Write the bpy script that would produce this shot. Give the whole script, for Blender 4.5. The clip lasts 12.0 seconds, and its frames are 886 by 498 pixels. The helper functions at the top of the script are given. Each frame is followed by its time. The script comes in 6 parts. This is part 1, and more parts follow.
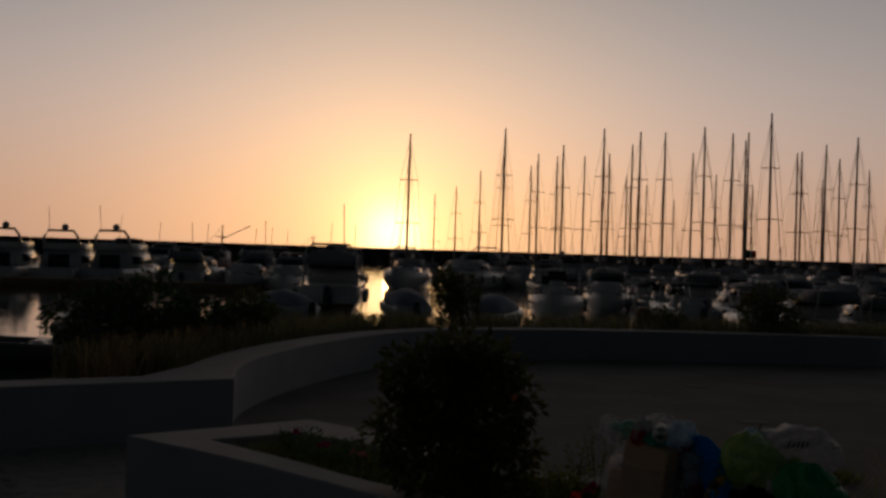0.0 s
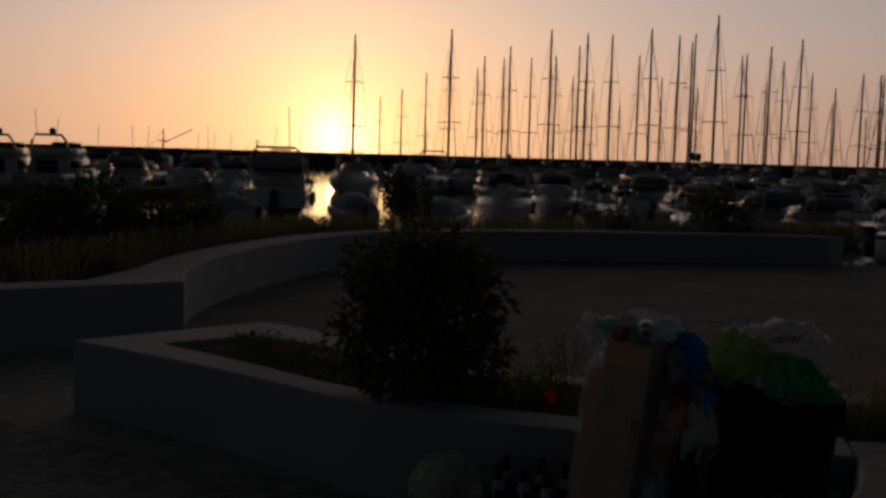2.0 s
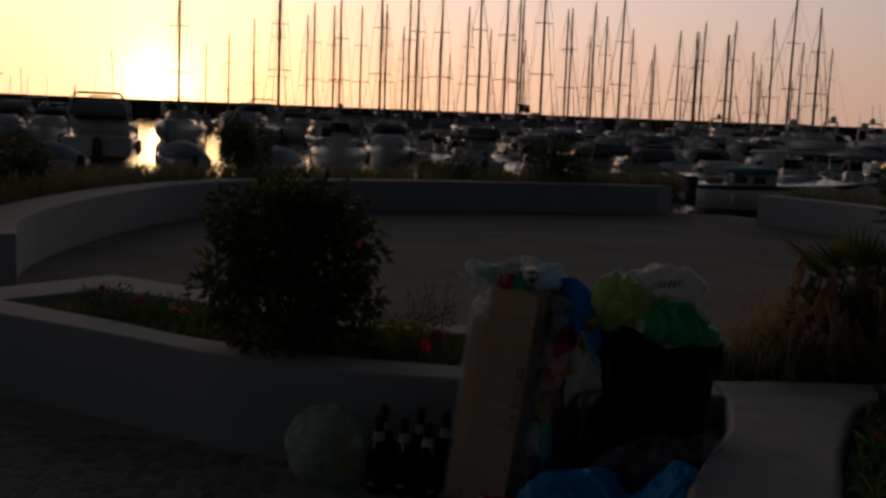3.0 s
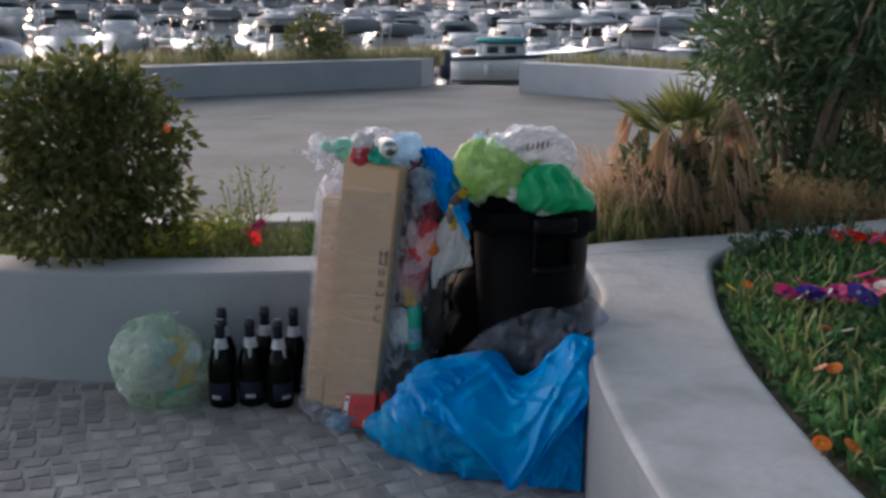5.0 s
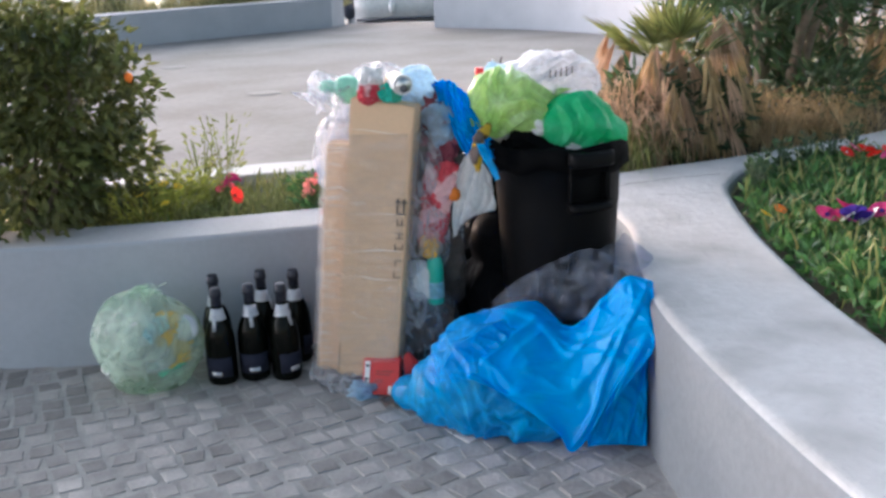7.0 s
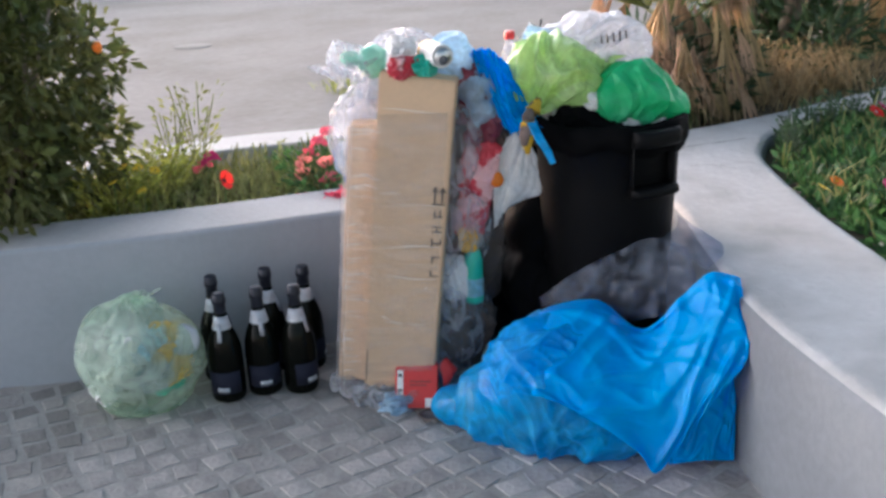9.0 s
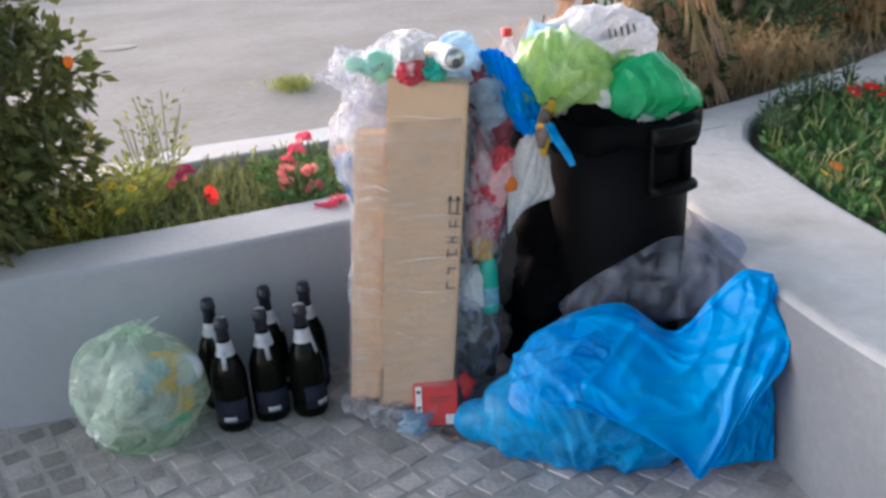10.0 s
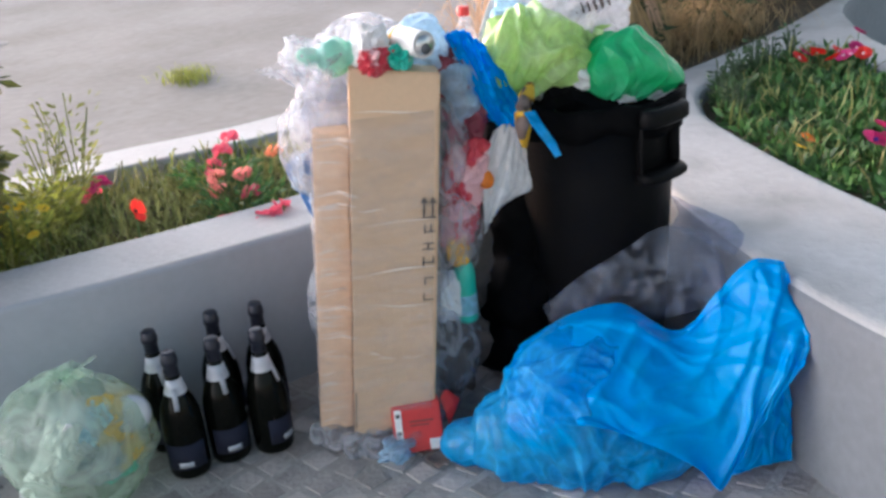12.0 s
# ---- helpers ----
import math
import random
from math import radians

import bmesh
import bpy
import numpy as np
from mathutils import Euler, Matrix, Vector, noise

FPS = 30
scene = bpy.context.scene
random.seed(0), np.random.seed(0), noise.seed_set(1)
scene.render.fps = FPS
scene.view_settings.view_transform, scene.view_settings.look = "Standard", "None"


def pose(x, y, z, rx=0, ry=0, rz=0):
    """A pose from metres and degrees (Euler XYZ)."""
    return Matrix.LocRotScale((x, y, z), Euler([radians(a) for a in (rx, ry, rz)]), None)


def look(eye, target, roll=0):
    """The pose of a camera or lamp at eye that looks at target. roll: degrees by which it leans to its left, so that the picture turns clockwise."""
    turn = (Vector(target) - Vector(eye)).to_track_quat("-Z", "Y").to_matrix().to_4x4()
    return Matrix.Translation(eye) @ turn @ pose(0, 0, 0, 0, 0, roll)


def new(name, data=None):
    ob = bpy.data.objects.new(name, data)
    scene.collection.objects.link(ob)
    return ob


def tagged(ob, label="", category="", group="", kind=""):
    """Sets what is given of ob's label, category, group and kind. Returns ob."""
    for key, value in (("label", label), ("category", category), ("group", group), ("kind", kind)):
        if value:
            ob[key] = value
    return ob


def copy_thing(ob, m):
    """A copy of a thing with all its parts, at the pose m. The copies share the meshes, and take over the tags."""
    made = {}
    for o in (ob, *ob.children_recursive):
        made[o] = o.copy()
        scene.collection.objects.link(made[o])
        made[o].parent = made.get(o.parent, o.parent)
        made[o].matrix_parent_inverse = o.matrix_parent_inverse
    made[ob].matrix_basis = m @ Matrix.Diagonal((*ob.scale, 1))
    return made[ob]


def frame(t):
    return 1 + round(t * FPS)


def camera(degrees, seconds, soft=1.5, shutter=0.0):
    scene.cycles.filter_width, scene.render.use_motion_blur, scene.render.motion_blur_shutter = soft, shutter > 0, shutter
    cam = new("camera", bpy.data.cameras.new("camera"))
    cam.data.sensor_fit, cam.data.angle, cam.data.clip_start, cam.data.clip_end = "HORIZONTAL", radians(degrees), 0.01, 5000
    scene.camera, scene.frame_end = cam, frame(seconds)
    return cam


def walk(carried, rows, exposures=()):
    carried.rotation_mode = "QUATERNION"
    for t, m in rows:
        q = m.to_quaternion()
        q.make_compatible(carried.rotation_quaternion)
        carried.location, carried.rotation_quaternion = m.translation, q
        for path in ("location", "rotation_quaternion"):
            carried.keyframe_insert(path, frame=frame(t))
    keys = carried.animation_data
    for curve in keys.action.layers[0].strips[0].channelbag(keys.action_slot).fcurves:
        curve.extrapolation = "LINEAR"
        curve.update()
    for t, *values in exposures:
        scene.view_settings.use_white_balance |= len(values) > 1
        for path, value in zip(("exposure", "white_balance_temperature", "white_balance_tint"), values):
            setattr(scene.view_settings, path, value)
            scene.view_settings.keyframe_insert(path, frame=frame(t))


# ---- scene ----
cam = camera(46.4, 12.0, soft=3.0)
PATH = [
    (0, (-0.017, -0.355, 1.577), (-0.057, 1.645, 1.594), 1.9),
    (0.5, (-0.036, -0.322, 1.568), (-0.073, 1.677, 1.553), 2.2),
    (1, (-0.06, -0.289, 1.551), (-0.091, 1.71, 1.489), 2.4),
    (1.5, (-0.08, -0.202, 1.531), (-0.092, 1.796, 1.435), 2.3),
    (2, (-0.118, -0.082, 1.513), (-0.047, 1.91, 1.349), 1.7),
    (2.5, (-0.175, -0.018, 1.504), (0.001, 1.961, 1.273), 1.7),
    (3, (-0.299, 0.045, 1.485), (0.099, 1.99, 1.237), 2.3),
    (3.5, (-0.427, 0.158, 1.454), (0.2, 2.028, 1.127), 2.7),
    (5.5, (-0.534, 0.666, 1.366), (0.344, 2.397, 0.882), -0.8),
    (6, (-0.582, 0.782, 1.348), (0.34, 2.48, 0.833), -1.7),
    (6.5, (-0.649, 0.878, 1.342), (0.32, 2.545, 0.811), -1.9),
    (7, (-0.687, 0.991, 1.328), (0.301, 2.633, 0.756), -2.4),
    (7.5, (-0.708, 1.081, 1.322), (0.283, 2.713, 0.728), -2.5),
    (9.5, (-0.806, 1.675, 1.38), (0.36, 3.135, 0.668), -3.0),
    (10, (-0.869, 1.782, 1.392), (0.355, 3.192, 0.675), -4.0),
    (10.5, (-0.894, 1.855, 1.389), (0.362, 3.234, 0.666), -4.7),
    (11, (-0.872, 1.942, 1.381), (0.403, 3.302, 0.655), -5.0),
    (11.5, (-0.838, 2.036, 1.375), (0.478, 3.347, 0.635), -5.0),
    (12, (-0.822, 2.12, 1.37), (0.54, 3.366, 0.599), -5.4),
]
import mathutils

EXPOSURES = [(0.0, -2.3, 6500, 6), (1.8, -2.3, 6500, 6), (2.5, -1.9, 6350, 7), (3.0, -1.6, 6400, 8), (3.7, -0.8, 6000, 8), (4.5, 1.3, 5900, 6), (5.3, 3.05, 5700, 4), (6.2, 3.62, 5750, 5), (7.4, 3.74, 5780, 5), (9.0, 3.65, 5850, 6), (12.0, 3.75, 5900, 6)]
walk(cam, [(t, look(eye, target, roll)) for t, eye, target, roll in PATH], EXPOSURES)

# ---- light ----
SUN_DIR = Vector((-0.069, 0.9975, 0.022)).normalized()


def make_world():
    w = bpy.data.worlds.new("evening_sky")
    scene.world = w
    w.use_nodes = True
    nt = w.node_tree
    nt.nodes.clear()
    N, L = nt.nodes.new, nt.links.new

    def math_node(op, a, b=None):
        n = N("ShaderNodeMath")
        n.operation = op
        for i, v in enumerate((a, b)):
            if v is None:
                continue
            if isinstance(v, (int, float)):
                n.inputs[i].default_value = v
            else:
                L(v, n.inputs[i])
        return n.outputs[0]

    out = N("ShaderNodeOutputWorld")
    sky = N("ShaderNodeTexSky")
    sky.sky_type = "NISHITA"
    sky.sun_disc = False
    sky.sun_elevation = radians(1.3)
    sky.sun_rotation = radians(-4.0)
    sky.air_density, sky.dust_density, sky.ozone_density = 1.0, 2.0, 1.5
    bg = N("ShaderNodeBackground")
    bg.inputs[1].default_value = SKY_STRENGTH
    L(sky.outputs[0], bg.inputs[0])
    tc = N("ShaderNodeTexCoord")
    nrm = N("ShaderNodeVectorMath"); nrm.operation = "NORMALIZE"
    L(tc.outputs["Generated"], nrm.inputs[0])
    dot = N("ShaderNodeVectorMath"); dot.operation = "DOT_PRODUCT"
    dot.inputs[1].default_value = SUN_DIR
    L(nrm.outputs[0], dot.inputs[0])
    sep = N("ShaderNodeSeparateXYZ")
    L(nrm.outputs[0], sep.inputs[0])
    away = math_node("SUBTRACT", 1.0, dot.outputs["Value"])
    height = math_node("ABSOLUTE", sep.outputs[2])
    last = bg.outputs[0]
    # haze of the setting sun: an aureole and a lit band over the horizon
    for width, band, thin, col, strength in AUREOLE:
        v = math_node("EXPONENT", math_node("DIVIDE", away, -width))
        if band:
            q = math_node("DIVIDE", height, band)
            v = math_node("MULTIPLY", v, math_node("EXPONENT", math_node("MULTIPLY", math_node("MULTIPLY", q, q), -1.0)))
        if thin:
            q = math_node("DIVIDE", height, 0.12)
            low = math_node("EXPONENT", math_node("MULTIPLY", math_node("MULTIPLY", q, q), -1.0))
            v = math_node("MULTIPLY", v, math_node("SUBTRACT", 1.0, math_node("MULTIPLY", low, thin)))
        glow = N("ShaderNodeBackground")
        glow.inputs[0].default_value = (*col, 1)
        L(math_node("MULTIPLY", v, strength), glow.inputs[1])
        add = N("ShaderNodeAddShader")
        L(last, add.inputs[0]); L(glow.outputs[0], add.inputs[1])
        last = add.outputs[0]
    L(last, out.inputs[0])


SKY_STRENGTH = 0.05
# width round the sun, band over the horizon, share lost in the haze near the horizon, colour, strength
AUREOLE = [(0.0004, 0, 0, (1.0, 0.74, 0.36), 8.0), (0.003, 0, 0, (1.0, 0.60, 0.18), 3.0), (0.022, 0, 0, (1.0, 0.52, 0.12), 2.2),
           (0.45, 0.40, 0.5, (0.86, 0.80, 0.82), 2.75), (0.24, 0.15, 0, (1.0, 0.37, 0.06), 2.1)]
make_world()
sun = new("sun", bpy.data.lights.new("sun", "SUN"))
sun.data.energy = 0.05
sun.data.angle = radians(1.0)
sun.data.color = (1.0, 0.55, 0.25)
sun.rotation_euler = SUN_DIR.to_track_quat("Z", "Y").to_euler()

# ---- materials ----


def nodes_of(name):
    m = bpy.data.materials.new(name)
    m.use_nodes = True
    return m, m.node_tree, m.node_tree.nodes["Principled BSDF"]


def surface(name, base, other, rough=0.6, scale=8.0, fine=60.0, bump=0.15, metal=0.0, mix=(0.35, 0.7), spec=0.5, island=0.0, obj=0.0, translucent=0.0, coat=0.0, speck=0.08):
    """Two-scale varied surface in object space, metres."""
    m, nt, p = nodes_of(name)
    N, L = nt.nodes.new, nt.links.new
    tc = N("ShaderNodeTexCoord")
    n1 = N("ShaderNodeTexNoise"); n1.inputs["Scale"].default_value = scale; n1.inputs["Detail"].default_value = 5
    n2 = N("ShaderNodeTexNoise"); n2.inputs["Scale"].default_value = fine; n2.inputs["Detail"].default_value = 3
    L(tc.outputs["Object"], n1.inputs["Vector"]); L(tc.outputs["Object"], n2.inputs["Vector"])
    r = N("ShaderNodeMapRange"); r.inputs[1].default_value, r.inputs[2].default_value = mix
    L(n1.outputs["Fac"], r.inputs[0])
    c = N("ShaderNodeMix"); c.data_type = "RGBA"
    c.inputs[6].default_value = (*base, 1); c.inputs[7].default_value = (*other, 1)
    L(r.outputs[0], c.inputs[0])
    g = N("ShaderNodeMapRange"); g.inputs[1].default_value, g.inputs[2].default_value, g.inputs[3].default_value, g.inputs[4].default_value = 0.3, 0.7, 1 - speck, 1 + speck
    L(n2.outputs["Fac"], g.inputs[0])
    v = N("ShaderNodeVectorMath"); v.operation = "SCALE"
    L(c.outputs[2], v.inputs[0]); L(g.outputs[0], v.inputs[3])
    last = v.outputs[0]
    for amount, node, sock in ((island, "ShaderNodeNewGeometry", "Random Per Island"), (obj, "ShaderNodeObjectInfo", "Random")):
        if amount:
            q = N(node)
            k = N("ShaderNodeMapRange"); k.inputs[3].default_value, k.inputs[4].default_value = 1 - amount, 1 + amount
            L(q.outputs[sock], k.inputs[0])
            w = N("ShaderNodeVectorMath"); w.operation = "SCALE"
            L(last, w.inputs[0]); L(k.outputs[0], w.inputs[3])
            last = w.outputs[0]
    L(last, p.inputs["Base Color"])
    p.inputs["Roughness"].default_value = rough
    p.inputs["Metallic"].default_value = metal
    p.inputs["Specular IOR Level"].default_value = spec
    p.inputs["Coat Weight"].default_value = coat
    if bump:
        b = N("ShaderNodeBump"); b.inputs["Strength"].default_value = bump; b.inputs["Distance"].default_value = 0.01
        L(n2.outputs["Fac"], b.inputs["Height"]); L(b.outputs[0], p.inputs["Normal"])
    if translucent:
        t = N("ShaderNodeBsdfTranslucent"); L(last, t.inputs[0])
        mx = N("ShaderNodeMixShader"); mx.inputs[0].default_value = translucent
        L(p.outputs[0], mx.inputs[1]); L(t.outputs[0], mx.inputs[2])
        L(mx.outputs[0], nt.nodes["Material Output"].inputs[0])
    return m


def plastic_film(name, col, other, opacity=(0.5, 0.9), rough=0.22, scale=9.0, streak=(1, 1, 1), translucent=0.4, bump=0.5, spec=0.5):
    """Thin crumpled plastic: glossy, lets light through, creased."""
    m, nt, p = nodes_of(name)
    N, L = nt.nodes.new, nt.links.new
    tc = N("ShaderNodeTexCoord")
    mp = N("ShaderNodeMapping"); mp.inputs["Scale"].default_value = streak
    L(tc.outputs["Object"], mp.inputs[0])
    n1 = N("ShaderNodeTexNoise"); n1.inputs["Scale"].default_value = scale; n1.inputs["Detail"].default_value = 6; n1.inputs["Distortion"].default_value = 0.8
    n2 = N("ShaderNodeTexNoise"); n2.inputs["Scale"].default_value = scale * 3.0; n2.inputs["Detail"].default_value = 4; n2.inputs["Distortion"].default_value = 1.2
    L(mp.outputs[0], n1.inputs["Vector"]); L(mp.outputs[0], n2.inputs["Vector"])
    c = N("ShaderNodeMix"); c.data_type = "RGBA"; c.inputs[6].default_value = (*col, 1); c.inputs[7].default_value = (*other, 1)
    r = N("ShaderNodeMapRange"); r.inputs[1].default_value, r.inputs[2].default_value = 0.35, 0.68
    L(n1.outputs["Fac"], r.inputs[0]); L(r.outputs[0], c.inputs[0])
    L(c.outputs[2], p.inputs["Base Color"])
    p.inputs["Roughness"].default_value = rough
    p.inputs["Specular IOR Level"].default_value = spec
    b = N("ShaderNodeBump"); b.inputs["Strength"].default_value = bump; b.inputs["Distance"].default_value = 0.012
    add = N("ShaderNodeMath"); add.operation = "ADD"
    L(n1.outputs["Fac"], add.inputs[0]); L(n2.outputs["Fac"], add.inputs[1])
    L(add.outputs[0], b.inputs["Height"]); L(b.outputs[0], p.inputs["Normal"])
    t = N("ShaderNodeBsdfTranslucent"); L(c.outputs[2], t.inputs[0]); L(b.outputs[0], t.inputs["Normal"])
    mx = N("ShaderNodeMixShader"); mx.inputs[0].default_value = translucent
    L(p.outputs[0], mx.inputs[1]); L(t.outputs[0], mx.inputs[2])
    last = mx.outputs[0]
    if opacity[0] < 1:
        tr = N("ShaderNodeBsdfTransparent"); tr.inputs[0].default_value = (*[0.5 + 0.5 * a for a in col], 1)
        k = N("ShaderNodeMapRange"); k.inputs[1].default_value, k.inputs[2].default_value, k.inputs[3].default_value, k.inputs[4].default_value = 0.38, 0.66, opacity[0], opacity[1]
        L(n2.outputs["Fac"], k.inputs[0])
        m2 = N("ShaderNodeMixShader")
        L(k.outputs[0], m2.inputs[0]); L(tr.outputs[0], m2.inputs[1]); L(last, m2.inputs[2])
        last = m2.outputs[0]
    L(last, nt.nodes["Material Output"].inputs[0])
    return m


M = {}
M["wall"] = surface("painted_wall", (0.40, 0.42, 0.46), (0.35, 0.37, 0.41), 0.8, 2.5, 45, 0.12, speck=0.03)
M["rim"] = surface("concrete_rim", (0.50, 0.49, 0.49), (0.43, 0.42, 0.42), 0.85, 3.0, 55, 0.2, speck=0.05)
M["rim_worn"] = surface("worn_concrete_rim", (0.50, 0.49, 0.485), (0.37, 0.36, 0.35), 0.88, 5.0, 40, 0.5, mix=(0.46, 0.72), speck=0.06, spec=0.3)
# flower bed wall sides: their shade is painted in, far darker than the rim
M["side"] = surface("shaded_concrete_side", (0.22, 0.23, 0.245), (0.175, 0.185, 0.20), 0.92, 2.2, 45, 0.2, speck=0.05)
M["banana"] = surface("banana_peel", (0.7, 0.42, 0.02), (0.2, 0.1, 0.02), 0.6, 40, 120, 0.1, mix=(0.5, 0.56))
M["plaza"] = surface("worn_plaza_concrete", (0.30, 0.278, 0.264), (0.245, 0.227, 0.213), 0.95, 0.9, 14, 0.5, mix=(0.4, 0.62), spec=0.1)
M["joint"] = surface("sandy_joint", (0.43, 0.40, 0.37), (0.30, 0.28, 0.26), 0.95, 9, 90, 0.4)
M["sett"] = surface("porphyry_sett", (0.44, 0.40, 0.37), (0.30, 0.275, 0.26), 0.85, 6, 70, 0.5, island=0.3, obj=0.3, spec=0.3)
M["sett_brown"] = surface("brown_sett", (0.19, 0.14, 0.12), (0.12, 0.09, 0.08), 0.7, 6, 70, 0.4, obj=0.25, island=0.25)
M["soil"] = surface("dry_soil", (0.14, 0.11, 0.07), (0.08, 0.06, 0.04), 0.95, 6, 60, 0.8)
M["pale_paving"] = surface("pale_paving", (0.80, 0.79, 0.77), (0.72, 0.71, 0.69), 0.8, 3, 60, 0.1, speck=0.03)
M["quay"] = surface("quay_stone", (0.30, 0.28, 0.26), (0.2, 0.19, 0.18), 0.9, 0.7, 9, 0.4)
M["rock"] = surface("breakwater_stone", (0.12, 0.11, 0.10), (0.06, 0.055, 0.05), 0.9, 0.2, 2, 0.6, island=0.3)
M["leaf_dark"] = surface("oleander_leaf", (0.045, 0.085, 0.035), (0.07, 0.12, 0.05), 0.45, 5, 40, 0.0, island=0.45, translucent=0.3)
M["leaf_shrub"] = surface("shrub_leaf", (0.085, 0.11, 0.03), (0.15, 0.15, 0.045), 0.5, 6, 50, 0.0, island=0.45, translucent=0.3)
M["leaf_bed"] = surface("bed_leaf", (0.05, 0.13, 0.04), (0.13, 0.26, 0.07), 0.5, 7, 50, 0.0, island=0.5, translucent=0.3)
M["leaf_yellow"] = surface("yellowish_leaf", (0.34, 0.36, 0.07), (0.22, 0.28, 0.06), 0.55, 7, 50, 0.0, island=0.4, translucent=0.35)
M["grass_green"] = surface("green_grass", (0.20, 0.24, 0.07), (0.30, 0.29, 0.11), 0.6, 6, 50, 0.0, island=0.4, translucent=0.35)
M["grass_dry"] = surface("dry_grass", (0.50, 0.36, 0.20), (0.40, 0.30, 0.14), 0.7, 4, 50, 0.0, island=0.35, translucent=0.35)
M["grass_verge"] = surface("verge_grass", (0.34, 0.31, 0.16), (0.27, 0.28, 0.13), 0.7, 2, 50, 0.0, island=0.35, translucent=0.35)
M["frond"] = surface("palm_frond", (0.13, 0.16, 0.05), (0.24, 0.24, 0.09), 0.55, 7, 50, 0.0, island=0.35, translucent=0.3)
M["plume"] = surface("dead_frond", (0.58, 0.40, 0.28), (0.48, 0.34, 0.2), 0.8, 4, 50, 0.0, island=0.3, translucent=0.35)
M["bark"] = surface("grey_bark", (0.26, 0.21, 0.16), (0.15, 0.12, 0.09), 0.9, 18, 90, 0.8)
for key, col in (("red", (0.75, 0.03, 0.02)), ("pink", (0.75, 0.12, 0.2)), ("rose", (0.8, 0.3, 0.28)), ("magenta", (0.5, 0.02, 0.16)), ("white", (0.8, 0.78, 0.78)), ("violet", (0.06, 0.03, 0.3)), ("orange", (0.85, 0.25, 0.02)), ("yellow", (0.8, 0.6, 0.05)), ("salmon", (0.85, 0.35, 0.2))):
    M["petal_" + key] = surface(key + "_petal", col, tuple(min(1, c * 1.25 + 0.02) for c in col), 0.6, 30, 120, 0.0, translucent=0.35)
M["bin"] = surface("black_bin_plastic", (0.004, 0.004, 0.0045), (0.006, 0.006, 0.0065), 0.5, 5, 70, 0.1, spec=0.1)
M["liner"] = plastic_film("black_liner_film", (0.003, 0.003, 0.0035), (0.005, 0.005, 0.0055), (1, 1), 0.65, 10, translucent=0.0, spec=0.03, bump=0.25)
M["blue_bag"] = plastic_film("blue_bag_film", (0.0, 0.42, 0.93), (0.01, 0.50, 0.95), (1, 1), 0.34, 7, translucent=0.42, bump=0.16, spec=0.35)
M["blue_sheer"] = plastic_film("sheer_blue_film", (0.01, 0.42, 0.86), (0.08, 0.54, 0.92), (0.62, 1.0), 0.2, 7, translucent=0.4, spec=0.4)
M["lime_bag"] = plastic_film("lime_bag_film", (0.48, 0.71, 0.22), (0.66, 0.84, 0.44), (0.78, 1.0), 0.3, 9, translucent=0.4)
M["green_bag"] = plastic_film("green_bag_film", (0.02, 0.56, 0.18), (0.12, 0.72, 0.36), (0.88, 1.0), 0.28, 8, translucent=0.4)
M["pale_green_bag"] = plastic_film("pale_green_film", (0.74, 0.92, 0.74), (0.92, 0.97, 0.90), (0.18, 0.48), 0.2, 4, translucent=0.5, bump=0.18)
M["white_bag"] = plastic_film("white_bag_film", (0.60, 0.62, 0.68), (0.70, 0.72, 0.77), (0.7, 1.0), 0.25, 9, translucent=0.5)
M["sky_bag"] = plastic_film("pale_blue_film", (0.46, 0.70, 0.90), (0.66, 0.82, 0.94), (0.6, 0.95), 0.3, 9, translucent=0.45)
M["clear_film"] = plastic_film("clear_film", (0.76, 0.78, 0.84), (0.86, 0.88, 0.92), (0.08, 0.5), 0.12, 9, (1, 1, 0.5), translucent=0.4)
M["wrap"] = plastic_film("stretch_wrap", (0.8, 0.8, 0.82), (0.9, 0.9, 0.92), (0.05, 0.24), 0.15, 6, (0.5, 0.5, 1.8), translucent=0.5, bump=0.3)
# whitish colour that paints the highlights on film creases
M["crease_glint"] = surface("film_crease_glint", (0.78, 0.70, 0.60), (0.86, 0.80, 0.72), 0.25, 20, 60, 0.0, speck=0.02)
M["grey_film"] = plastic_film("smoky_film", (0.62, 0.67, 0.80), (0.84, 0.88, 0.95), (0.02, 0.16), 0.09, 7, (1, 1, 1), translucent=0.3, bump=0.6)
M["card"] = surface("cardboard", (0.66, 0.47, 0.30), (0.61, 0.43, 0.27), 0.85, 3, 90, 0.05, speck=0.03)
# same cardboard, lightened for the carton side that faces the sun
M["card_lit"] = surface("lit_cardboard", (0.70, 0.50, 0.33), (0.65, 0.46, 0.30), 0.85, 3, 90, 0.05, speck=0.03)
M["ink"] = surface("black_print", (0.05, 0.04, 0.035), (0.09, 0.07, 0.06), 0.8, 20, 90, 0.0)
M["red_card"] = surface("red_carton", (0.62, 0.035, 0.03), (0.55, 0.03, 0.03), 0.5, 8, 90, 0.1)
M["white_print"] = surface("white_print", (0.8, 0.78, 0.76), (0.7, 0.68, 0.66), 0.6, 20, 90, 0.0)
M["paper"] = surface("white_paper", (0.82, 0.81, 0.80), (0.74, 0.73, 0.73), 0.8, 8, 60, 0.2, translucent=0.15)
M["pack_red"] = surface("red_pack", (0.5, 0.03, 0.05), (0.7, 0.4, 0.4), 0.4, 14, 60, 0.2, mix=(0.5, 0.55))
M["maroon"] = surface("maroon_pack", (0.14, 0.012, 0.03), (0.26, 0.06, 0.09), 0.45, 14, 60, 0.2, mix=(0.5, 0.6))
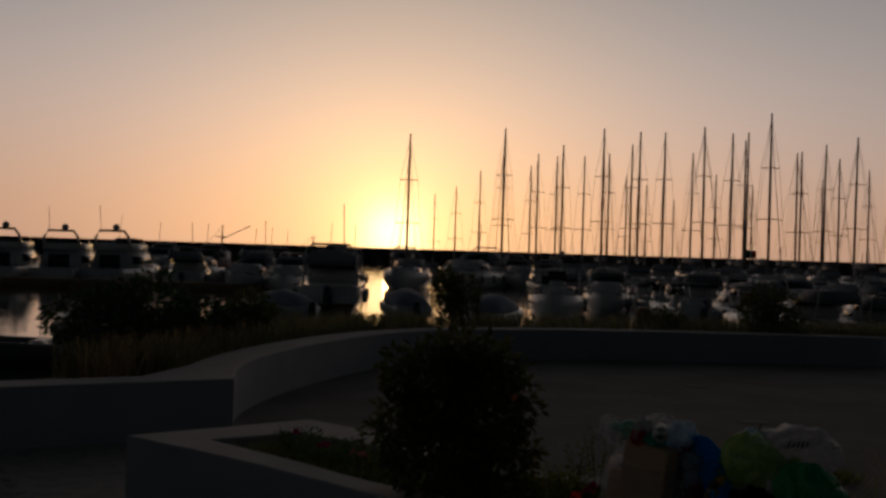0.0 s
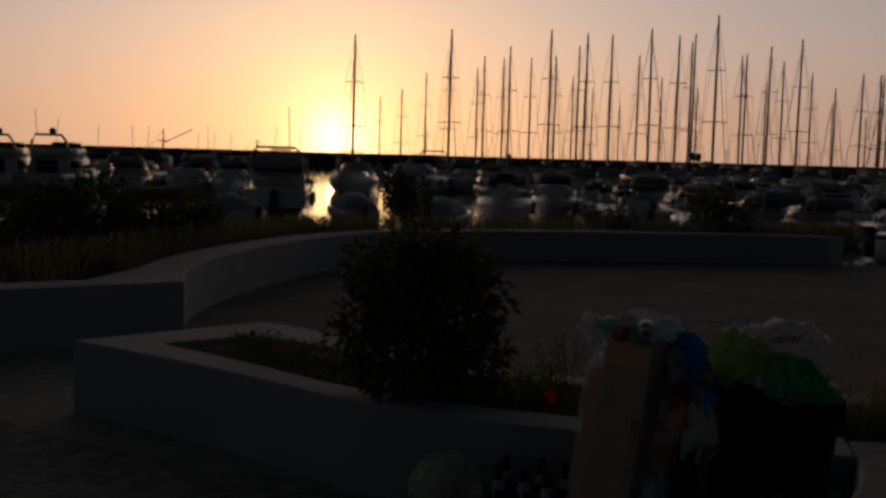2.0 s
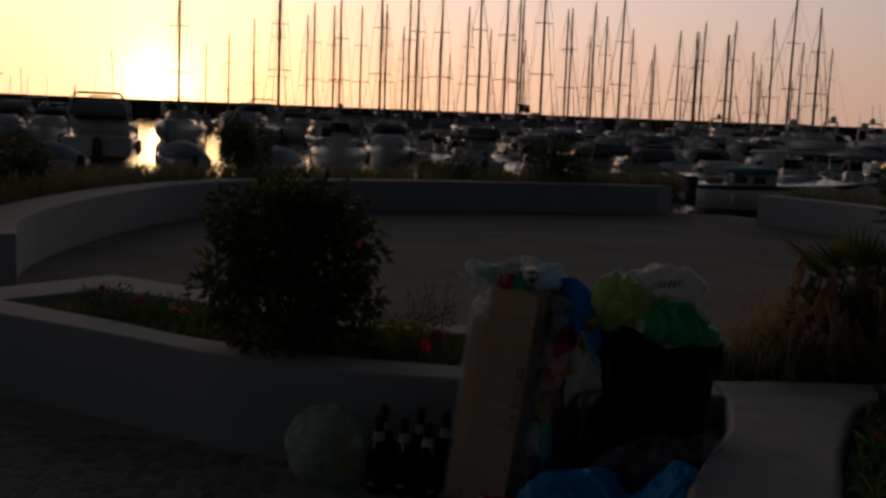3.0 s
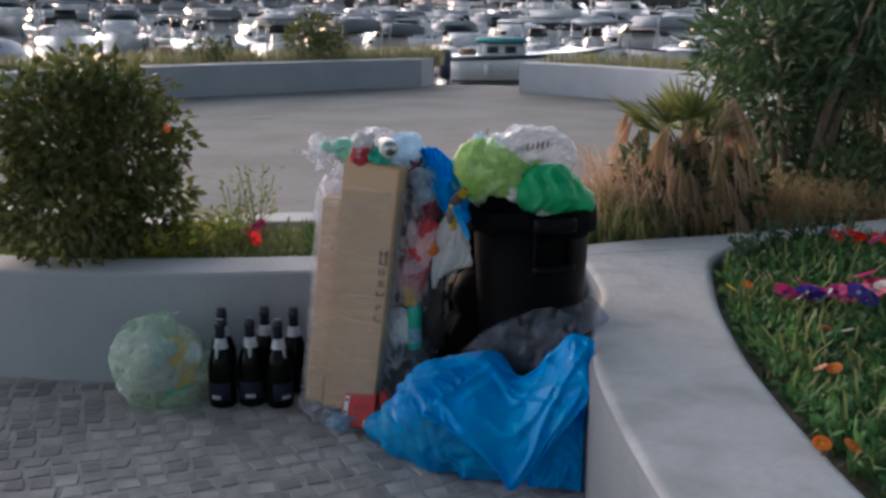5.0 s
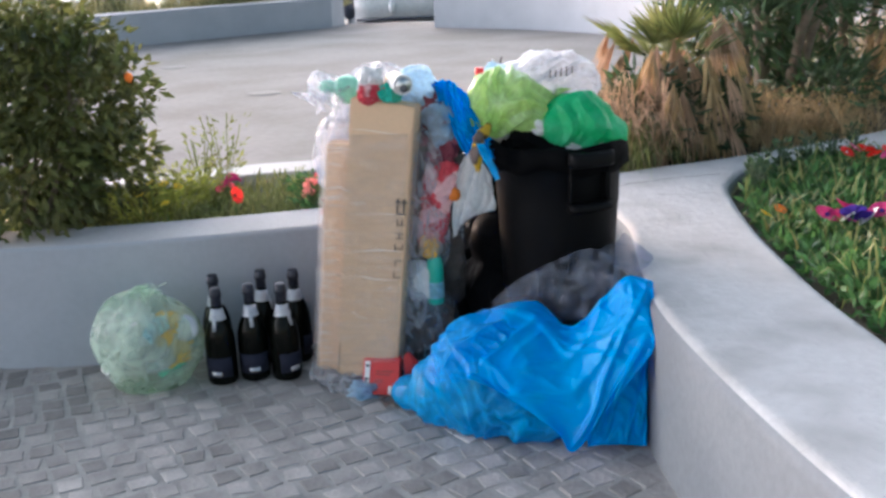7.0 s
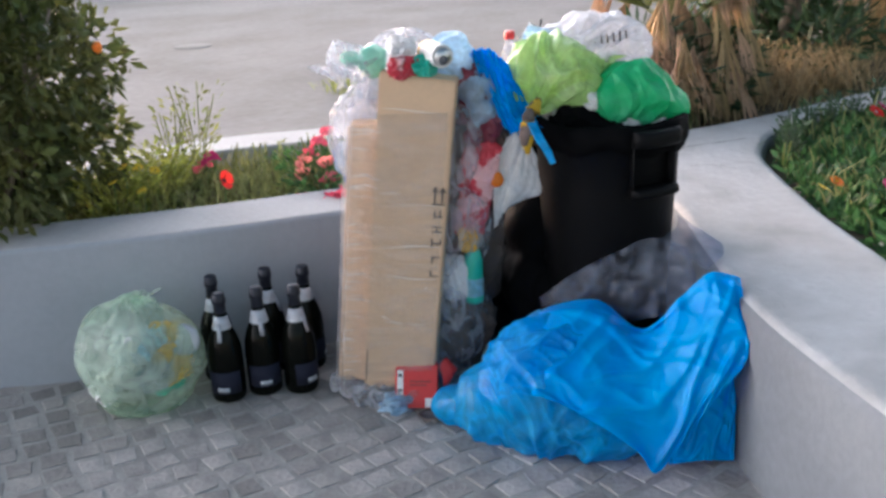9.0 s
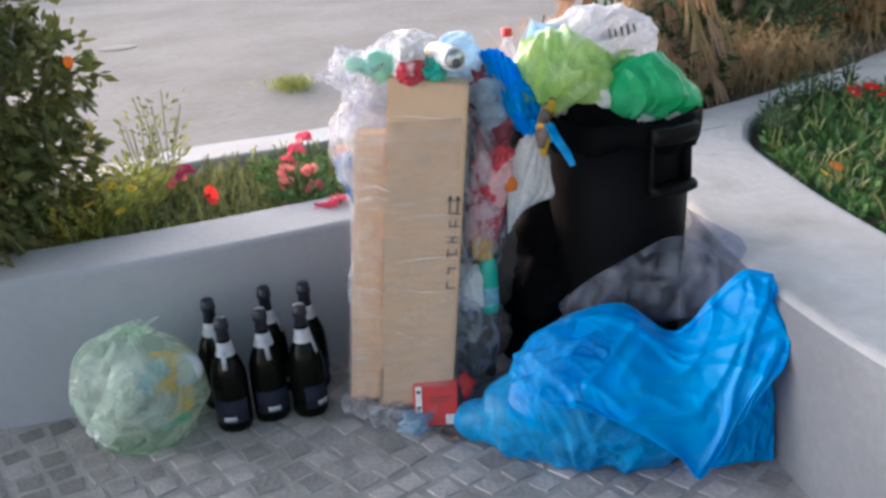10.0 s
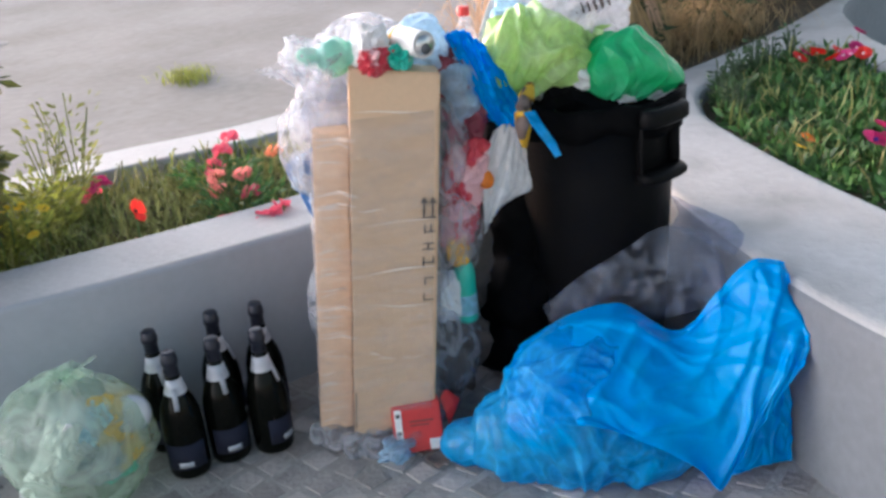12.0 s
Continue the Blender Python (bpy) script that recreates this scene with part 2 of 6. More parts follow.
M["pack_blue"] = surface("blue_pack", (0.05, 0.16, 0.42), (0.5, 0.6, 0.72), 0.4, 14, 60, 0.2, mix=(0.5, 0.55))
M["pack_teal"] = surface("teal_pack", (0.03, 0.42, 0.30), (0.08, 0.55, 0.42), 0.35, 14, 60, 0.1)
M["pack_yellow"] = surface("yellow_pack", (0.75, 0.45, 0.03), (0.62, 0.3, 0.02), 0.45, 14, 60, 0.1)
M["mint"] = surface("mint_plastic", (0.35, 0.75, 0.58), (0.45, 0.8, 0.65), 0.3, 10, 60, 0.1, translucent=0.3)
M["tin"] = surface("can_metal", (0.75, 0.74, 0.72), (0.6, 0.6, 0.6), 0.3, 12, 60, 0.05, metal=0.9)
M["bottle"] = surface("dark_bottle_glass", (0.003, 0.0035, 0.0025), (0.005, 0.0055, 0.004), 0.12, 4, 30, 0.0, spec=0.12)
M["foil"] = surface("navy_foil", (0.012, 0.014, 0.025), (0.02, 0.022, 0.035), 0.35, 12, 80, 0.1, metal=0.3)
M["label"] = surface("navy_label", (0.005, 0.007, 0.024), (0.009, 0.012, 0.032), 0.8, 12, 80, 0.0)
M["silver"] = surface("silver_paper", (0.55, 0.56, 0.6), (0.42, 0.43, 0.48), 0.4, 20, 80, 0.0, metal=0.3)
M["hull"] = surface("white_gelcoat", (0.82, 0.82, 0.84), (0.68, 0.69, 0.72), 0.3, 0.8, 9, 0.0, obj=0.1, coat=0.3)
M["hull_dark"] = surface("dark_hull_paint", (0.03, 0.04, 0.07), (0.05, 0.06, 0.09), 0.3, 0.8, 9, 0.0, coat=0.3)
M["canvas"] = surface("navy_canvas", (0.30, 0.33, 0.38), (0.38, 0.40, 0.45), 0.85, 2, 20, 0.1, obj=0.45)
M["canvas_teal"] = surface("teal_canvas", (0.05, 0.26, 0.30), (0.08, 0.33, 0.36), 0.8, 2, 20, 0.1)
M["canvas_orange"] = surface("orange_canvas", (0.6, 0.16, 0.06), (0.5, 0.12, 0.05), 0.8, 2, 20, 0.1)
M["glass_dark"] = surface("tinted_glass", (0.015, 0.018, 0.022), (0.02, 0.024, 0.03), 0.08, 1, 9, 0.0)
M["teak"] = surface("teak_deck", (0.34, 0.22, 0.12), (0.26, 0.16, 0.09), 0.7, 4, 40, 0.1)
M["alu"] = surface("mast_aluminium", (0.34, 0.33, 0.32), (0.26, 0.25, 0.25), 0.45, 1, 9, 0.0, metal=0.5)
M["steel"] = surface("stainless_rail", (0.6, 0.6, 0.62), (0.5, 0.5, 0.52), 0.25, 3, 30, 0.0, metal=0.9)
M["rubber"] = surface("grey_rubber_tube", (0.10, 0.10, 0.11), (0.14, 0.14, 0.15), 0.6, 3, 30, 0.05)
M["flag_green"] = surface("flag_green", (0.02, 0.25, 0.08), (0.02, 0.3, 0.1), 0.8, 4, 40, 0.0, translucent=0.3)
M["flag_red"] = surface("flag_red", (0.65, 0.03, 0.03), (0.7, 0.05, 0.04), 0.8, 4, 40, 0.0, translucent=0.4)


def water_material():
    m, nt, p = nodes_of("harbour_water")
    N, L = nt.nodes.new, nt.links.new
    p.inputs["Base Color"].default_value = (0.02, 0.03, 0.035, 1)
    p.inputs["Roughness"].default_value = 0.06
    p.inputs["IOR"].default_value = 1.33
    tc = N("ShaderNodeTexCoord")
    n1 = N("ShaderNodeTexNoise"); n1.inputs["Scale"].default_value = 0.9; n1.inputs["Detail"].default_value = 4
    n2 = N("ShaderNodeTexNoise"); n2.inputs["Scale"].default_value = 5.0; n2.inputs["Detail"].default_value = 3
    L(tc.outputs["Object"], n1.inputs["Vector"]); L(tc.outputs["Object"], n2.inputs["Vector"])
    a = N("ShaderNodeMath"); a.operation = "MULTIPLY_ADD"; a.inputs[1].default_value = 0.25
    L(n2.outputs["Fac"], a.inputs[0]); L(n1.outputs["Fac"], a.inputs[2])
    b = N("ShaderNodeBump"); b.inputs["Strength"].default_value = 0.12; b.inputs["Distance"].default_value = 0.08
    L(a.outputs[0], b.inputs["Height"]); L(b.outputs[0], p.inputs["Normal"])
    return m


M["water"] = water_material()

# ---- mesh helpers ----


def mesh_of(name, bm, smooth=True):
    me = bpy.data.meshes.new(name)
    bmesh.ops.recalc_face_normals(bm, faces=bm.faces)
    bm.to_mesh(me)
    bm.free()
    if smooth:
        me.shade_smooth()
    return me


def part(name, bm, material, parent=None, label="", smooth=True, kind=""):
    """Links a bmesh (or a mesh) as one object under a thing or a part."""
    me = bm if isinstance(bm, bpy.types.Mesh) else mesh_of(name, bm, smooth)
    if not me.materials:
        me.materials.append(material)
    ob = new(name, me)
    if parent is not None:
        ob.parent = parent
    if label or kind:
        tagged(ob, label, kind=kind)
    return ob


def thing(name, label, category, group="", at=(0, 0, 0), turn=0.0, kind=""):
    ob = new(name)
    ob.empty_display_size = 0.1
    ob.matrix_basis = pose(*at, 0, 0, turn)
    return tagged(ob, label, category, group, kind)


def raw(name, verts, faces, smooth=False):
    me = bpy.data.meshes.new(name)
    me.from_pydata([tuple(v) for v in verts], [], faces)
    me.update()
    if smooth:
        me.shade_smooth()
    return me


def block(size, at=(0, 0, 0), bevel=0.01, m=None, seg=2, bm=None):
    own = bm is None
    bm = bmesh.new() if own else bm
    mat = Matrix.Translation(at) @ (m or Matrix()) @ Matrix.Diagonal((*size, 1))
    ret = bmesh.ops.create_cube(bm, size=1, matrix=mat)
    if bevel:
        edges = list({e for v in ret["verts"] for e in v.link_edges})
        bmesh.ops.bevel(bm, geom=edges, offset=bevel, segments=seg, affect="EDGES", clamp_overlap=True)
    return bm


def loft(rings, closed=True, caps=True, bm=None):
    bm = bm or bmesh.new()
    loops = [[bm.verts.new(p) for p in ring] for ring in rings]
    for a, b in zip(loops, loops[1:]):
        n = len(a)
        for i in range(n if closed else n - 1):
            j = (i + 1) % n
            bm.faces.new((a[i], a[j], b[j], b[i]))
    if caps:
        bm.faces.new(loops[0][::-1])
        bm.faces.new(loops[-1])
    return bm


def lathe(profile, n=20, caps=True, bm=None):
    return loft([[(r * math.cos(2 * math.pi * i / n), r * math.sin(2 * math.pi * i / n), z) for i in range(n)] for r, z in profile], True, caps, bm)


def tube(points, radii, n=8, bm=None):
    pts = [Vector(p) for p in points]
    rings = []
    for i, p in enumerate(pts):
        d = (pts[min(i + 1, len(pts) - 1)] - pts[max(i - 1, 0)]).normalized()
        side = d.cross(Vector((0, 0, 1)) if abs(d.z) < 0.9 else Vector((1, 0, 0))).normalized()
        up = side.cross(d)
        r = radii[i] if isinstance(radii, (list, tuple)) else radii
        rings.append([p + side * r * math.cos(2 * math.pi * k / n) + up * r * math.sin(2 * math.pi * k / n) for k in range(n)])
    return loft(rings, True, True, bm)


def inside(poly, x, y):
    hit = False
    for (x0, y0), (x1, y1) in zip(poly, poly[1:] + poly[:1]):
        if (y0 > y) != (y1 > y) and x < (x1 - x0) * (y - y0) / (y1 - y0) + x0:
            hit = not hit
    return hit


def smooth_line(pts, steps=5):
    """Catmull-Rom through the points."""
    out = []
    for i in range(len(pts) - 1):
        p0, p1, p2, p3 = (Vector((*pts[max(0, min(len(pts) - 1, k))], 0)) for k in (i - 1, i, i + 1, i + 2))
        for s in range(steps):
            t = s / steps
            q = 0.5 * (2 * p1 + (p2 - p0) * t + (2 * p0 - 5 * p1 + 4 * p2 - p3) * t * t + (3 * p1 - p0 - 3 * p2 + p3) * t ** 3)
            out.append((q.x, q.y))
    return out + [tuple(pts[-1])]


def offset_line(line, d):
    """The open line shifted to its left by d."""
    out = []
    for i, p in enumerate(line):
        a, b = Vector(line[max(0, i - 1)]), Vector(line[min(len(line) - 1, i + 1)])
        t = (b - a).normalized()
        out.append((p[0] - t.y * d, p[1] + t.x * d))
    return out


def ribbon_wall(outer, inner, z0, z1, bevel=0.012):
    """A wall between two lines of equal length, with a rounded top edge."""
    rings = []
    for (ox, oy), (ix, iy) in zip(outer, inner):
        o, i = Vector((ox, oy)), Vector((ix, iy))
        d = (i - o).normalized() * bevel
        rings.append([(o.x, o.y, z0), (o.x, o.y, z1 - bevel), (o.x + d.x * 0.3, o.y + d.y * 0.3, z1 - bevel * 0.3), (o.x + d.x, o.y + d.y, z1),
                      (i.x - d.x, i.y - d.y, z1), (i.x - d.x * 0.3, i.y - d.y * 0.3, z1 - bevel * 0.3), (i.x, i.y, z1 - bevel), (i.x, i.y, z0)])
    return loft(rings)


def resample(line, n):
    pts = [Vector(p) for p in line]
    acc = [0.0]
    for a, b in zip(pts, pts[1:]):
        acc.append(acc[-1] + (b - a).length)
    out, k = [], 0
    for i in range(n):
        s = acc[-1] * i / (n - 1)
        while k < len(acc) - 2 and acc[k + 1] < s:
            k += 1
        f = (s - acc[k]) / max(1e-9, acc[k + 1] - acc[k])
        q = pts[k].lerp(pts[k + 1], f)
        out.append((q.x, q.y))
    return out


def sheet(poly, z, name="sheet"):
    bm = bmesh.new()
    vs = [bm.verts.new((x, y, z)) for x, y in poly]
    for t in mathutils.geometry.tessellate_polygon([[Vector((x, y, 0)) for x, y in poly]]):
        bm.faces.new([vs[i] for i in t])
    return bm


# ---- plan ----
WALL = 0.42
FLOWER_WALL = 0.412
RING = 0.48
WATER = -0.6
FRONT = smooth_line([(-2.05, 5.98), (-1.25, 5.38), (-0.77, 4.97), (-0.3, 4.56), (0.2, 4.29), (0.72, 4.10), (1.2, 3.95), (1.66, 3.82)])
FRONT_IN = smooth_line([(-1.52, 5.95), (-0.9, 5.4), (-0.55, 5.05), (-0.15, 4.74), (0.3, 4.52), (0.8, 4.34), (1.3, 4.2), (1.74, 4.11)])
BACK = smooth_line([(-1.05, 6.87), (-0.4, 6.28), (0.41, 5.42), (0.94, 5.24), (1.48, 5.03), (2.4, 4.95), (3.6, 5.02), (5.0, 5.35), (6.3, 6.0)])
BACK_IN = smooth_line([(-1.08, 6.28), (-0.55, 5.98), (0.33, 5.2), (0.86, 5.03), (1.42, 4.82), (2.4, 4.72), (3.65, 4.79), (5.1, 5.12), (6.42, 5.78)])
PLANTER = FRONT[::-1] + BACK + BACK_IN[::-1] + FRONT_IN
RIGHT_OUT = smooth_line([(0.55, 1.6), (0.72, 2.1), (0.92, 2.58), (1.08, 2.89), (1.3, 3.2), (1.5, 3.47), (1.66, 3.818)])
RIGHT_BACK = smooth_line([(1.745, 4.112), (2.1, 4.09), (2.5, 4.02), (3.0, 3.98), (3.7, 3.98), (5.0, 4.12), (6.6, 4.5)])
RIGHT_EAST = smooth_line([(6.6, 4.25), (5.0, 3.94), (4.3, 3.93), (3.95, 3.87), (3.69, 3.74), (3.29, 3.46), (3.08, 3.1), (2.9, 2.5), (2.75, 1.6)])
RIGHT_IN = smooth_line([(2.42, 1.6), (2.52, 2.4), (2.66, 2.95), (2.80, 3.27), (2.98, 3.42), (3.12, 3.54), (3.16, 3.66), (3.06, 3.76), (2.75, 3.81), (2.45, 3.79), (2.26, 3.70), (2.1, 3.57), (1.8, 3.18), (1.6, 2.87), (1.42, 2.56), (1.2, 2.1), (1.0, 1.6)])
FLOWER_RIM = RIGHT_OUT + RIGHT_BACK + RIGHT_EAST + RIGHT_IN
RING_IN = smooth_line([(-1.95, 8.5), (-2.12, 9.5), (-2.05, 10.8), (-1.7, 12.5), (-1.1, 14.2), (-0.2, 15.4), (1.7, 16.35), (4.2, 16.8), (6.0, 17.0), (7.0, 17.05)])
RING_OUT = smooth_line([(7.42, 17.45), (6.0, 17.5), (4.1, 17.3), (1.5, 16.85), (-0.5, 15.85), (-1.55, 14.4), (-2.2, 12.65), (-2.55, 10.8), (-2.6, 9.4)])
LEFT_WALL = [(-2.75, 8.45), (-3.66, 7.85), (-8.0, 5.4), (-7.8, 5.05), (-3.5, 7.47), (-2.8, 7.93)]
RING_WALL = RING_IN + RING_OUT + LEFT_WALL
RIGHT_RING_IN = smooth_line([(8.0, 15.4), (8.55, 13.9), (8.75, 12.5), (8.6, 11.0), (8.2, 9.6)])
RIGHT_RING = RIGHT_RING_IN + offset_line(RIGHT_RING_IN, 0.45)[::-1]
QUAY = [(-60, 4.5), (-8.2, 6.0), (-4.3, 8.35), (-3.9, 10.5), (-3.6, 14.0), (-2.4, 17.2), (0.5, 18.6), (4, 19.2), (7.35, 18.9), (7.45, 17.5), (8.35, 17.0), (8.9, 16.3), (10.5, 15.0), (12.5, 11.5), (60, 9), (400, 9), (400, -400), (-400, -400), (-400, 4.5)]


def solid(name, poly, z0, z1, top, side, bevel=0.012):
    """A block over the outline poly, with rounded upper edges and a top of its own material."""
    area = sum(x0 * y1 - x1 * y0 for (x0, y0), (x1, y1) in zip(poly, poly[1:] + poly[:1]))
    poly = list(poly) if area > 0 else list(poly)[::-1]
    n = len(poly)
    inward = []
    for i in range(n):
        a, p, b = Vector(poly[i - 1]), Vector(poly[i]), Vector(poly[(i + 1) % n])
        d = (p - a).normalized() + (b - p).normalized()
        d = d.normalized() if d.length > 1e-6 else (b - p).normalized()
        inward.append(Vector((-d.y, d.x)))
    steps = 6 if bevel > 0.02 else 3
    turns = [math.pi / 2 * k / steps for k in range(steps + 1)]
    levels = [(0.0, z0)] + ([(bevel * (1 - math.cos(a)), z1 - bevel * (1 - math.sin(a))) for a in turns] if bevel else [(0.0, z1)])
    verts = [(p[0] + w.x * off, p[1] + w.y * off, z) for off, z in levels for p, w in zip(poly, inward)]
    faces, mats = [], []
    for k in range(len(levels) - 1):
        for i in range(n):
            j = (i + 1) % n
            faces.append((k * n + i, k * n + j, (k + 1) * n + j, (k + 1) * n + i))
            mats.append(1 if k <= (len(levels) - 1) // 2 or not bevel else 0)
    base = (len(levels) - 1) * n
    tris = mathutils.geometry.tessellate_polygon([[Vector((*verts[base + i][:2], 0)) for i in range(n)]])
    for t in tris:
        a, b, c = (Vector(verts[base + i]) for i in t)
        faces.append(tuple(base + i for i in (t if (b - a).cross(c - a).z > 0 else t[::-1])))
        mats.append(0)
    me = raw(name, verts, faces)
    me.materials.append(top); me.materials.append(side)
    for p, m in zip(me.polygons, mats):
        p.material_index = m
    return new(name, me)


def structure(ob, label, category):
    return tagged(ob, label, category, kind="structure")


structure(solid("ground", QUAY, -3.0, -0.0035, M["joint"], M["quay"], 0), "grey sandy quay ground reaching the harbour edge", "ground")
sea = part("water", sheet([(-4500, -200), (4500, -200), (4500, 4900), (-4500, 4900)], WATER), M["water"], label="calm harbour water reflecting the low evening sun")
tagged(sea, category="water", kind="structure")
plaza_poly = [(-2.3, 8.75), (-2.3, 12.5), (-1.5, 14.6), (-0.4, 15.75), (1.6, 16.55), (4, 17.05), (7.2, 17.3), (7.45, 17.48), (8.34, 16.98), (8.7, 15.6), (8.9, 12.5), (8.5, 9.6), (7.4, 7.4), (6.2, 5.85), (4.9, 5.2), (3.6, 4.9), (2.4, 4.85), (1.45, 4.93), (0.4, 5.3), (-0.5, 6.1), (-1.05, 6.75)]
structure(solid("plaza_floor", plaza_poly, -0.004, 0.0, M["plaza"], M["plaza"], 0), "worn grey concrete floor of the round plaza", "pavement")
structure(solid("planter_wall", PLANTER, -0.01, WALL, M["rim"], M["wall"], 0.014), "grey painted planter wall with a pale concrete rim", "wall")
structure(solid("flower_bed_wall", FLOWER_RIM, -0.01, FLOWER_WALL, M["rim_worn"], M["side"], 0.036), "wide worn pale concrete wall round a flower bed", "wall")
structure(solid("plaza_wall", RING_WALL, -0.01, RING, M["rim"], M["wall"], 0.014), "long curved grey wall closing the plaza", "wall")
structure(solid("plaza_wall_east", RIGHT_RING, -0.01, RING, M["rim"], M["wall"], 0.014), "grey curved plaza wall beside the gap", "wall")
bed_line = FRONT_IN + RIGHT_BACK[1:] + [(6.5, 5.7)] + BACK_IN[::-1]
structure(part("planter_soil", sheet(bed_line, 0.33), M["soil"]), "dry brown planting soil in the long planter", "soil")
structure(part("flower_bed_soil", sheet(RIGHT_IN, 0.36), M["soil"]), "dark planting soil of the flower bed", "soil")
structure(part("pale_pavement", sheet(RIGHT_EAST + [(6.6, 1.6)], 0.0), M["pale_paving"]), "bright pale paving beyond the flower bed", "pavement")
back_bed = RING_OUT[::-1] + [(7.3, 18.8), (4, 19.1), (0.5, 18.5), (-2.3, 17.1), (-3.5, 13.9), (-3.8, 10.5), (-4.2, 8.35), (-8.1, 5.9), (-8.0, 5.4), (-3.66, 7.85), (-2.75, 8.45)]
structure(part("quay_bed_soil", sheet(back_bed, 0.3), M["soil"]), "dry soil strip behind the plaza wall", "soil")
east_bed = offset_line(RIGHT_RING_IN, 0.44) + [(11.0, 9.5), (12.0, 11.4), (10.2, 14.8), (8.85, 16.2)]
structure(part("east_bed_soil", sheet(east_bed, 0.3), M["soil"]), "dry soil behind the plaza wall", "soil")


# ---- breakwater ----
def breakwater():
    rnd = random.Random(4)
    t = thing("breakwater", "long dark stone breakwater with a parapet across the harbour", "breakwater", kind="structure")
    line = [(-260, 290), (-120, 275), (0, 255), (90, 225), (200, 190), (420, 130)]
    ln = smooth_line(line, 6)
    part("parapet", ribbon_wall(ln, offset_line(ln, 2.0), WATER - 1, 3.55, 0.1), M["rock"], t)
    verts, faces = [], []
    for (ax, ay), (bx, by) in zip(ln, ln[1:]):
        n = int(math.hypot(bx - ax, by - ay) / 1.1)
        for i in range(n):
            f = (i + rnd.random()) / n
            x, y = ax + (bx - ax) * f, ay + (by - ay) * f - rnd.uniform(0.2, 4.0)
            s = rnd.uniform(0.6, 1.3)
            z = WATER + rnd.uniform(0.0, 2.2) * (1 - min(1, max(0, (ay + (by - ay) * f - y) / 4.2)))
            k = len(verts)
            e = Euler((rnd.random() * 3, rnd.random() * 3, rnd.random() * 3)).to_matrix()
            for cx, cy, cz in ((-1, -1, -1), (1, -1, -1), (1, 1, -1), (-1, 1, -1), (-1, -1, 1), (1, -1, 1), (1, 1, 1), (-1, 1, 1)):
                p = e @ Vector((cx * s * rnd.uniform(.7, 1), cy * s * rnd.uniform(.7, 1), cz * s * rnd.uniform(.6, .9)))
                verts.append((x + p.x, y + p.y, z + p.z))
            faces += [(k, k + 3, k + 2, k + 1), (k + 4, k + 5, k + 6, k + 7), (k, k + 1, k + 5, k + 4), (k + 1, k + 2, k + 6, k + 5), (k + 2, k + 3, k + 7, k + 6), (k + 3, k, k + 4, k + 7)]
    part("boulders", raw("boulders", verts, faces), M["rock"], t, "heap of dark armour stones", kind="stuff")


breakwater()


# ---- boats (bow along +y, waterline at z = 0) ----
def hull_mesh(length, beam, free, sheer=0.25, stern=0.85, flare=0.8, n=13):
    rings = []
    for i in range(n):
        u = i / (n - 1)
        y = (u - 0.5) * length
        w = beam / 2 * (stern + (1 - stern) * min(1, u * 3)) * (1 - max(0, (u - 0.5) / 0.5) ** 2.4) + 0.03
        top = free * (1 + sheer * u * u)
        bot = -0.35 * (1 - max(0, (u - 0.8) / 0.2) * 0.9)
        rings.append([(-w, y, top), (-w * (0.9 + 0.1 * flare), y, top * 0.45), (-w * flare * 0.9, y, 0.02), (-w * 0.3, y, bot), (w * 0.3, y, bot), (w * flare * 0.9, y, 0.02), (w * (0.9 + 0.1 * flare), y, top * 0.45), (w, y, top), (w * 0.93, y, top + 0.03), (0, y, top + 0.05), (-w * 0.93, y, top + 0.03)])
    return loft(rings)


def tapered(w0, l0, w1, l1, z0, z1, y0=0.0, y1=0.0, bevel=0.06):
    """A cabin-like block, narrower at the top."""
    bm = bmesh.new()
    a = [bm.verts.new(p) for p in ((-w0, y0 - l0, z0), (w0, y0 - l0, z0), (w0, y0 + l0, z0), (-w0, y0 + l0, z0))]
    b = [bm.verts.new(p) for p in ((-w1, y1 - l1, z1), (w1, y1 - l1, z1), (w1, y1 + l1, z1), (-w1, y1 + l1, z1))]
    bm.faces.new(a[::-1]); bm.faces.new(b)
    for i in range(4):
        j = (i + 1) % 4
        bm.faces.new((a[i], a[j], b[j], b[i]))
    bmesh.ops.bevel(bm, geom=list(bm.edges), offset=bevel, segments=2, affect="EDGES", clamp_overlap=True)
    return bm


def rail(parent, pts, r=0.02, name="rail"):
    return part(name, tube(pts, r, 5), M["steel"], parent)


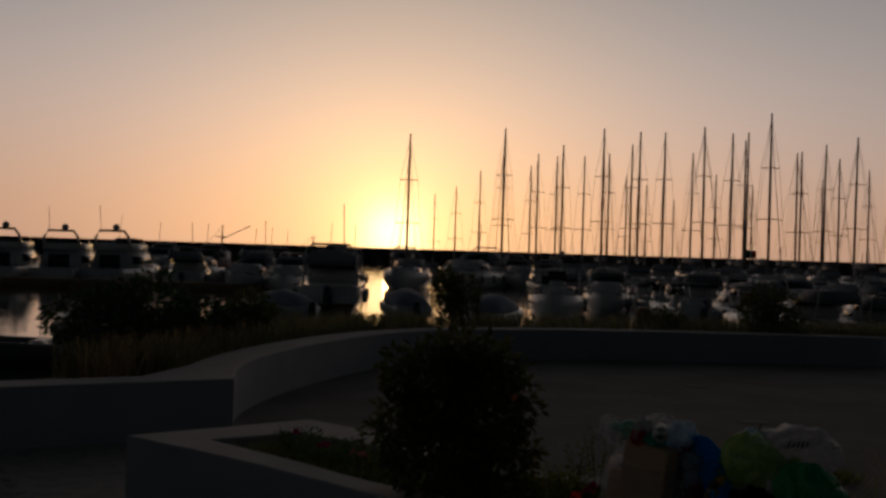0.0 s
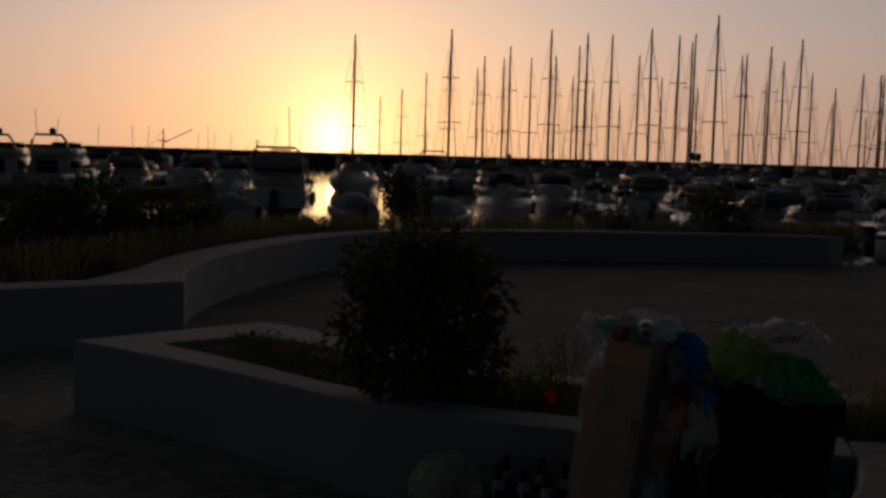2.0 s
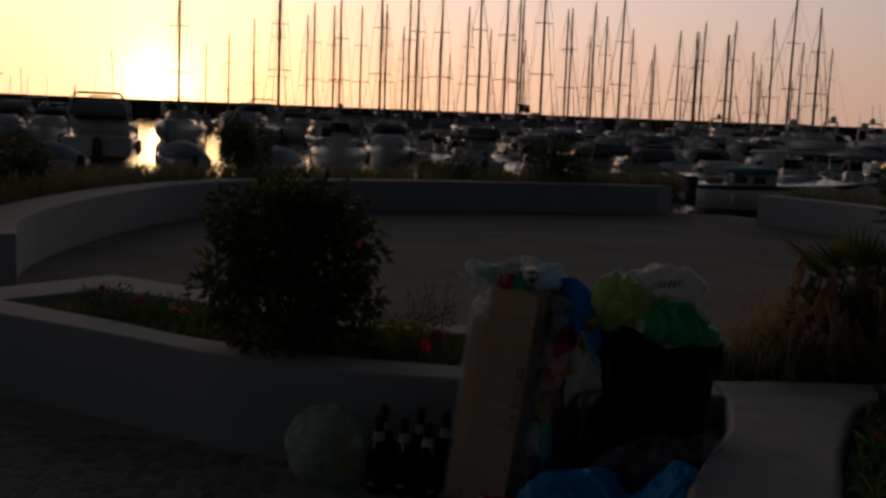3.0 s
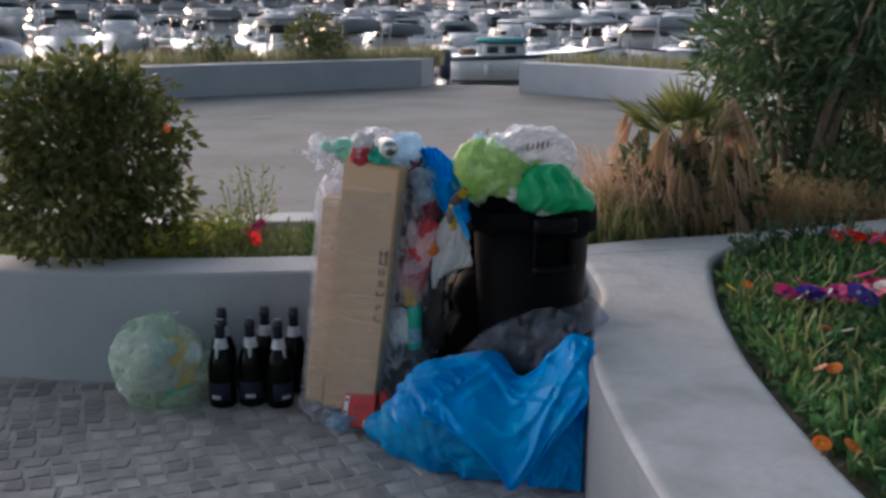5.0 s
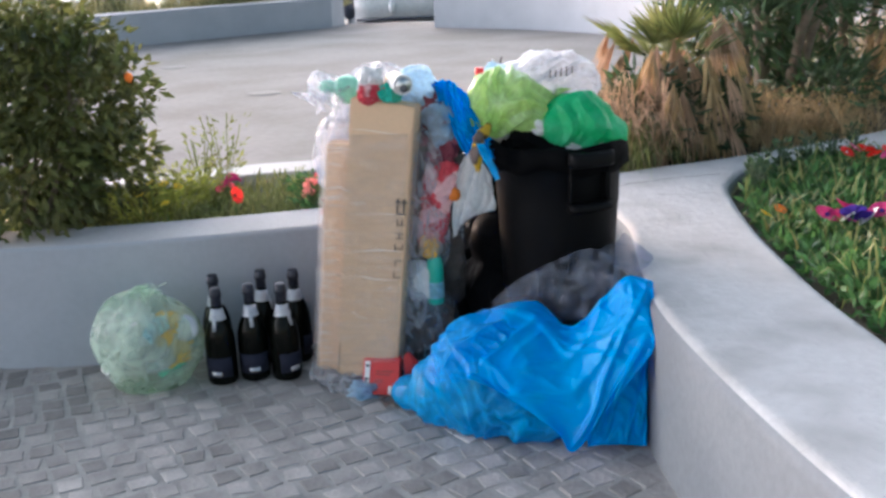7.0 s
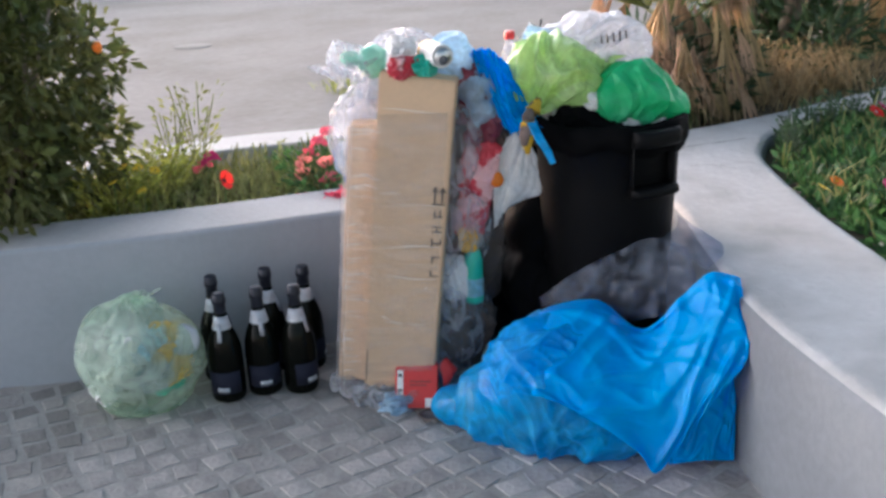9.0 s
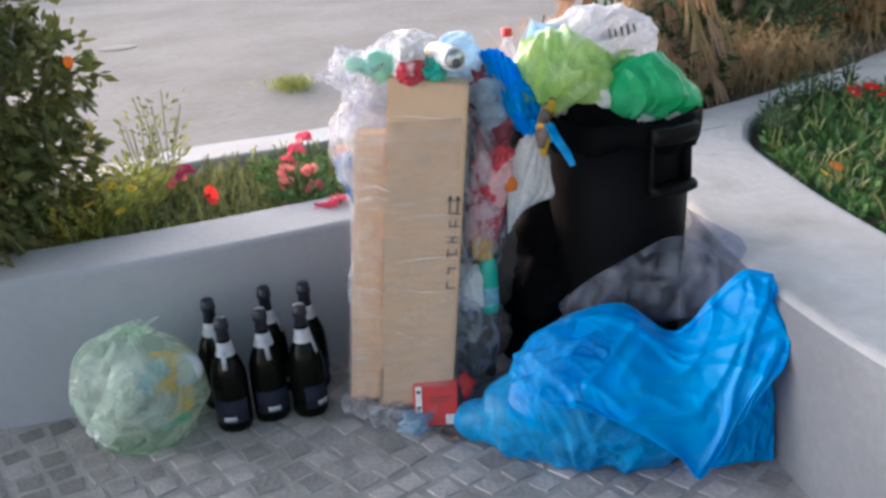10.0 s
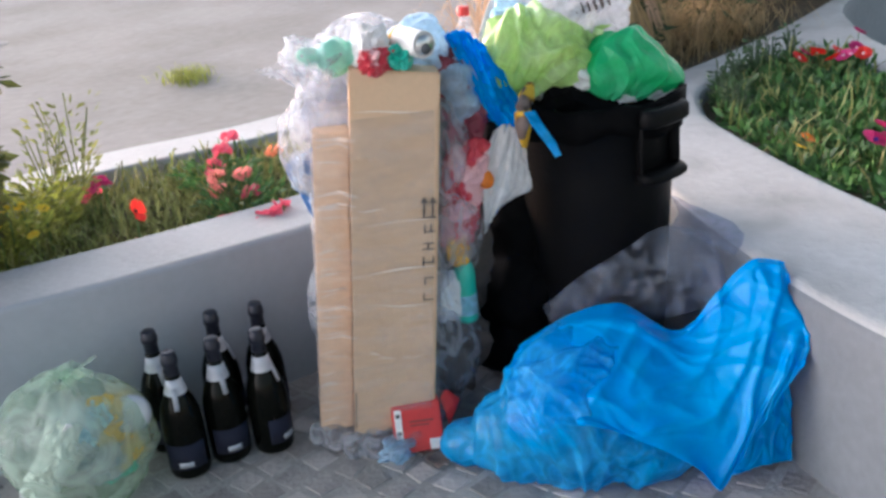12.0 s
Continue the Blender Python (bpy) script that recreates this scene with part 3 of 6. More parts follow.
def flybridge_yacht(at, turn):
    t = thing("motor_yacht", "white flybridge motor yacht with radar arch, moored", "boat", "boats in the harbour", at, turn)
    part("hull", hull_mesh(11, 3.4, 1.15), M["hull"], t)
    part("swim_platform", block((2.9, 0.9, 0.1), (0, -5.8, 0.35), 0.03), M["teak"], t)
    part("saloon", tapered(1.45, 2.6, 1.25, 2.0, 1.15, 2.35, -1.0, -1.2), M["hull"], t)
    part("saloon_window", tapered(1.47, 1.9, 1.36, 1.75, 1.55, 2.05, -0.9, -0.95, 0.02), M["glass_dark"], t, "dark tinted window band")
    part("stern_door", block((1.5, 0.04, 1.0), (0, -3.58, 1.65), 0.01), M["glass_dark"], t)
    part("flybridge", tapered(1.25, 1.9, 1.35, 1.7, 2.35, 2.95, -1.4, -1.4), M["hull"], t)
    part("windscreen", tapered(1.1, 0.1, 1.0, 0.08, 2.95, 3.35, 0.2, 0.0, 0.01), M["glass_dark"], t)
    part("radar_arch", tube([(-1.3, -3.0, 2.4), (-1.2, -3.2, 3.4), (-0.9, -3.3, 3.85), (0.9, -3.3, 3.85), (1.2, -3.2, 3.4), (1.3, -3.0, 2.4)], 0.1, 6), M["hull"], t)
    dome = bmesh.new(); bmesh.ops.create_uvsphere(dome, u_segments=10, v_segments=6, radius=0.25, matrix=Matrix.Translation((0.3, -3.3, 4.1)))
    part("radar_dome", dome, M["hull"], t)
    part("aerial", tube([(-0.8, -3.3, 3.8), (-0.85, -3.5, 5.6)], 0.02, 5), M["alu"], t)
    rail(t, [(-1.55, -1, 1.75), (-1.3, 3, 1.95), (0, 5.4, 2.05), (1.3, 3, 1.95), (1.55, -1, 1.75)])
    return t


def cabin_cruiser(at, turn):
    t = thing("cabin_cruiser", "white cabin cruiser with dark canvas cover, moored", "boat", "boats in the harbour", at, turn)
    part("hull", hull_mesh(7.5, 2.6, 0.95), M["hull"], t)
    part("cabin", tapered(1.05, 1.4, 0.85, 1.0, 0.95, 1.75, 0.6, 0.4), M["hull"], t)
    part("windscreen", tapered(1.0, 0.5, 0.8, 0.2, 1.6, 2.15, -0.5, -0.75, 0.02), M["glass_dark"], t)
    part("canopy", tapered(1.1, 1.1, 0.9, 0.95, 1.75, 2.3, -1.8, -1.7, 0.12), M["canvas"], t, "dark canvas canopy")
    part("swim_platform", block((2.0, 0.6, 0.08), (0, -4.0, 0.3), 0.02), M["teak"], t)
    part("outboard_engine", tapered(0.18, 0.16, 0.14, 0.2, 0.1, 1.0, -3.95, -4.0, 0.05), M["hull_dark"], t)
    for x in (-1.0, 1.0):
        part("side_window", block((0.03, 1.2, 0.22), (x * 0.985, 0.55, 1.3), 0.01, Matrix.Rotation(-0.24 * x, 4, "Y")), M["glass_dark"], t)
        for y in (-2.4, -0.4, 1.4):
            part("fender", lathe([(0.02, 0.0), (0.10, 0.06), (0.11, 0.42), (0.03, 0.5)], 8), M["canvas"], t).location = (x * (1.36 - 0.12 * max(0, y)), y, 0.35)
        for y in (0.2, 1.6, 2.8):
            part("stanchion", tube([(x * (1.12 - 0.12 * y), y, 1.0), (x * (1.1 - 0.13 * y), y, 1.58)], 0.018, 4), M["steel"], t)
    part("arch", tube([(-1.05, -2.6, 0.95), (-0.95, -2.75, 2.3), (-0.7, -2.8, 2.55), (0.7, -2.8, 2.55), (0.95, -2.75, 2.3), (1.05, -2.6, 0.95)], 0.05, 5), M["hull"], t)
    part("aerial", tube([(0.5, -2.8, 2.5), (0.45, -3.0, 4.1)], 0.018, 4), M["alu"], t)
    part("rub_strake", tube([(-1.28, -3.6, 0.98), (-1.3, 0, 1.02), (-0.9, 2.4, 1.12), (0, 3.75, 1.22), (0.9, 2.4, 1.12), (1.3, 0, 1.02), (1.28, -3.6, 0.98)], 0.04, 5), M["hull_dark"], t)
    rail(t, [(-1.1, 0, 1.5), (-0.85, 2.0, 1.6), (0, 3.6, 1.7), (0.85, 2.0, 1.6), (1.1, 0, 1.5)])
    return t


def open_boat(at, turn, cover="canvas"):
    t = thing("open_boat", "white open motorboat under a low canvas sun roof", "boat", "boats in the harbour", at, turn)
    part("hull", hull_mesh(5.8, 2.1, 0.75), M["hull"], t)
    part("console", tapered(0.4, 0.3, 0.3, 0.25, 0.75, 1.45, -0.2, -0.2, 0.05), M["hull"], t)
    part("seat", block((1.3, 0.5, 0.4), (0, -1.7, 0.9), 0.06), M["hull"], t)
    part("windscreen", tapered(0.42, 0.06, 0.34, 0.04, 1.45, 1.8, 0.0, -0.08, 0.01), M["glass_dark"], t)
    for x in (-1.1, 1.1):
        part("fender", lathe([(0.02, 0.0), (0.10, 0.06), (0.11, 0.42), (0.03, 0.5)], 8), M["canvas"], t).location = (x, -0.8, 0.2)
    rail(t, [(-0.95, 0.6, 1.15), (-0.6, 1.9, 1.25), (0, 2.75, 1.3), (0.6, 1.9, 1.25), (0.95, 0.6, 1.15)])
    part("sun_roof", tapered(0.95, 1.2, 0.85, 1.1, 2.0, 2.12, -0.8, -0.8, 0.05), M[cover], t)
    for x in (-0.85, 0.85):
        for y in (-1.8, 0.2):
            part("roof_post", tube([(x, y, 0.75), (x * 0.97, y, 2.02)], 0.025, 5), M["steel"], t)
    part("outboard_engine", tapered(0.18, 0.16, 0.14, 0.2, 0.05, 0.95, -3.05, -3.1, 0.05), M["hull_dark"], t)
    return t


def covered_dinghy(at, turn):
    t = thing("covered_boat", "small boat under a pale rounded tarpaulin", "boat", "boats in the harbour", at, turn)
    part("hull", hull_mesh(4.6, 2.0, 0.6), M["hull"], t)
    part("tarpaulin", loft([[(0.98 * w * math.cos(a), y, 0.6 + h * math.sin(a)) for a in [math.pi * k / 10 for k in range(11)]] for y, w, h in ((-2.2, 0.85, 0.25), (-1.6, 0.98, 0.6), (-0.6, 1.0, 0.85), (0.4, 0.9, 0.7), (1.3, 0.6, 0.4), (2.0, 0.2, 0.15))]), M["canvas_pale"], t)
    part("outboard_engine", tapered(0.16, 0.15, 0.13, 0.18, 0.0, 0.85, -2.45, -2.5, 0.05), M["hull_dark"], t)
    return t


def inflatable(at, turn):
    t = thing("inflatable_dinghy", "dark grey inflatable dinghy with outboard engine", "boat", "boats in the harbour", at, turn)
    part("tube", tube([(-0.75, -2.0, 0.25), (-0.8, 0.3, 0.27), (-0.55, 1.5, 0.33), (0, 2.0, 0.4), (0.55, 1.5, 0.33), (0.8, 0.3, 0.27), (0.75, -2.0, 0.25)], [0.2, 0.26, 0.27, 0.27, 0.27, 0.26, 0.2], 10), M["rubber"], t)
    part("floor", block((1.2, 3.2, 0.1), (0, -0.3, 0.1), 0.03), M["hull"], t)
    part("bench", block((1.1, 0.35, 0.3), (0, -0.6, 0.35), 0.04), M["hull"], t)
    part("outboard_engine", tapered(0.17, 0.16, 0.14, 0.2, -0.1, 0.9, -1.95, -2.0, 0.05), M["hull_dark"], t)
    return t


def fishing_boat(at, turn):
    t = thing("fishing_boat", "wooden fishing boat with wheelhouse, orange side and derrick", "boat", "boats in the harbour", at, turn)
    part("hull", hull_mesh(9.5, 3.2, 1.1, 0.5), M["hull_dark"], t)
    part("bulwark", tapered(1.5, 2.5, 1.55, 2.6, 1.1, 1.5, -1.5, -1.5, 0.04), M["canvas_orange"], t, "faded orange bulwark")
    part("wheelhouse", tapered(1.0, 1.1, 0.9, 1.0, 1.2, 3.0, 0.9, 0.9, 0.08), M["hull"], t)
    part("window", tapered(1.02, 1.0, 0.95, 0.95, 2.1, 2.6, 0.9, 0.9, 0.02), M["glass_dark"], t)
    part("mast", tube([(0, 0.4, 3.0), (0, 0.3, 5.6)], [0.1, 0.05], 6), M["alu"], t)
    part("derrick", tube([(0, 0.3, 4.2), (2.6, -1.0, 5.6)], 0.05, 6), M["alu"], t)
    part("spotlight_bar", tube([(-0.7, 0.5, 4.4), (0.7, 0.5, 4.4)], 0.06, 6), M["hull_dark"], t)
    part("stay", tube([(0, 0.3, 5.5), (0, 4.6, 1.7)], 0.02, 4), M["alu"], t)
    return t


def cuddy_boat(at, turn):
    t = thing("cuddy_boat", "white wooden fishing launch with teal canvas roof", "boat", "boats in the harbour", at, turn)
    part("hull", hull_mesh(6.2, 2.5, 0.95, 0.35), M["hull"], t)
    part("rub_strake", tube([(-1.08, -3.1, 0.90), (-1.24, -1.5, 0.93), (-1.26, 0, 0.99), (-0.9, 1.9, 1.12), (0, 3.1, 1.3), (0.9, 1.9, 1.12), (1.26, 0, 0.99), (1.24, -1.5, 0.93), (1.08, -3.1, 0.90)], 0.085, 6), M["hull_dark"], t, "dark rubbing strake")
    part("boot_line", tube([(1.0, -3.05, 0.1), (1.1, -1.0, 0.1), (1.02, 0.6, 0.1), (0.5, 2.4, 0.12)], 0.05, 5), M["hull_dark"], t)
    part("cuddy", tapered(0.85, 0.85, 0.78, 0.75, 0.95, 1.42, -1.2, -1.2), M["hull"], t)
    for y in (-1.6, -0.95):
        part("window", block((0.03, 0.42, 0.24), (0.835, y, 1.2), 0.01), M["glass_dark"], t)
    part("stern_window", block((0.9, 0.03, 0.24), (0, -2.03, 1.2), 0.01), M["glass_dark"], t)
    part("roof", tapered(0.98, 0.98, 0.85, 0.88, 1.44, 1.6, -1.25, -1.25, 0.06), M["canvas_teal"], t, "teal canvas roof")
    for x in (-0.85, 0.85):
        for y in (-2.1, -0.4):
            part("roof_post", tube([(x, y, 0.9), (x, y, 1.46)], 0.03, 5), M["steel"], t)
    part("engine_box", block((0.8, 0.6, 0.3), (0, -2.5, 1.05), 0.06), M["teak"], t)
    part("outboard_engine", tapered(0.2, 0.18, 0.16, 0.24, 0.1, 1.2, -3.3, -3.35, 0.06), M["hull_dark"], t)
    part("stem_post", tube([(0, 3.05, 1.2), (0, 3.15, 1.75)], 0.04, 5), M["teak"], t)
    for y in (-1.8, 0.2):
        part("fender", lathe([(0.02, 0.0), (0.10, 0.06), (0.11, 0.36), (0.03, 0.45)], 10), M["hull"], t).location = (1.3, y, 0.3)
    return t


def sailboat(at, turn, mast=12.0):
    t = thing("sailboat", "white sailing yacht with a tall bare mast, moored", "sailboat", "sailing yachts in the harbour", at, turn)
    part("hull", hull_mesh(9.5, 3.0, 1.0, 0.3, 0.7), M["hull"], t)
    part("coachroof", tapered(0.95, 2.0, 0.75, 1.7, 1.0, 1.45, 0.5, 0.4), M["hull"], t)
    part("window", tapered(0.96, 1.3, 0.86, 1.2, 1.15, 1.32, 0.5, 0.45, 0.01), M["glass_dark"], t)
    part("mast", tube([(0, 0.8, 1.0), (0, 0.75, mast * 0.6), (0, 0.65, mast)], [0.10, 0.095, 0.06], 7), M["alu"], t)
    part("boom", tube([(0, 0.7, 2.1), (0, -2.9, 2.2)], 0.08, 6), M["alu"], t)
    part("sail_cover", tube([(0, 0.4, 2.3), (0, -1.0, 2.36), (0, -2.8, 2.3)], [0.2, 0.17, 0.1], 7), M["canvas"], t, "rolled sail under canvas")
    for z, w in ((mast * 0.42, 0.85), (mast * 0.7, 0.6)):
        part("spreader", tube([(-w, 0.7, z), (0, 0.76, z + 0.05), (w, 0.7, z)], 0.035, 5), M["alu"], t)
    for s in (-1, 1):
        part("shroud", tube([(s * 1.4, 0.6, 1.05), (s * 0.85, 0.7, mast * 0.42), (s * 0.6, 0.7, mast * 0.7), (0, 0.66, mast * 0.97)], 0.012, 4), M["alu"], t)
    part("forestay", tube([(0, 4.6, 1.3), (0, 0.7, mast * 0.93)], [0.03, 0.02], 5), M["alu"], t)
    part("backstay", tube([(0, -4.6, 1.0), (0, 0.66, mast * 0.99)], 0.012, 4), M["alu"], t)
    part("spray_hood", tapered(0.9, 0.5, 0.75, 0.35, 1.4, 1.95, -1.4, -1.5, 0.1), M["canvas"], t)
    return t


M["canvas_pale"] = surface("pale_tarpaulin", (0.42, 0.46, 0.55), (0.34, 0.38, 0.48), 0.7, 2, 20, 0.2)


def scaled(x, y, turn, s=1.0, z=WATER):
    return pose(x, y, z, 0, 0, turn) @ Matrix.Diagonal((s, s, s, 1))


yacht = flybridge_yacht((-25.8, 58.5, WATER), 8)
yacht.scale = (0.78, 0.78, 0.78)
cruiser = cabin_cruiser((-5.3, 42, WATER), 4)
launch = open_boat((3.7, 40.5, WATER), 172)
covered = covered_dinghy((-2.2, 37.2, WATER), 20)
covered.scale = (0.72, 0.72, 0.72)
rib = inflatable((-8.3, 18.6, WATER), 100)
rib.scale = (0.8, 0.8, 0.8)
trawler = fishing_boat((-17.3, 74, WATER), 60)
trawler.scale = (0.72, 0.72, 0.72)
cuddy = cuddy_boat((13.75, 24.6, WATER), -117)
cuddy.scale = (0.72, 0.72, 0.72)
yawl = sailboat((-3.85, 71, WATER), 175, 10.6)
for x, y, turn, s in ((-22.9, 60, 4, 1.0), (-20.0, 61, -3, 1.03), (24, 38.5, 215, 0.8), (28.5, 40.5, 205, 0.8), (33, 58, 30, 0.95), (8.5, 80, 190, 0.9), (36, 72, 170, 1.0), (45, 64, 200, 1.0)):
    copy_thing(yacht, scaled(x, y, turn, s))
for x, y, turn, s in ((-13.6, 66.5, 15, 1.0), (-10.3, 76, 170, 1.1), (-16.2, 60.5, 8, 0.9), (-8.0, 68, 12, 1.0), (-25.0, 71, 170, 1.1), (-21.5, 72, 186, 1.0), (-18.0, 70, 176, 1.0), (-14.6, 78, 182, 1.0), (-9.6, 56.5, 184, 0.85), (-12.0, 57.5, 176, 0.85), (-4.3, 82, 190, 1.15), (0.6, 76, 160, 1.2), (4.5, 84, 185, 1.0), (-29.5, 59, 10, 1.1)):
    copy_thing(cruiser, scaled(x, y, turn, s))
copy_thing(covered, scaled(1.2, 34.4, -24, 1.0))
copy_thing(covered, scaled(-6.4, 35.0, 60, 0.9))
copy_thing(rib, scaled(-7.9, 22.6, 80, 0.8))
copy_thing(covered, scaled(-8.6, 24.5, 70, 0.9))
copy_thing(trawler, scaled(-12.2, 84, 120, 0.9))
rnd = random.Random(11)
for row, (y0, x0, x1, step) in enumerate(((28.5, 15.5, 34, 1.95), (33.0, 9.5, 44, 1.9), (39.5, 8.5, 48, 1.95), (46, 6.5, 54, 2.0), (52, 7, 60, 2.2), (59, 6, 66, 2.4), (68, 5, 80, 2.6))):
    x = x0
    while x < x1:
        kind = rnd.choice((cruiser, cruiser, launch, launch, covered, cruiser) if row < 4 else (cruiser, cruiser, launch, yacht))
        turn = rnd.choice((0, 180)) + rnd.uniform(-14, 14)
        copy_thing(kind, scaled(x + rnd.uniform(-0.3, 0.3), y0 - (x - x0) * 0.12 + rnd.uniform(-1.2, 1.2), turn, rnd.uniform(0.58, 0.78)))
        x += step
# sailing yachts: rows of bare masts to the east of the sun
rnd = random.Random(23)
tall = sailboat((3.3, 87, WATER), 170, 12.0)
tall.scale = (1.1, 1.1, 1.1)
short = sailboat((-1.1, 120, WATER), 182, 10.5)
near_row = [(3.4, 98, 1.01), (7.7, 83, 0.92), (11.2, 85, 1.04), (14.1, 88, 0.97), (13.8, 82, 1.01), (17.3, 90, 1.09), (19.9, 88, 1.1), (22.9, 89, 1.09), (24.6, 92, 1.06), (23.3, 80, 1.11), (31.7, 91, 1.05), (34.6, 91, 1.11)]
far_row = [(-3.6, 122, 0.77), (1.7, 123, 1.0), (6.0, 98, 0.88), (7.4, 108, 1.05), (8.8, 101, 0.98), (12.6, 110, 1.06), (14.8, 108, 1.07), (18.8, 122, 1.0), (21.7, 124, 0.93), (24.7, 122, 0.79), (23.6, 107, 1.1), (28.3, 117, 1.0), (33.4, 120, 0.93), (34.4, 109, 1.13), (33.5, 104, 1.1), (42.7, 125, 1.03), (38.2, 107, 1.08), (46.8, 121, 1.1)]
for x, y, k in near_row + far_row:
    copy_thing(tall, scaled(x, y, rnd.choice((0, 180)) + rnd.uniform(-12, 12), k * 0.96))
for y0, x0, x1, step in ((84, 38, 50, 4.0), (97, 42, 59, 3.8), (112, 46, 68, 3.8), (128, 52, 76, 4.2)):
    x = x0
    while x < x1:
        copy_thing(rnd.choice((tall, short, yawl)), scaled(x + rnd.uniform(-0.8, 0.8), y0 - (x - x0) * 0.1 + rnd.uniform(-2, 2), rnd.choice((0, 180)) + rnd.uniform(-12, 12), rnd.uniform(0.82, 1.12)))
        x += step * rnd.uniform(0.7, 1.4)


def pontoon(x0, y0, x1, y1):
    t = thing("pontoon", "dark low floating pontoon between moored boats", "pontoon", "pontoons")
    n = max(1, int(math.hypot(x1 - x0, y1 - y0) / 9))
    a = math.atan2(y1 - y0, x1 - x0)
    seg = math.hypot(x1 - x0, y1 - y0) / n
    for i in range(n):
        f = (i + 0.5) / n
        part("deck_section", block((seg - 0.1, 2.2, 0.55), (0, 0, 0), 0.05), M["teak"], t).matrix_basis = Matrix.Translation((x0 + (x1 - x0) * f, y0 + (y1 - y0) * f, WATER + 0.15)) @ Matrix.Rotation(a, 4, "Z")


pontoon(-40, 50, -11, 55)
pontoon(7, 41.5, 46, 36.8)
pontoon(8, 63, 72, 55.3)


def flag_pole(x, y):
    t = thing("flag_pole", "slim pole with a hanging green, white and red flag", "flag", at=(x, y, WATER))
    part("pole", tube([(0, 0, 0), (0, 0, 12)], [0.11, 0.06], 7), M["alu"], t)
    for name, mat, off in (("flag_green", "flag_green", 0.0), ("flag_white", "paper", 0.24), ("flag_red", "flag_red", 0.48)):
        rows = [[(0.06 + off + 0.24 * k / 4, 0.05 * math.sin(3 * (off + 0.24 * k / 4) * 2), 3.5 - 0.1 * (off + 0.09 * k) - h) for k in range(5)] for h in (0.0, 0.3, 0.6)]
        bm = bmesh.new()
        g = [[bm.verts.new(p) for p in r] for r in rows]
        for a, b in zip(g, g[1:]):
            for k in range(4):
                bm.faces.new((a[k], a[k + 1], b[k + 1], b[k]))
        ob = part(name, bm, M[mat], t)
        s = ob.modifiers.new("thickness", "SOLIDIFY"); s.thickness = 0.01


flag_pole(20.4, 75)


# ---- bags, box, bin ----
def bag_mesh(centre, blobs, seed, fold=0.012, floor=None, subdiv=5, fine=0.003, pull=None, grain=(9, 9, 3.2), facets=0.75):
    """A crumpled bag: the rounded hull of some balls round a centre, with creases. pull: (x, y, z, strength) gathers creases towards a knot."""
    bm = bmesh.new()
    bmesh.ops.create_icosphere(bm, subdivisions=subdiv, radius=1)
    c = Vector(centre)
    off = Vector((seed * 7.3, seed * 3.1, seed * 1.7))
    for v in bm.verts:
        d = v.co.normalized()
        total, reach = 0.0, 0.0
        for bx, by, bz, r in blobs:
            q = Vector((bx, by, bz)) - c
            b = d.dot(q)
            disc = b * b - q.length_squared + r * r
            if disc > 0:
                s = b + math.sqrt(disc)
                if s > 0:
                    total += s ** 9
        reach = max(total, 1e-40) ** (1 / 9)
        p = c + d * reach
        w = noise.noise_vector(p * 5 + off) * 0.12
        q = p + w
        s = Vector((q.x * grain[0], q.y * grain[1], q.z * grain[2])) + noise.noise_vector(p * 3 + off) * 1.1
        ridge = 1 - abs(noise.noise(s + off)) * 2.2
        ridge2 = 1 - abs(noise.noise(s * 2.3 + off * 2)) * 2.2
        ridge3 = 1 - abs(noise.noise(Vector((s.y, s.z * 2, s.x)) * 1.3 + off * 3)) * 2.2
        dist = noise.voronoi(s * 1.25 + off)[0]
        facet = min(dist[1] - dist[0], 0.5) * 2
        amp = fold * (0.6 * ridge + 0.3 * ridge3 - 0.4) + fine * (ridge2 - 0.4) + fold * facets * (0.5 - facet)
        if pull:
            k = Vector(pull[:3])
            rel = p - k
            a = math.atan2(rel.y, rel.x)
            near = math.exp(-rel.length / (pull[3] * 4))
            amp += near * pull[3] * 0.25 * math.sin(a * 9 + 3 * noise.noise(p * 6 + off))
        p = p + d * amp
        if floor is not None and p.z < floor:
            p.z = floor + 0.002 * noise.noise(p * 30)
        v.co = p
    return bm


def crumple(at, size, seed, turn=(0, 0, 0), sharp=0.35, subdiv=4):
    """A crushed packet: a boxy lump, dented and creased, with hard facets."""
    bm = bmesh.new()
    bmesh.ops.create_icosphere(bm, subdivisions=subdiv, radius=1)
    off = Vector((seed * 3.7, seed * 1.9, seed * 6.1))
    e = Euler([radians(a) for a in turn]).to_matrix()
    for v in bm.verts:
        d = v.co.normalized()
        m = (abs(d.x) ** 5 + abs(d.y) ** 5 + abs(d.z) ** 5) ** (1 / 5)
        k = 1 / m * (1 + sharp * (0.4 - abs(noise.noise(d * 1.6 + off)) * 1.6) + sharp * 0.5 * (0.4 - abs(noise.noise(d * 4 + off)) * 1.6))
        v.co = Vector(at) + e @ Vector((d.x * size[0] * k, d.y * size[1] * k, d.z * size[2] * k))
    return bm


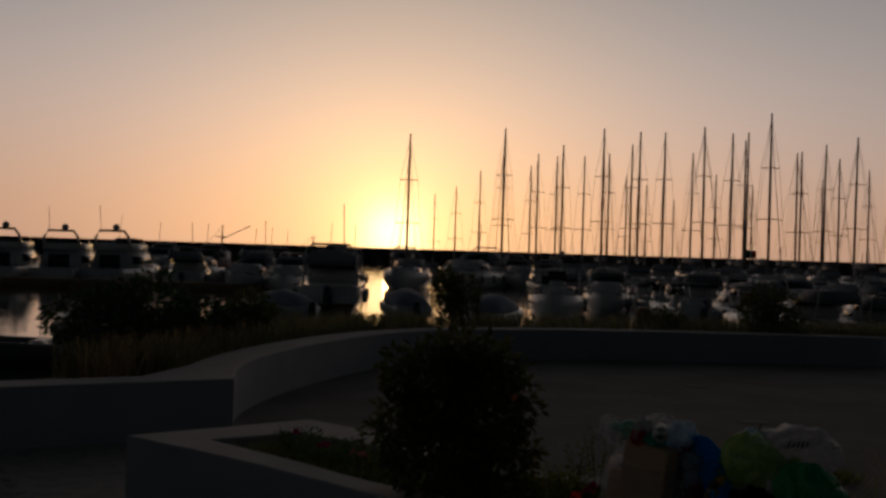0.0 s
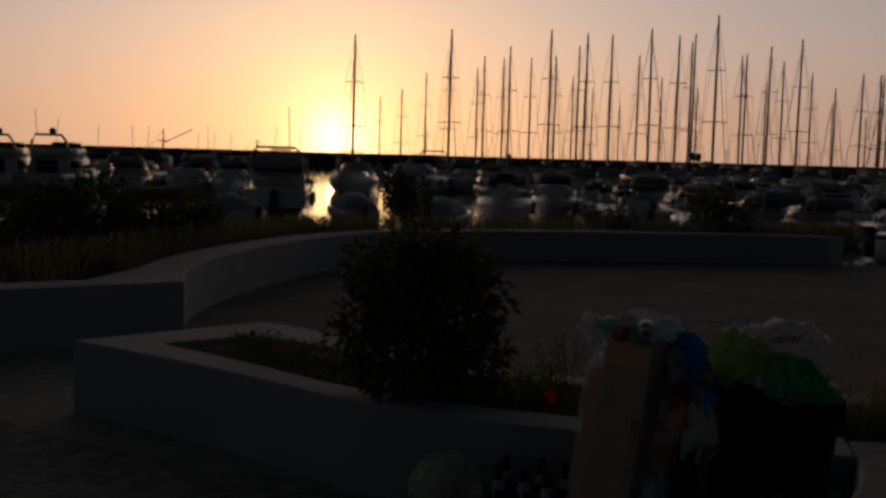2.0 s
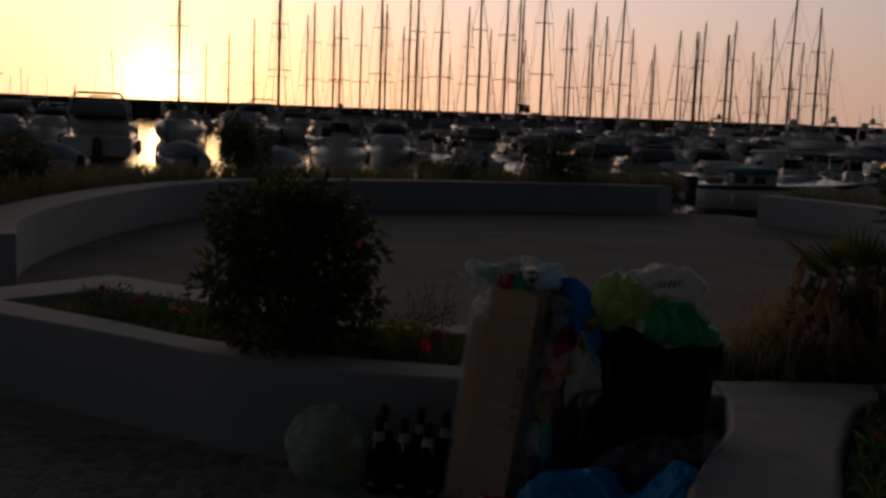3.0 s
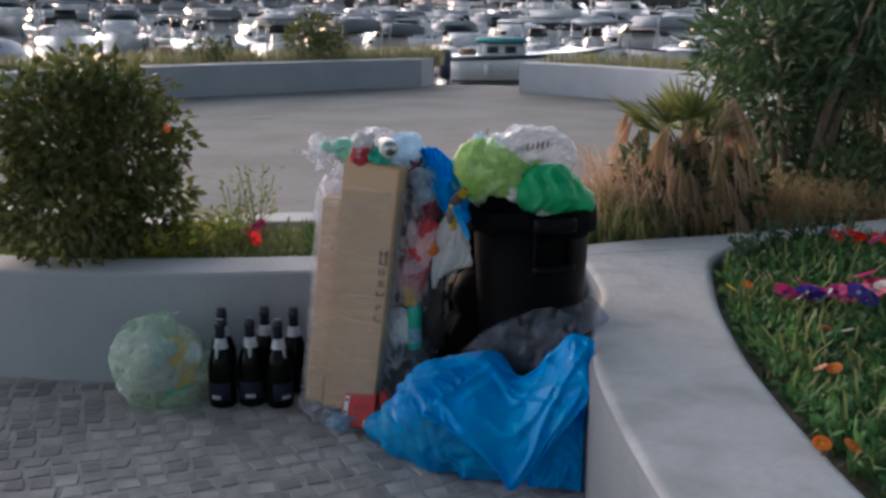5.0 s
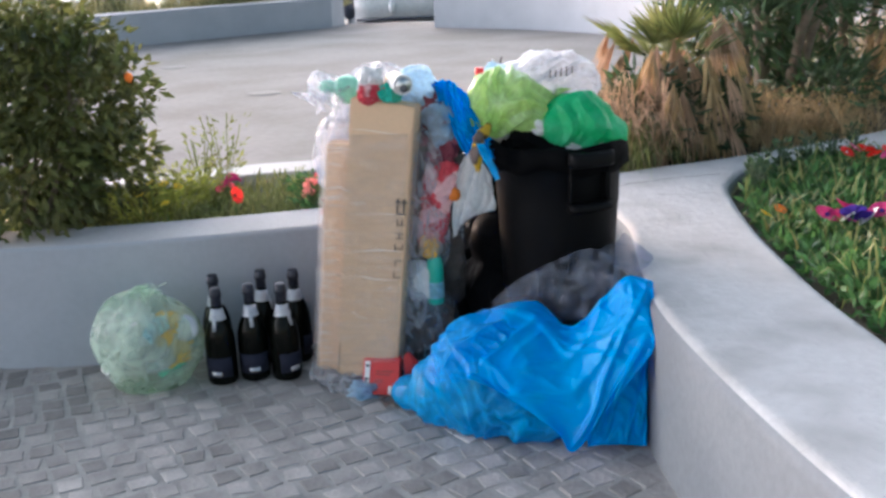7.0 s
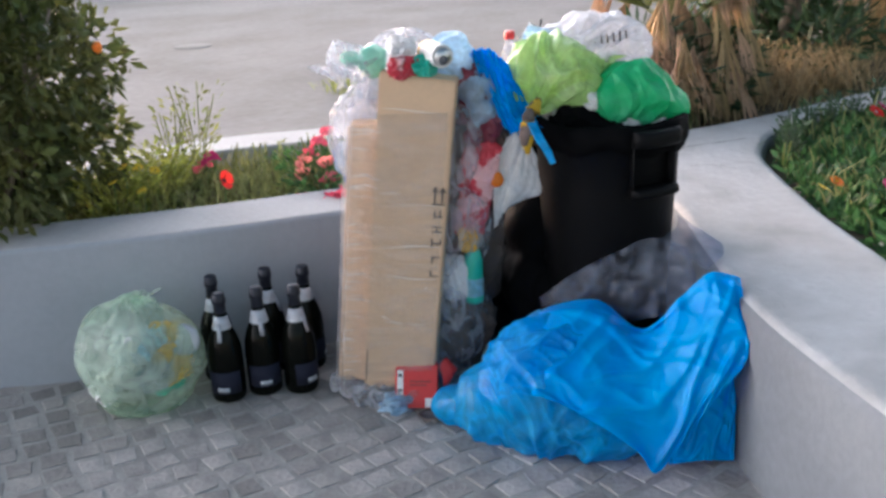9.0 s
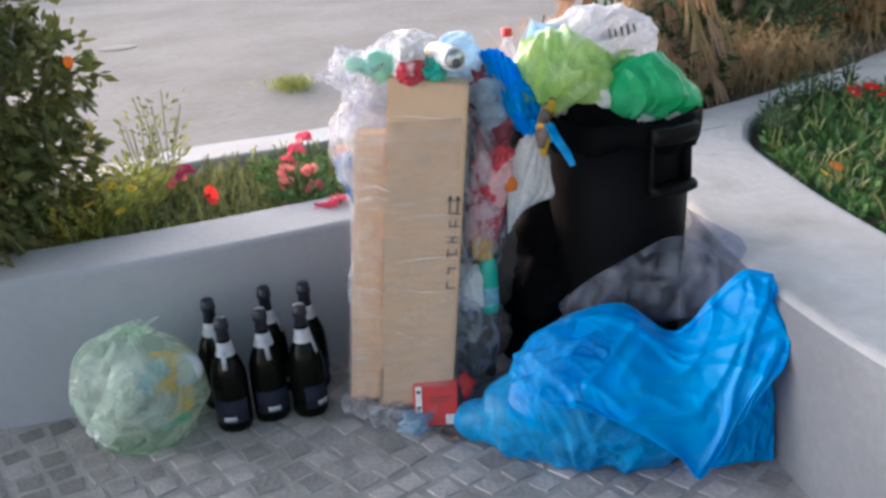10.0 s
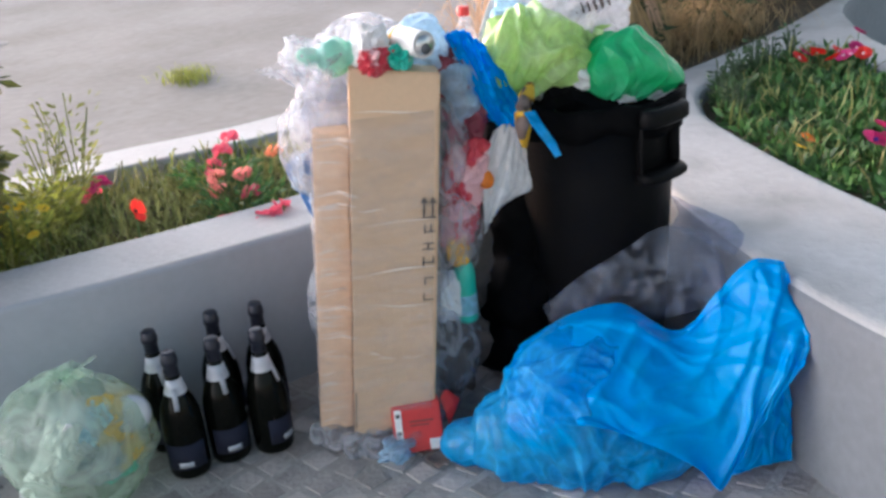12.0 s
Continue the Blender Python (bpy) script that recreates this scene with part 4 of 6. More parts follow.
def patch(rows, seed, fold=0.01, nu=36, nv=24, stretch=(9, 9, 9), crisp=0.0):
    """A draped sheet through rows of control points, with creases."""
    off = Vector((seed * 5.1, seed * 2.3, seed * 9.7))

    def along(pts, t):
        x = t * (len(pts) - 1)
        i = min(int(x), len(pts) - 2)
        f = x - i
        p0, p1, p2, p3 = (Vector(pts[max(0, min(len(pts) - 1, k))]) for k in (i - 1, i, i + 1, i + 2))
        return 0.5 * (2 * p1 + (p2 - p0) * f + (2 * p0 - 5 * p1 + 4 * p2 - p3) * f * f + (3 * p1 - p0 - 3 * p2 + p3) * f ** 3)

    bm = bmesh.new()
    grid = []
    for j in range(nv + 1):
        line = []
        for i in range(nu + 1):
            p = along([along(r, i / nu) for r in rows], j / nv)
            q = Vector((p.x * stretch[0], p.y * stretch[1], p.z * stretch[2])) + noise.noise_vector(p * 4 + off) * 0.6
            u, w = i / nu, j / nv
            wob = noise.noise_vector(p * 5 + off)
            f1 = 1.4 * max(0.0, 1 - 3.2 * abs(noise.noise(Vector((u * stretch[0] * 0.7 + w * 2.2 + wob.x * 0.7, w * 1.3 + wob.y * 0.5, seed))))) ** 1.4
            f2 = 1.4 * max(0.0, 1 - 3.2 * abs(noise.noise(Vector((u * 2.4 - w * 4.5 + wob.y, w * stretch[2] * 0.4, seed + 7.7))))) ** 1.4
            p = p + Vector((-0.6, -0.6, 0.5)) * fold * (0.9 * f1 + 0.6 * f2 - 0.4 + 0.25 * noise.noise(q * 2.3 + off))
            if crisp:
                s = p * 15 + wob * 0.9 + off
                r1 = max(0.0, 1 - 5.0 * abs(noise.noise(Vector((s.x + 0.6 * s.z, s.y * 0.45, s.z * 0.8)))))
                r2 = max(0.0, 1 - 4.0 * abs(noise.noise(Vector((s.y * 1.7, s.x * 0.6 - s.z, s.z)) + off)))
                p = p + Vector((-0.6, -0.6, 0.5)) * fold * crisp * (r1 + 0.6 * r2 - 0.4)
            p.z = max(p.z, 0.004)
            line.append(bm.verts.new(p))
        grid.append(line)
    for a, b in zip(grid, grid[1:]):
        for i in range(nu):
            bm.faces.new((a[i], a[i + 1], b[i + 1], b[i]))
    return bm


def thicken(ob, t=0.0015):
    m = ob.modifiers.new("thickness", "SOLIDIFY")
    m.thickness = t
    return ob


def single(name, bm, mat, label, category, group="", smooth=True):
    ob = part(name, bm, M[mat], smooth=smooth)
    return tagged(ob, label, category, group)


def ruffle(at, r, seed, lean=(0, 0)):
    """The gathered, knotted mouth of a bag."""
    rings = []
    n = 26
    for k, (rr, z) in enumerate(((0.35, -0.2), (0.2, 0.1), (0.28, 0.35), (0.6, 0.75), (1.0, 1.0))):
        ring = []
        for i in range(n):
            a = 2 * math.pi * i / n
            w = 1 + (0.12 + 0.4 * k / 4) * math.sin(a * 5 + seed) + 0.2 * math.sin(a * 11 + seed * 3) * k / 4
            ring.append((at[0] + r * rr * w * math.cos(a) + lean[0] * max(0, z), at[1] + r * rr * w * math.sin(a) + lean[1] * max(0, z), at[2] + r * z * (1 + 0.25 * math.sin(a * 3 + seed))))
        rings.append(ring)
    return loft(rings, True, False)


# pale green see-through bag beside the planter wall
G = (0.085, 4.13)
t = thing("green_refuse_bag", "pale green see-through refuse bag, tied, on the cobbles", "refuse bag", "refuse bags")
part("film", bag_mesh((G[0], G[1], 0.16), [(G[0], G[1], 0.15, 0.145), (G[0] - 0.035, G[1] + 0.01, 0.175, 0.12), (G[0] + 0.055, G[1] - 0.02, 0.13, 0.12), (G[0], G[1], 0.08, 0.125), (G[0] - 0.01, G[1] - 0.01, 0.24, 0.07)], 3, 0.010, 0.003, subdiv=6, fine=0.0015, grain=(6, 6, 1.8), facets=0.35, pull=(G[0] - 0.01, G[1] - 0.02, 0.31, 0.035)), M["pale_green_bag"], t)
part("knot", ruffle((G[0] + 0.0, G[1] - 0.02, 0.288), 0.036, 2, (0.03, -0.01)), M["pale_green_bag"], t)
for k, (name, mat, dx, dy, z, sx, sy, sz, label, cat) in enumerate((
        ("yellow_wrapper", "pack_yellow", 0.075, -0.055, 0.18, 0.055, 0.03, 0.05, "crumpled yellow wrapper inside a green bag", "wrapper"),
        ("white_wrapper", "paper", -0.045, -0.05, 0.18, 0.055, 0.035, 0.07, "crumpled white paper inside a green bag", "paper"),
        ("white_wrapper", "paper", -0.085, -0.01, 0.10, 0.045, 0.035, 0.06, "crumpled white paper inside a green bag", "paper"),
        ("blue_wrapper", "sky_bag", 0.01, -0.065, 0.20, 0.04, 0.025, 0.045, "crumpled pale blue film inside a green bag", "wrapper"),
        ("white_wrapper", "white_bag", 0.0, -0.07, 0.10, 0.06, 0.03, 0.035, "crumpled white film inside a green bag", "film"),
        ("green_wrapper", "pack_teal", 0.05, -0.06, 0.07, 0.04, 0.03, 0.03, "crumpled green wrapper inside a bag", "wrapper"),
        ("yellow_wrapper", "pack_yellow", 0.07, -0.075, 0.09, 0.04, 0.02, 0.03, "crumpled yellow wrapper inside a green bag", "wrapper"))):
    single(name, crumple((G[0] + dx, G[1] + dy, z), (sx, sy, sz), 140 + k, (20 * k, 15, 30 * k)), mat, label, cat, smooth=False)
single("tin_lid", lathe([(0.0, 0.0), (0.04, 0.0), (0.046, 0.006), (0.038, 0.01), (0.0, 0.008)], 18), "silver", "round silver foil lid inside a green bag", "lid").matrix_basis = pose(G[0] + 0.10, G[1] - 0.09, 0.19, 75, 20, -40)


def bottle(at, turn):
    t = thing("wine_bottle", "empty dark sparkling-wine bottle with navy foil neck", "bottle", "bottles by the wall", at, turn)
    part("glass", lathe([(0.0, 0.006), (0.030, 0.0), (0.044, 0.003), (0.048, 0.012), (0.0485, 0.125), (0.046, 0.16), (0.037, 0.192), (0.0255, 0.215), (0.0185, 0.245), (0.0158, 0.27)], 24), M["bottle"], t)
    part("foil", lathe([(0.0172, 0.252), (0.0168, 0.27), (0.0165, 0.283), (0.0195, 0.286), (0.0195, 0.298), (0.0175, 0.302), (0.0175, 0.312), (0.014, 0.316), (0.0, 0.316)], 20), M["foil"], t, "navy foil capsule")
    part("collar", lathe([(0.0268, 0.2135), (0.0222, 0.231), (0.0188, 0.250), (0.0182, 0.250), (0.0215, 0.231), (0.026, 0.2135)], 20, False), M["silver"], t, "silver paper collar")
    rings = [[(0.0491 * math.cos(a), 0.0491 * math.sin(a), z) for a in [math.radians(-150 + 5 * k) for k in range(25)]] for z in (0.03, 0.095)]
    thicken(part("label", loft(rings, False, False), M["label"], t, "dark blue paper label"), 0.0006)
    rings = [[(0.0499 * math.cos(a), 0.0499 * math.sin(a), z) for a in [math.radians(-112 + 5 * k) for k in range(9)]] for z in (0.036, 0.05)]
    thicken(part("label_strip", loft(rings, False, False), M["silver"], t, "pale printed strip"), 0.0005)
    bm = bmesh.new()
    q = [bm.verts.new(p) for p in ((-0.006, -0.027, 0.232), (0.006, -0.0265, 0.232), (0.007, -0.042, 0.185), (-0.004, -0.043, 0.185))]
    bm.faces.new(q)
    thicken(part("foil_tear", bm, M["silver"], t, "torn strip of silver paper"), 0.0006)
    return t


first = bottle((0.32, 4.13, 0), -15)
for x, y, a in ((0.465, 4.08, 30), (0.555, 4.02, 60), (0.28, 3.995, -40), (0.378, 3.965, -20), (0.462, 3.905, 15)):
    copy_thing(first, pose(x, y, 0, 0, 0, a))

# tall carton wrapped in film, leaning against a see-through bag
U, V = Vector((0.733, -0.68, 0)), Vector((0.68, 0.733, 0))
B0, T0 = Vector((0.545, 3.705, 0.05)), Vector((0.634, 3.668, 0.905))


def leaning_box(bl, tl, wide, deep, drop=0.0, bevel=0.004):
    bm = bmesh.new()
    vs = []
    for p, dz in ((bl, 0.0), (tl, drop)):
        for a, b in ((0, 0), (wide, 0), (wide, deep), (0, deep)):
            q = p + U * a + V * b
            q.z -= dz * a / max(wide, 1e-6)
            vs.append(bm.verts.new(q))
    for f in ((3, 2, 1, 0), (4, 5, 6, 7), (0, 1, 5, 4), (1, 2, 6, 5), (2, 3, 7, 6), (3, 0, 4, 7)):
        bm.faces.new([vs[i] for i in f])
    bmesh.ops.recalc_face_normals(bm, faces=bm.faces)
    bmesh.ops.bevel(bm, geom=list(bm.edges), offset=bevel, segments=2, affect="EDGES")
    return bm


def on_front(a, h, lift=0.0012):
    """A point on the carton's front, a metres from its left edge, at the share h of its height."""
    p = B0.lerp(T0, h) + U * a - V * lift
    p.z -= 0.03 * a / 0.19 * h
    return p


t = thing("cardboard_box", "tall brown cardboard carton wrapped in stretch film", "box")
part("carton", leaning_box(B0, T0, 0.19, 0.09, 0.03), M["card"], t, smooth=False)
part("side_carton", leaning_box(B0 - U * 0.080 + V * 0.04, T0 - U * 0.080 + V * 0.04 + (B0 - T0) * 0.165, 0.079, 0.07), M["card_lit"], t, "folded carton side, its brighter light painted in", smooth=False)
bm = bmesh.new()
strip = [on_front(a, h, 0.0002) for a, h in ((0.0, 0.0), (0.05, 0.0), (0.05, 0.74), (0.0, 0.74))]
top = [p - V * 0.0003 for p in strip]
va, vb = [bm.verts.new(p) for p in strip], [bm.verts.new(p) for p in top]
bm.faces.new(vb)
for i in range(4):
    bm.faces.new((va[i], va[(i + 1) % 4], vb[(i + 1) % 4], vb[i]))
part("flap", bm, M["card"], t, "overlapping carton flap", smooth=False)
foot = []
for a, d, z, r in ((-0.075, -0.055, 0.035, 0.03), (-0.045, -0.03, 0.03, 0.034), (0.0, 0.004, 0.028, 0.032), (0.045, 0.012, 0.028, 0.034), (0.09, 0.016, 0.03, 0.034), (0.135, 0.01, 0.03, 0.032), (0.175, 0.0, 0.035, 0.03)):
    q = B0 + U * a - V * d
    foot.append((q.x, q.y, z, r))
q = B0 + U * 0.05 - V * 0.0
part("loose_wrap", bag_mesh((q.x, q.y, 0.03), foot, 83, 0.01, 0.003, subdiv=6, fine=0.003, grain=(16, 16, 9)), M["clear_film"], t, "slack film sagging round the foot")
q = B0 + U * 0.10 - V * 0.035
single("blue_wrapper", crumple((q.x, q.y, 0.024), (0.05, 0.03, 0.022), 88, (0, 10, 15), 0.5), "sky_bag", "crumpled pale blue wrapper at the foot of a carton", "wrapper")


def bar(parent, name, a0, h0, a1, h1, mat="ink", lift=0.002):
    bm = bmesh.new()
    lo = [on_front(a, h, lift - 0.0015) for a, h in ((a0, h0), (a1, h0), (a1, h1), (a0, h1))]
    hi = [p - V * 0.001 for p in lo]
    x, y = [bm.verts.new(p) for p in lo], [bm.verts.new(p) for p in hi]
    bm.faces.new(y)
    for i in range(4):
        bm.faces.new((x[i], x[(i + 1) % 4], y[(i + 1) % 4], y[i]))
    return part(name, bm, M[mat], parent, smooth=False)


def arrow_mark(parent, a):
    bm = bmesh.new()
    pts = [(a - 0.0025, 0.625), (a + 0.0025, 0.625), (a + 0.0025, 0.660), (a + 0.0088, 0.660), (a, 0.678), (a - 0.0088, 0.660), (a - 0.0025, 0.660)]
    bm.faces.new([bm.verts.new(on_front(x, h, 0.0024)) for x, h in pts])
    return thicken(part("arrow", bm, M["ink"], parent, "printed black arrow", smooth=False), 0.0006)


arrow_mark(t, 0.158)
arrow_mark(t, 0.177)
bar(t, "arrow_base", 0.152, 0.618, 0.184, 0.623)
for h0, strokes in ((0.575, ((0.158, 0.0, 0.162, 0.026), (0.162, 0.004, 0.182, 0.008), (0.172, 0.008, 0.176, 0.026))), (0.530, ((0.156, 0.0, 0.182, 0.004), (0.156, 0.016, 0.182, 0.020), (0.166, 0.004, 0.170, 0.016))), (0.480, ((0.156, 0.0, 0.160, 0.03), (0.160, 0.012, 0.182, 0.016), (0.178, 0.016, 0.182, 0.03))), (0.430, ((0.160, 0.0, 0.164, 0.024), (0.164, 0.018, 0.182, 0.022))), (0.385, ((0.158, 0.0, 0.182, 0.004), (0.158, 0.004, 0.162, 0.022)))):
    for a0, z0, a1, z1 in strokes:
        bar(t, "print_mark", a0, h0 + z0, a1, h0 + z1)
bar(t, "slit", 0.003, 0.02, 0.0055, 0.13)
wrap_ob = part("stretch_film", leaning_box(B0 - U * 0.086 - V * 0.008 - Vector((0, 0, 0.03)), T0 - U * 0.086 - V * 0.008 + (B0 - T0) * 0.1, 0.285, 0.13, 0.0, 0.02), M["wrap"], t, "creased clear stretch film")
bm = bmesh.new(); bm.from_mesh(wrap_ob.data)
bmesh.ops.subdivide_edges(bm, edges=bm.edges, cuts=12, use_grid_fill=True)
for v in bm.verts:
    v.co += (noise.noise_vector(Vector((v.co.x * 6, v.co.y * 6, v.co.z * 40))) * 0.002) - V * 0.0015
bm.to_mesh(wrap_ob.data); bm.free(); wrap_ob.data.shade_smooth()

# thin pale strips laid on as the film's highlights
bm = bmesh.new()
rnd = random.Random(17)
for k in range(44):
    side = rnd.random() < 0.75
    h = rnd.uniform(0.03, 0.97 if not side else 0.84)
    a0, a1 = (-0.08, rnd.uniform(-0.04, 0.02)) if side else sorted((rnd.uniform(0, 0.19), rnd.uniform(0, 0.19)))
    slope, wig, tall = rnd.uniform(-0.05, 0.09), rnd.uniform(0, 6), rnd.uniform(0.0008, 0.002)
    prev = None
    for i in range(9):
        f = i / 8
        a = a0 + (a1 - a0) * f
        p = B0.lerp(T0, h) + U * a - V * (0.0105 if a > 0 else 0.0105 - max(0, 0.04 * min(1, -a / 0.02) - 0.006))
        p.z += slope * (a - a0) + 0.003 * math.sin(wig + f * 5) - 0.03 * max(a, 0) / 0.19 * h
        w = tall * math.sin(math.pi * min(max(f, 0.03), 0.97))
        pair = (bm.verts.new(p + Vector((0, 0, w))), bm.verts.new(p - Vector((0, 0, w))))
        if prev:
            bm.faces.new((prev[0], pair[0], pair[1], prev[1]))
        prev = pair
part("film_creases", bm, M["crease_glint"], t, "pale strips painted as highlights along creases of the stretch film")

BU = lambda a, b, z: tuple(U * a + V * b + Vector((0, 0, z)))  # along the carton's front, away from it, up
clear_blobs = []
for a, b, z, r in ((-1.99, 3.30, 0.84, 0.13), (-2.06, 3.30, 0.70, 0.15), (-1.90, 3.28, 0.68, 0.145), (-1.95, 3.30, 0.5, 0.20), (-2.02, 3.29, 0.3, 0.17), (-1.95, 3.27, 0.2, 0.17), (-2.02, 3.25, 0.12, 0.16)):
    clear_blobs.append((*BU(a, b, z), r))
t = thing("clear_refuse_bag", "tall clear plastic refuse bag full of mixed rubbish", "refuse bag", "refuse bags")
bm = bag_mesh(BU(-1.97, 3.29, 0.47), clear_blobs, 12, 0.02, 0.003, 7, 0.006)
for v in bm.verts:
    a, b = v.co.dot(U), v.co.dot(V)
    least = 3.215 if a < -1.85 + 0.1 * (v.co.z - 0.9) else 3.14
    if b < least:
        v.co += V * (least - b)
part("film", bm, M["clear_film"], t)
part("mouth", ruffle((0.585, 3.765, 0.865), 0.05, 4, (-0.02, 0.01)), M["clear_film"], t, "gathered open mouth of the bag")
# what is in it, seen through the film
rnd = random.Random(5)
for k, (name, mat, a, b, z, s, label, cat) in enumerate((
        ("red_packet", "pack_red", -1.80, 3.20, 0.62, 0.055, "red and white food packet inside a clear bag", "packet"),
        ("red_packet", "pack_red", -1.82, 3.20, 0.51, 0.05, "crumpled red and white packet inside a clear bag", "packet"),
        ("yellow_packet", "pack_yellow", -1.83, 3.19, 0.445, 0.03, "small yellow packet inside a clear bag", "packet"),
        ("maroon_packet", "maroon", -1.79, 3.22, 0.72, 0.05, "crumpled maroon packet inside a clear bag", "packet"),
        ("white_packet", "paper", -1.87, 3.19, 0.33, 0.05, "flattened pale carton inside a clear bag", "carton"),
        ("blue_packet", "pack_blue", -2.13, 3.27, 0.62, 0.06, "blue and white packet inside a clear bag", "packet"),
        ("white_packet", "white_bag", -2.08, 3.30, 0.78, 0.07, "crumpled white film inside a clear bag", "film"),
        ("white_packet", "white_bag", -2.04, 3.31, 0.85, 0.06, "crumpled white film inside a clear bag", "film"),
        ("blue_packet", "pack_blue", -2.0, 3.24, 0.05, 0.06, "crumpled pale blue packet inside a clear bag", "packet"),
        ("maroon_packet", "maroon", -1.83, 3.25, 0.80, 0.08, "crumpled maroon packet inside a clear bag", "packet"),
        ("dark_packet", "ink", -1.86, 3.30, 0.62, 0.12, "crumpled dark packet inside a clear bag", "packet"),
        ("dark_packet", "ink", -1.86, 3.30, 0.36, 0.13, "crumpled dark packet inside a clear bag", "packet"),
        ("red_packet", "pack_red", -1.775, 3.20, 0.66, 0.035, "small bright red packet inside a clear bag", "packet"),
        ("dark_packet", "ink", -1.86, 3.25, 0.15, 0.09, "crumpled dark packet inside a clear bag", "packet"))):
    c = BU(a, b, z)
    single(name, crumple(c, (s * 0.8, s * 0.42, s * 1.15), 30 + k, (rnd.uniform(-15, 15), rnd.uniform(-25, 25), -43 + rnd.uniform(-15, 15))), mat, label, cat, smooth=False)
t = thing("green_bottle", "small green plastic bottle inside a clear bag", "bottle", at=BU(-1.82, 3.195, 0.26))
part("body", lathe([(0.0, 0), (0.024, 0), (0.026, 0.01), (0.026, 0.12), (0.02, 0.145), (0.011, 0.16), (0.011, 0.175), (0.0, 0.175)], 16), M["pack_teal"], t)
part("label_band", lathe([(0.0265, 0.02), (0.0268, 0.022), (0.0268, 0.07), (0.0265, 0.072)], 16, False), M["sky_bag"], t)

# on top of the clear bag
c = (0.655, 3.735, 0.925)
single("mint_wrapper", bag_mesh(c, [(*c, 0.04), (c[0] + 0.045, c[1] - 0.035, c[2] - 0.005, 0.035), (c[0] - 0.045, c[1] + 0.03, c[2] + 0.005, 0.022)], 41, 0.014, subdiv=5), "mint", "crumpled mint green plastic wrapper on top of a bag", "wrapper")
c = (0.61, 3.755, 0.925)
single("clear_wrapper", crumple(c, (0.05, 0.03, 0.035), 42, (0, 25, -30), 0.6), "clear_film", "crumpled pale film at the mouth of a bag", "film")
c = (0.86, 3.665, 0.885)
t = thing("pale_blue_bag", "pale blue plastic bag lying on top of rubbish", "refuse bag", "refuse bags")
part("film", bag_mesh(c, [(*c, 0.064), (0.85, 3.66, 0.925, 0.048), (0.873, 3.652, 0.952, 0.024), (0.80, 3.70, 0.90, 0.042), (0.88, 3.60, 0.83, 0.054), (0.882, 3.575, 0.775, 0.04)], 43, 0.018, subdiv=6, fine=0.005, grain=(9, 9, 4), facets=0.8), M["sky_bag"], t)
t = thing("drink_can", "white and yellow drink can lying on its side", "can", at=(0.745, 3.60, 0.935))
t.matrix_basis = pose(0.745, 3.551, 0.940, -90, 0, -14)
part("can_body", lathe([(0.0, 0.002), (0.024, 0.002), (0.027, 0.0), (0.029, 0.006), (0.029, 0.10), (0.024, 0.108)], 20), M["white_print"], t)
part("can_end", lathe([(0.0, -0.0015), (0.022, -0.0015), (0.022, 0.0008), (0.0, 0.0008)], 20), M["tin"], t)
part("can_mouth", lathe([(0.0, -0.003), (0.011, -0.003), (0.011, -0.001), (0.0, -0.001)], 18), M["rubber"], t, "dark can opening").location = (0.0, 0.008, 0.0)
part("can_band", lathe([(0.0292, 0.085), (0.0297, 0.087), (0.0297, 0.094), (0.0292, 0.096)], 20, False), M["pack_yellow"], t)
for k, (name, mat, x, y, z, s, label) in enumerate((("red_wrapper", "pack_red", 0.69, 3.635, 0.915, 0.035, "crumpled red wrapper on top of a bag"), ("green_wrapper", "pack_teal", 0.735, 3.62, 0.905, 0.035, "crumpled green wrapper on top of a bag"), ("white_wrapper", "paper", 0.70, 3.67, 0.93, 0.045, "crumpled white paper cup on top of a bag"))):
    single(name, crumple((x, y, z), (s * 1.1, s * 0.7, s * 0.7), 50 + k, (20, 30 * k, 40 * k)), mat, label, "wrapper", smooth=False)

# red carton on the ground in front
t = thing("red_carton", "torn red carton with white printed panel, on the cobbles", "carton")
R0 = Vector((0.575, 3.605, 0.012))
rp = lambda a, b, z: R0 + U * a + V * b + Vector((0, 0, z)) + V * (z * 0.5)
bm = bmesh.new()
lo = [rp(0, 0, 0), rp(0.115, 0.0, 0.004), rp(0.115, 0, 0.105), rp(0, 0, 0.1)]
hi = [p + V * 0.03 for p in lo]
x, y = [bm.verts.new(p) for p in lo], [bm.verts.new(p) for p in hi]
bm.faces.new(x[::-1]); bm.faces.new(y)
for i in range(4):
    bm.faces.new((x[i], x[(i + 1) % 4], y[(i + 1) % 4], y[i]))
bmesh.ops.recalc_face_normals(bm, faces=bm.faces)
bmesh.ops.bevel(bm, geom=list(bm.edges), offset=0.003, segments=2, affect="EDGES")
part("carton", bm, M["red_card"], t, smooth=False)
for a0, z0, a1, z1, name in ((0.006, 0.018, 0.022, 0.094, "white_panel"), (0.082, 0.006, 0.112, 0.028, "bar_panel"), (0.04, 0.066, 0.095, 0.0685, "print_line"), (0.04, 0.058, 0.085, 0.0602, "print_line")):
    bm = bmesh.new()
    bm.faces.new([bm.verts.new(rp(a, 0, z) - V * 0.0015) for a, z in ((a0, z0), (a1, z0), (a1, z1), (a0, z1))])
    thicken(part(name, bm, M["white_print" if "panel" in name else "ink"], t, smooth=False), 0.0008)
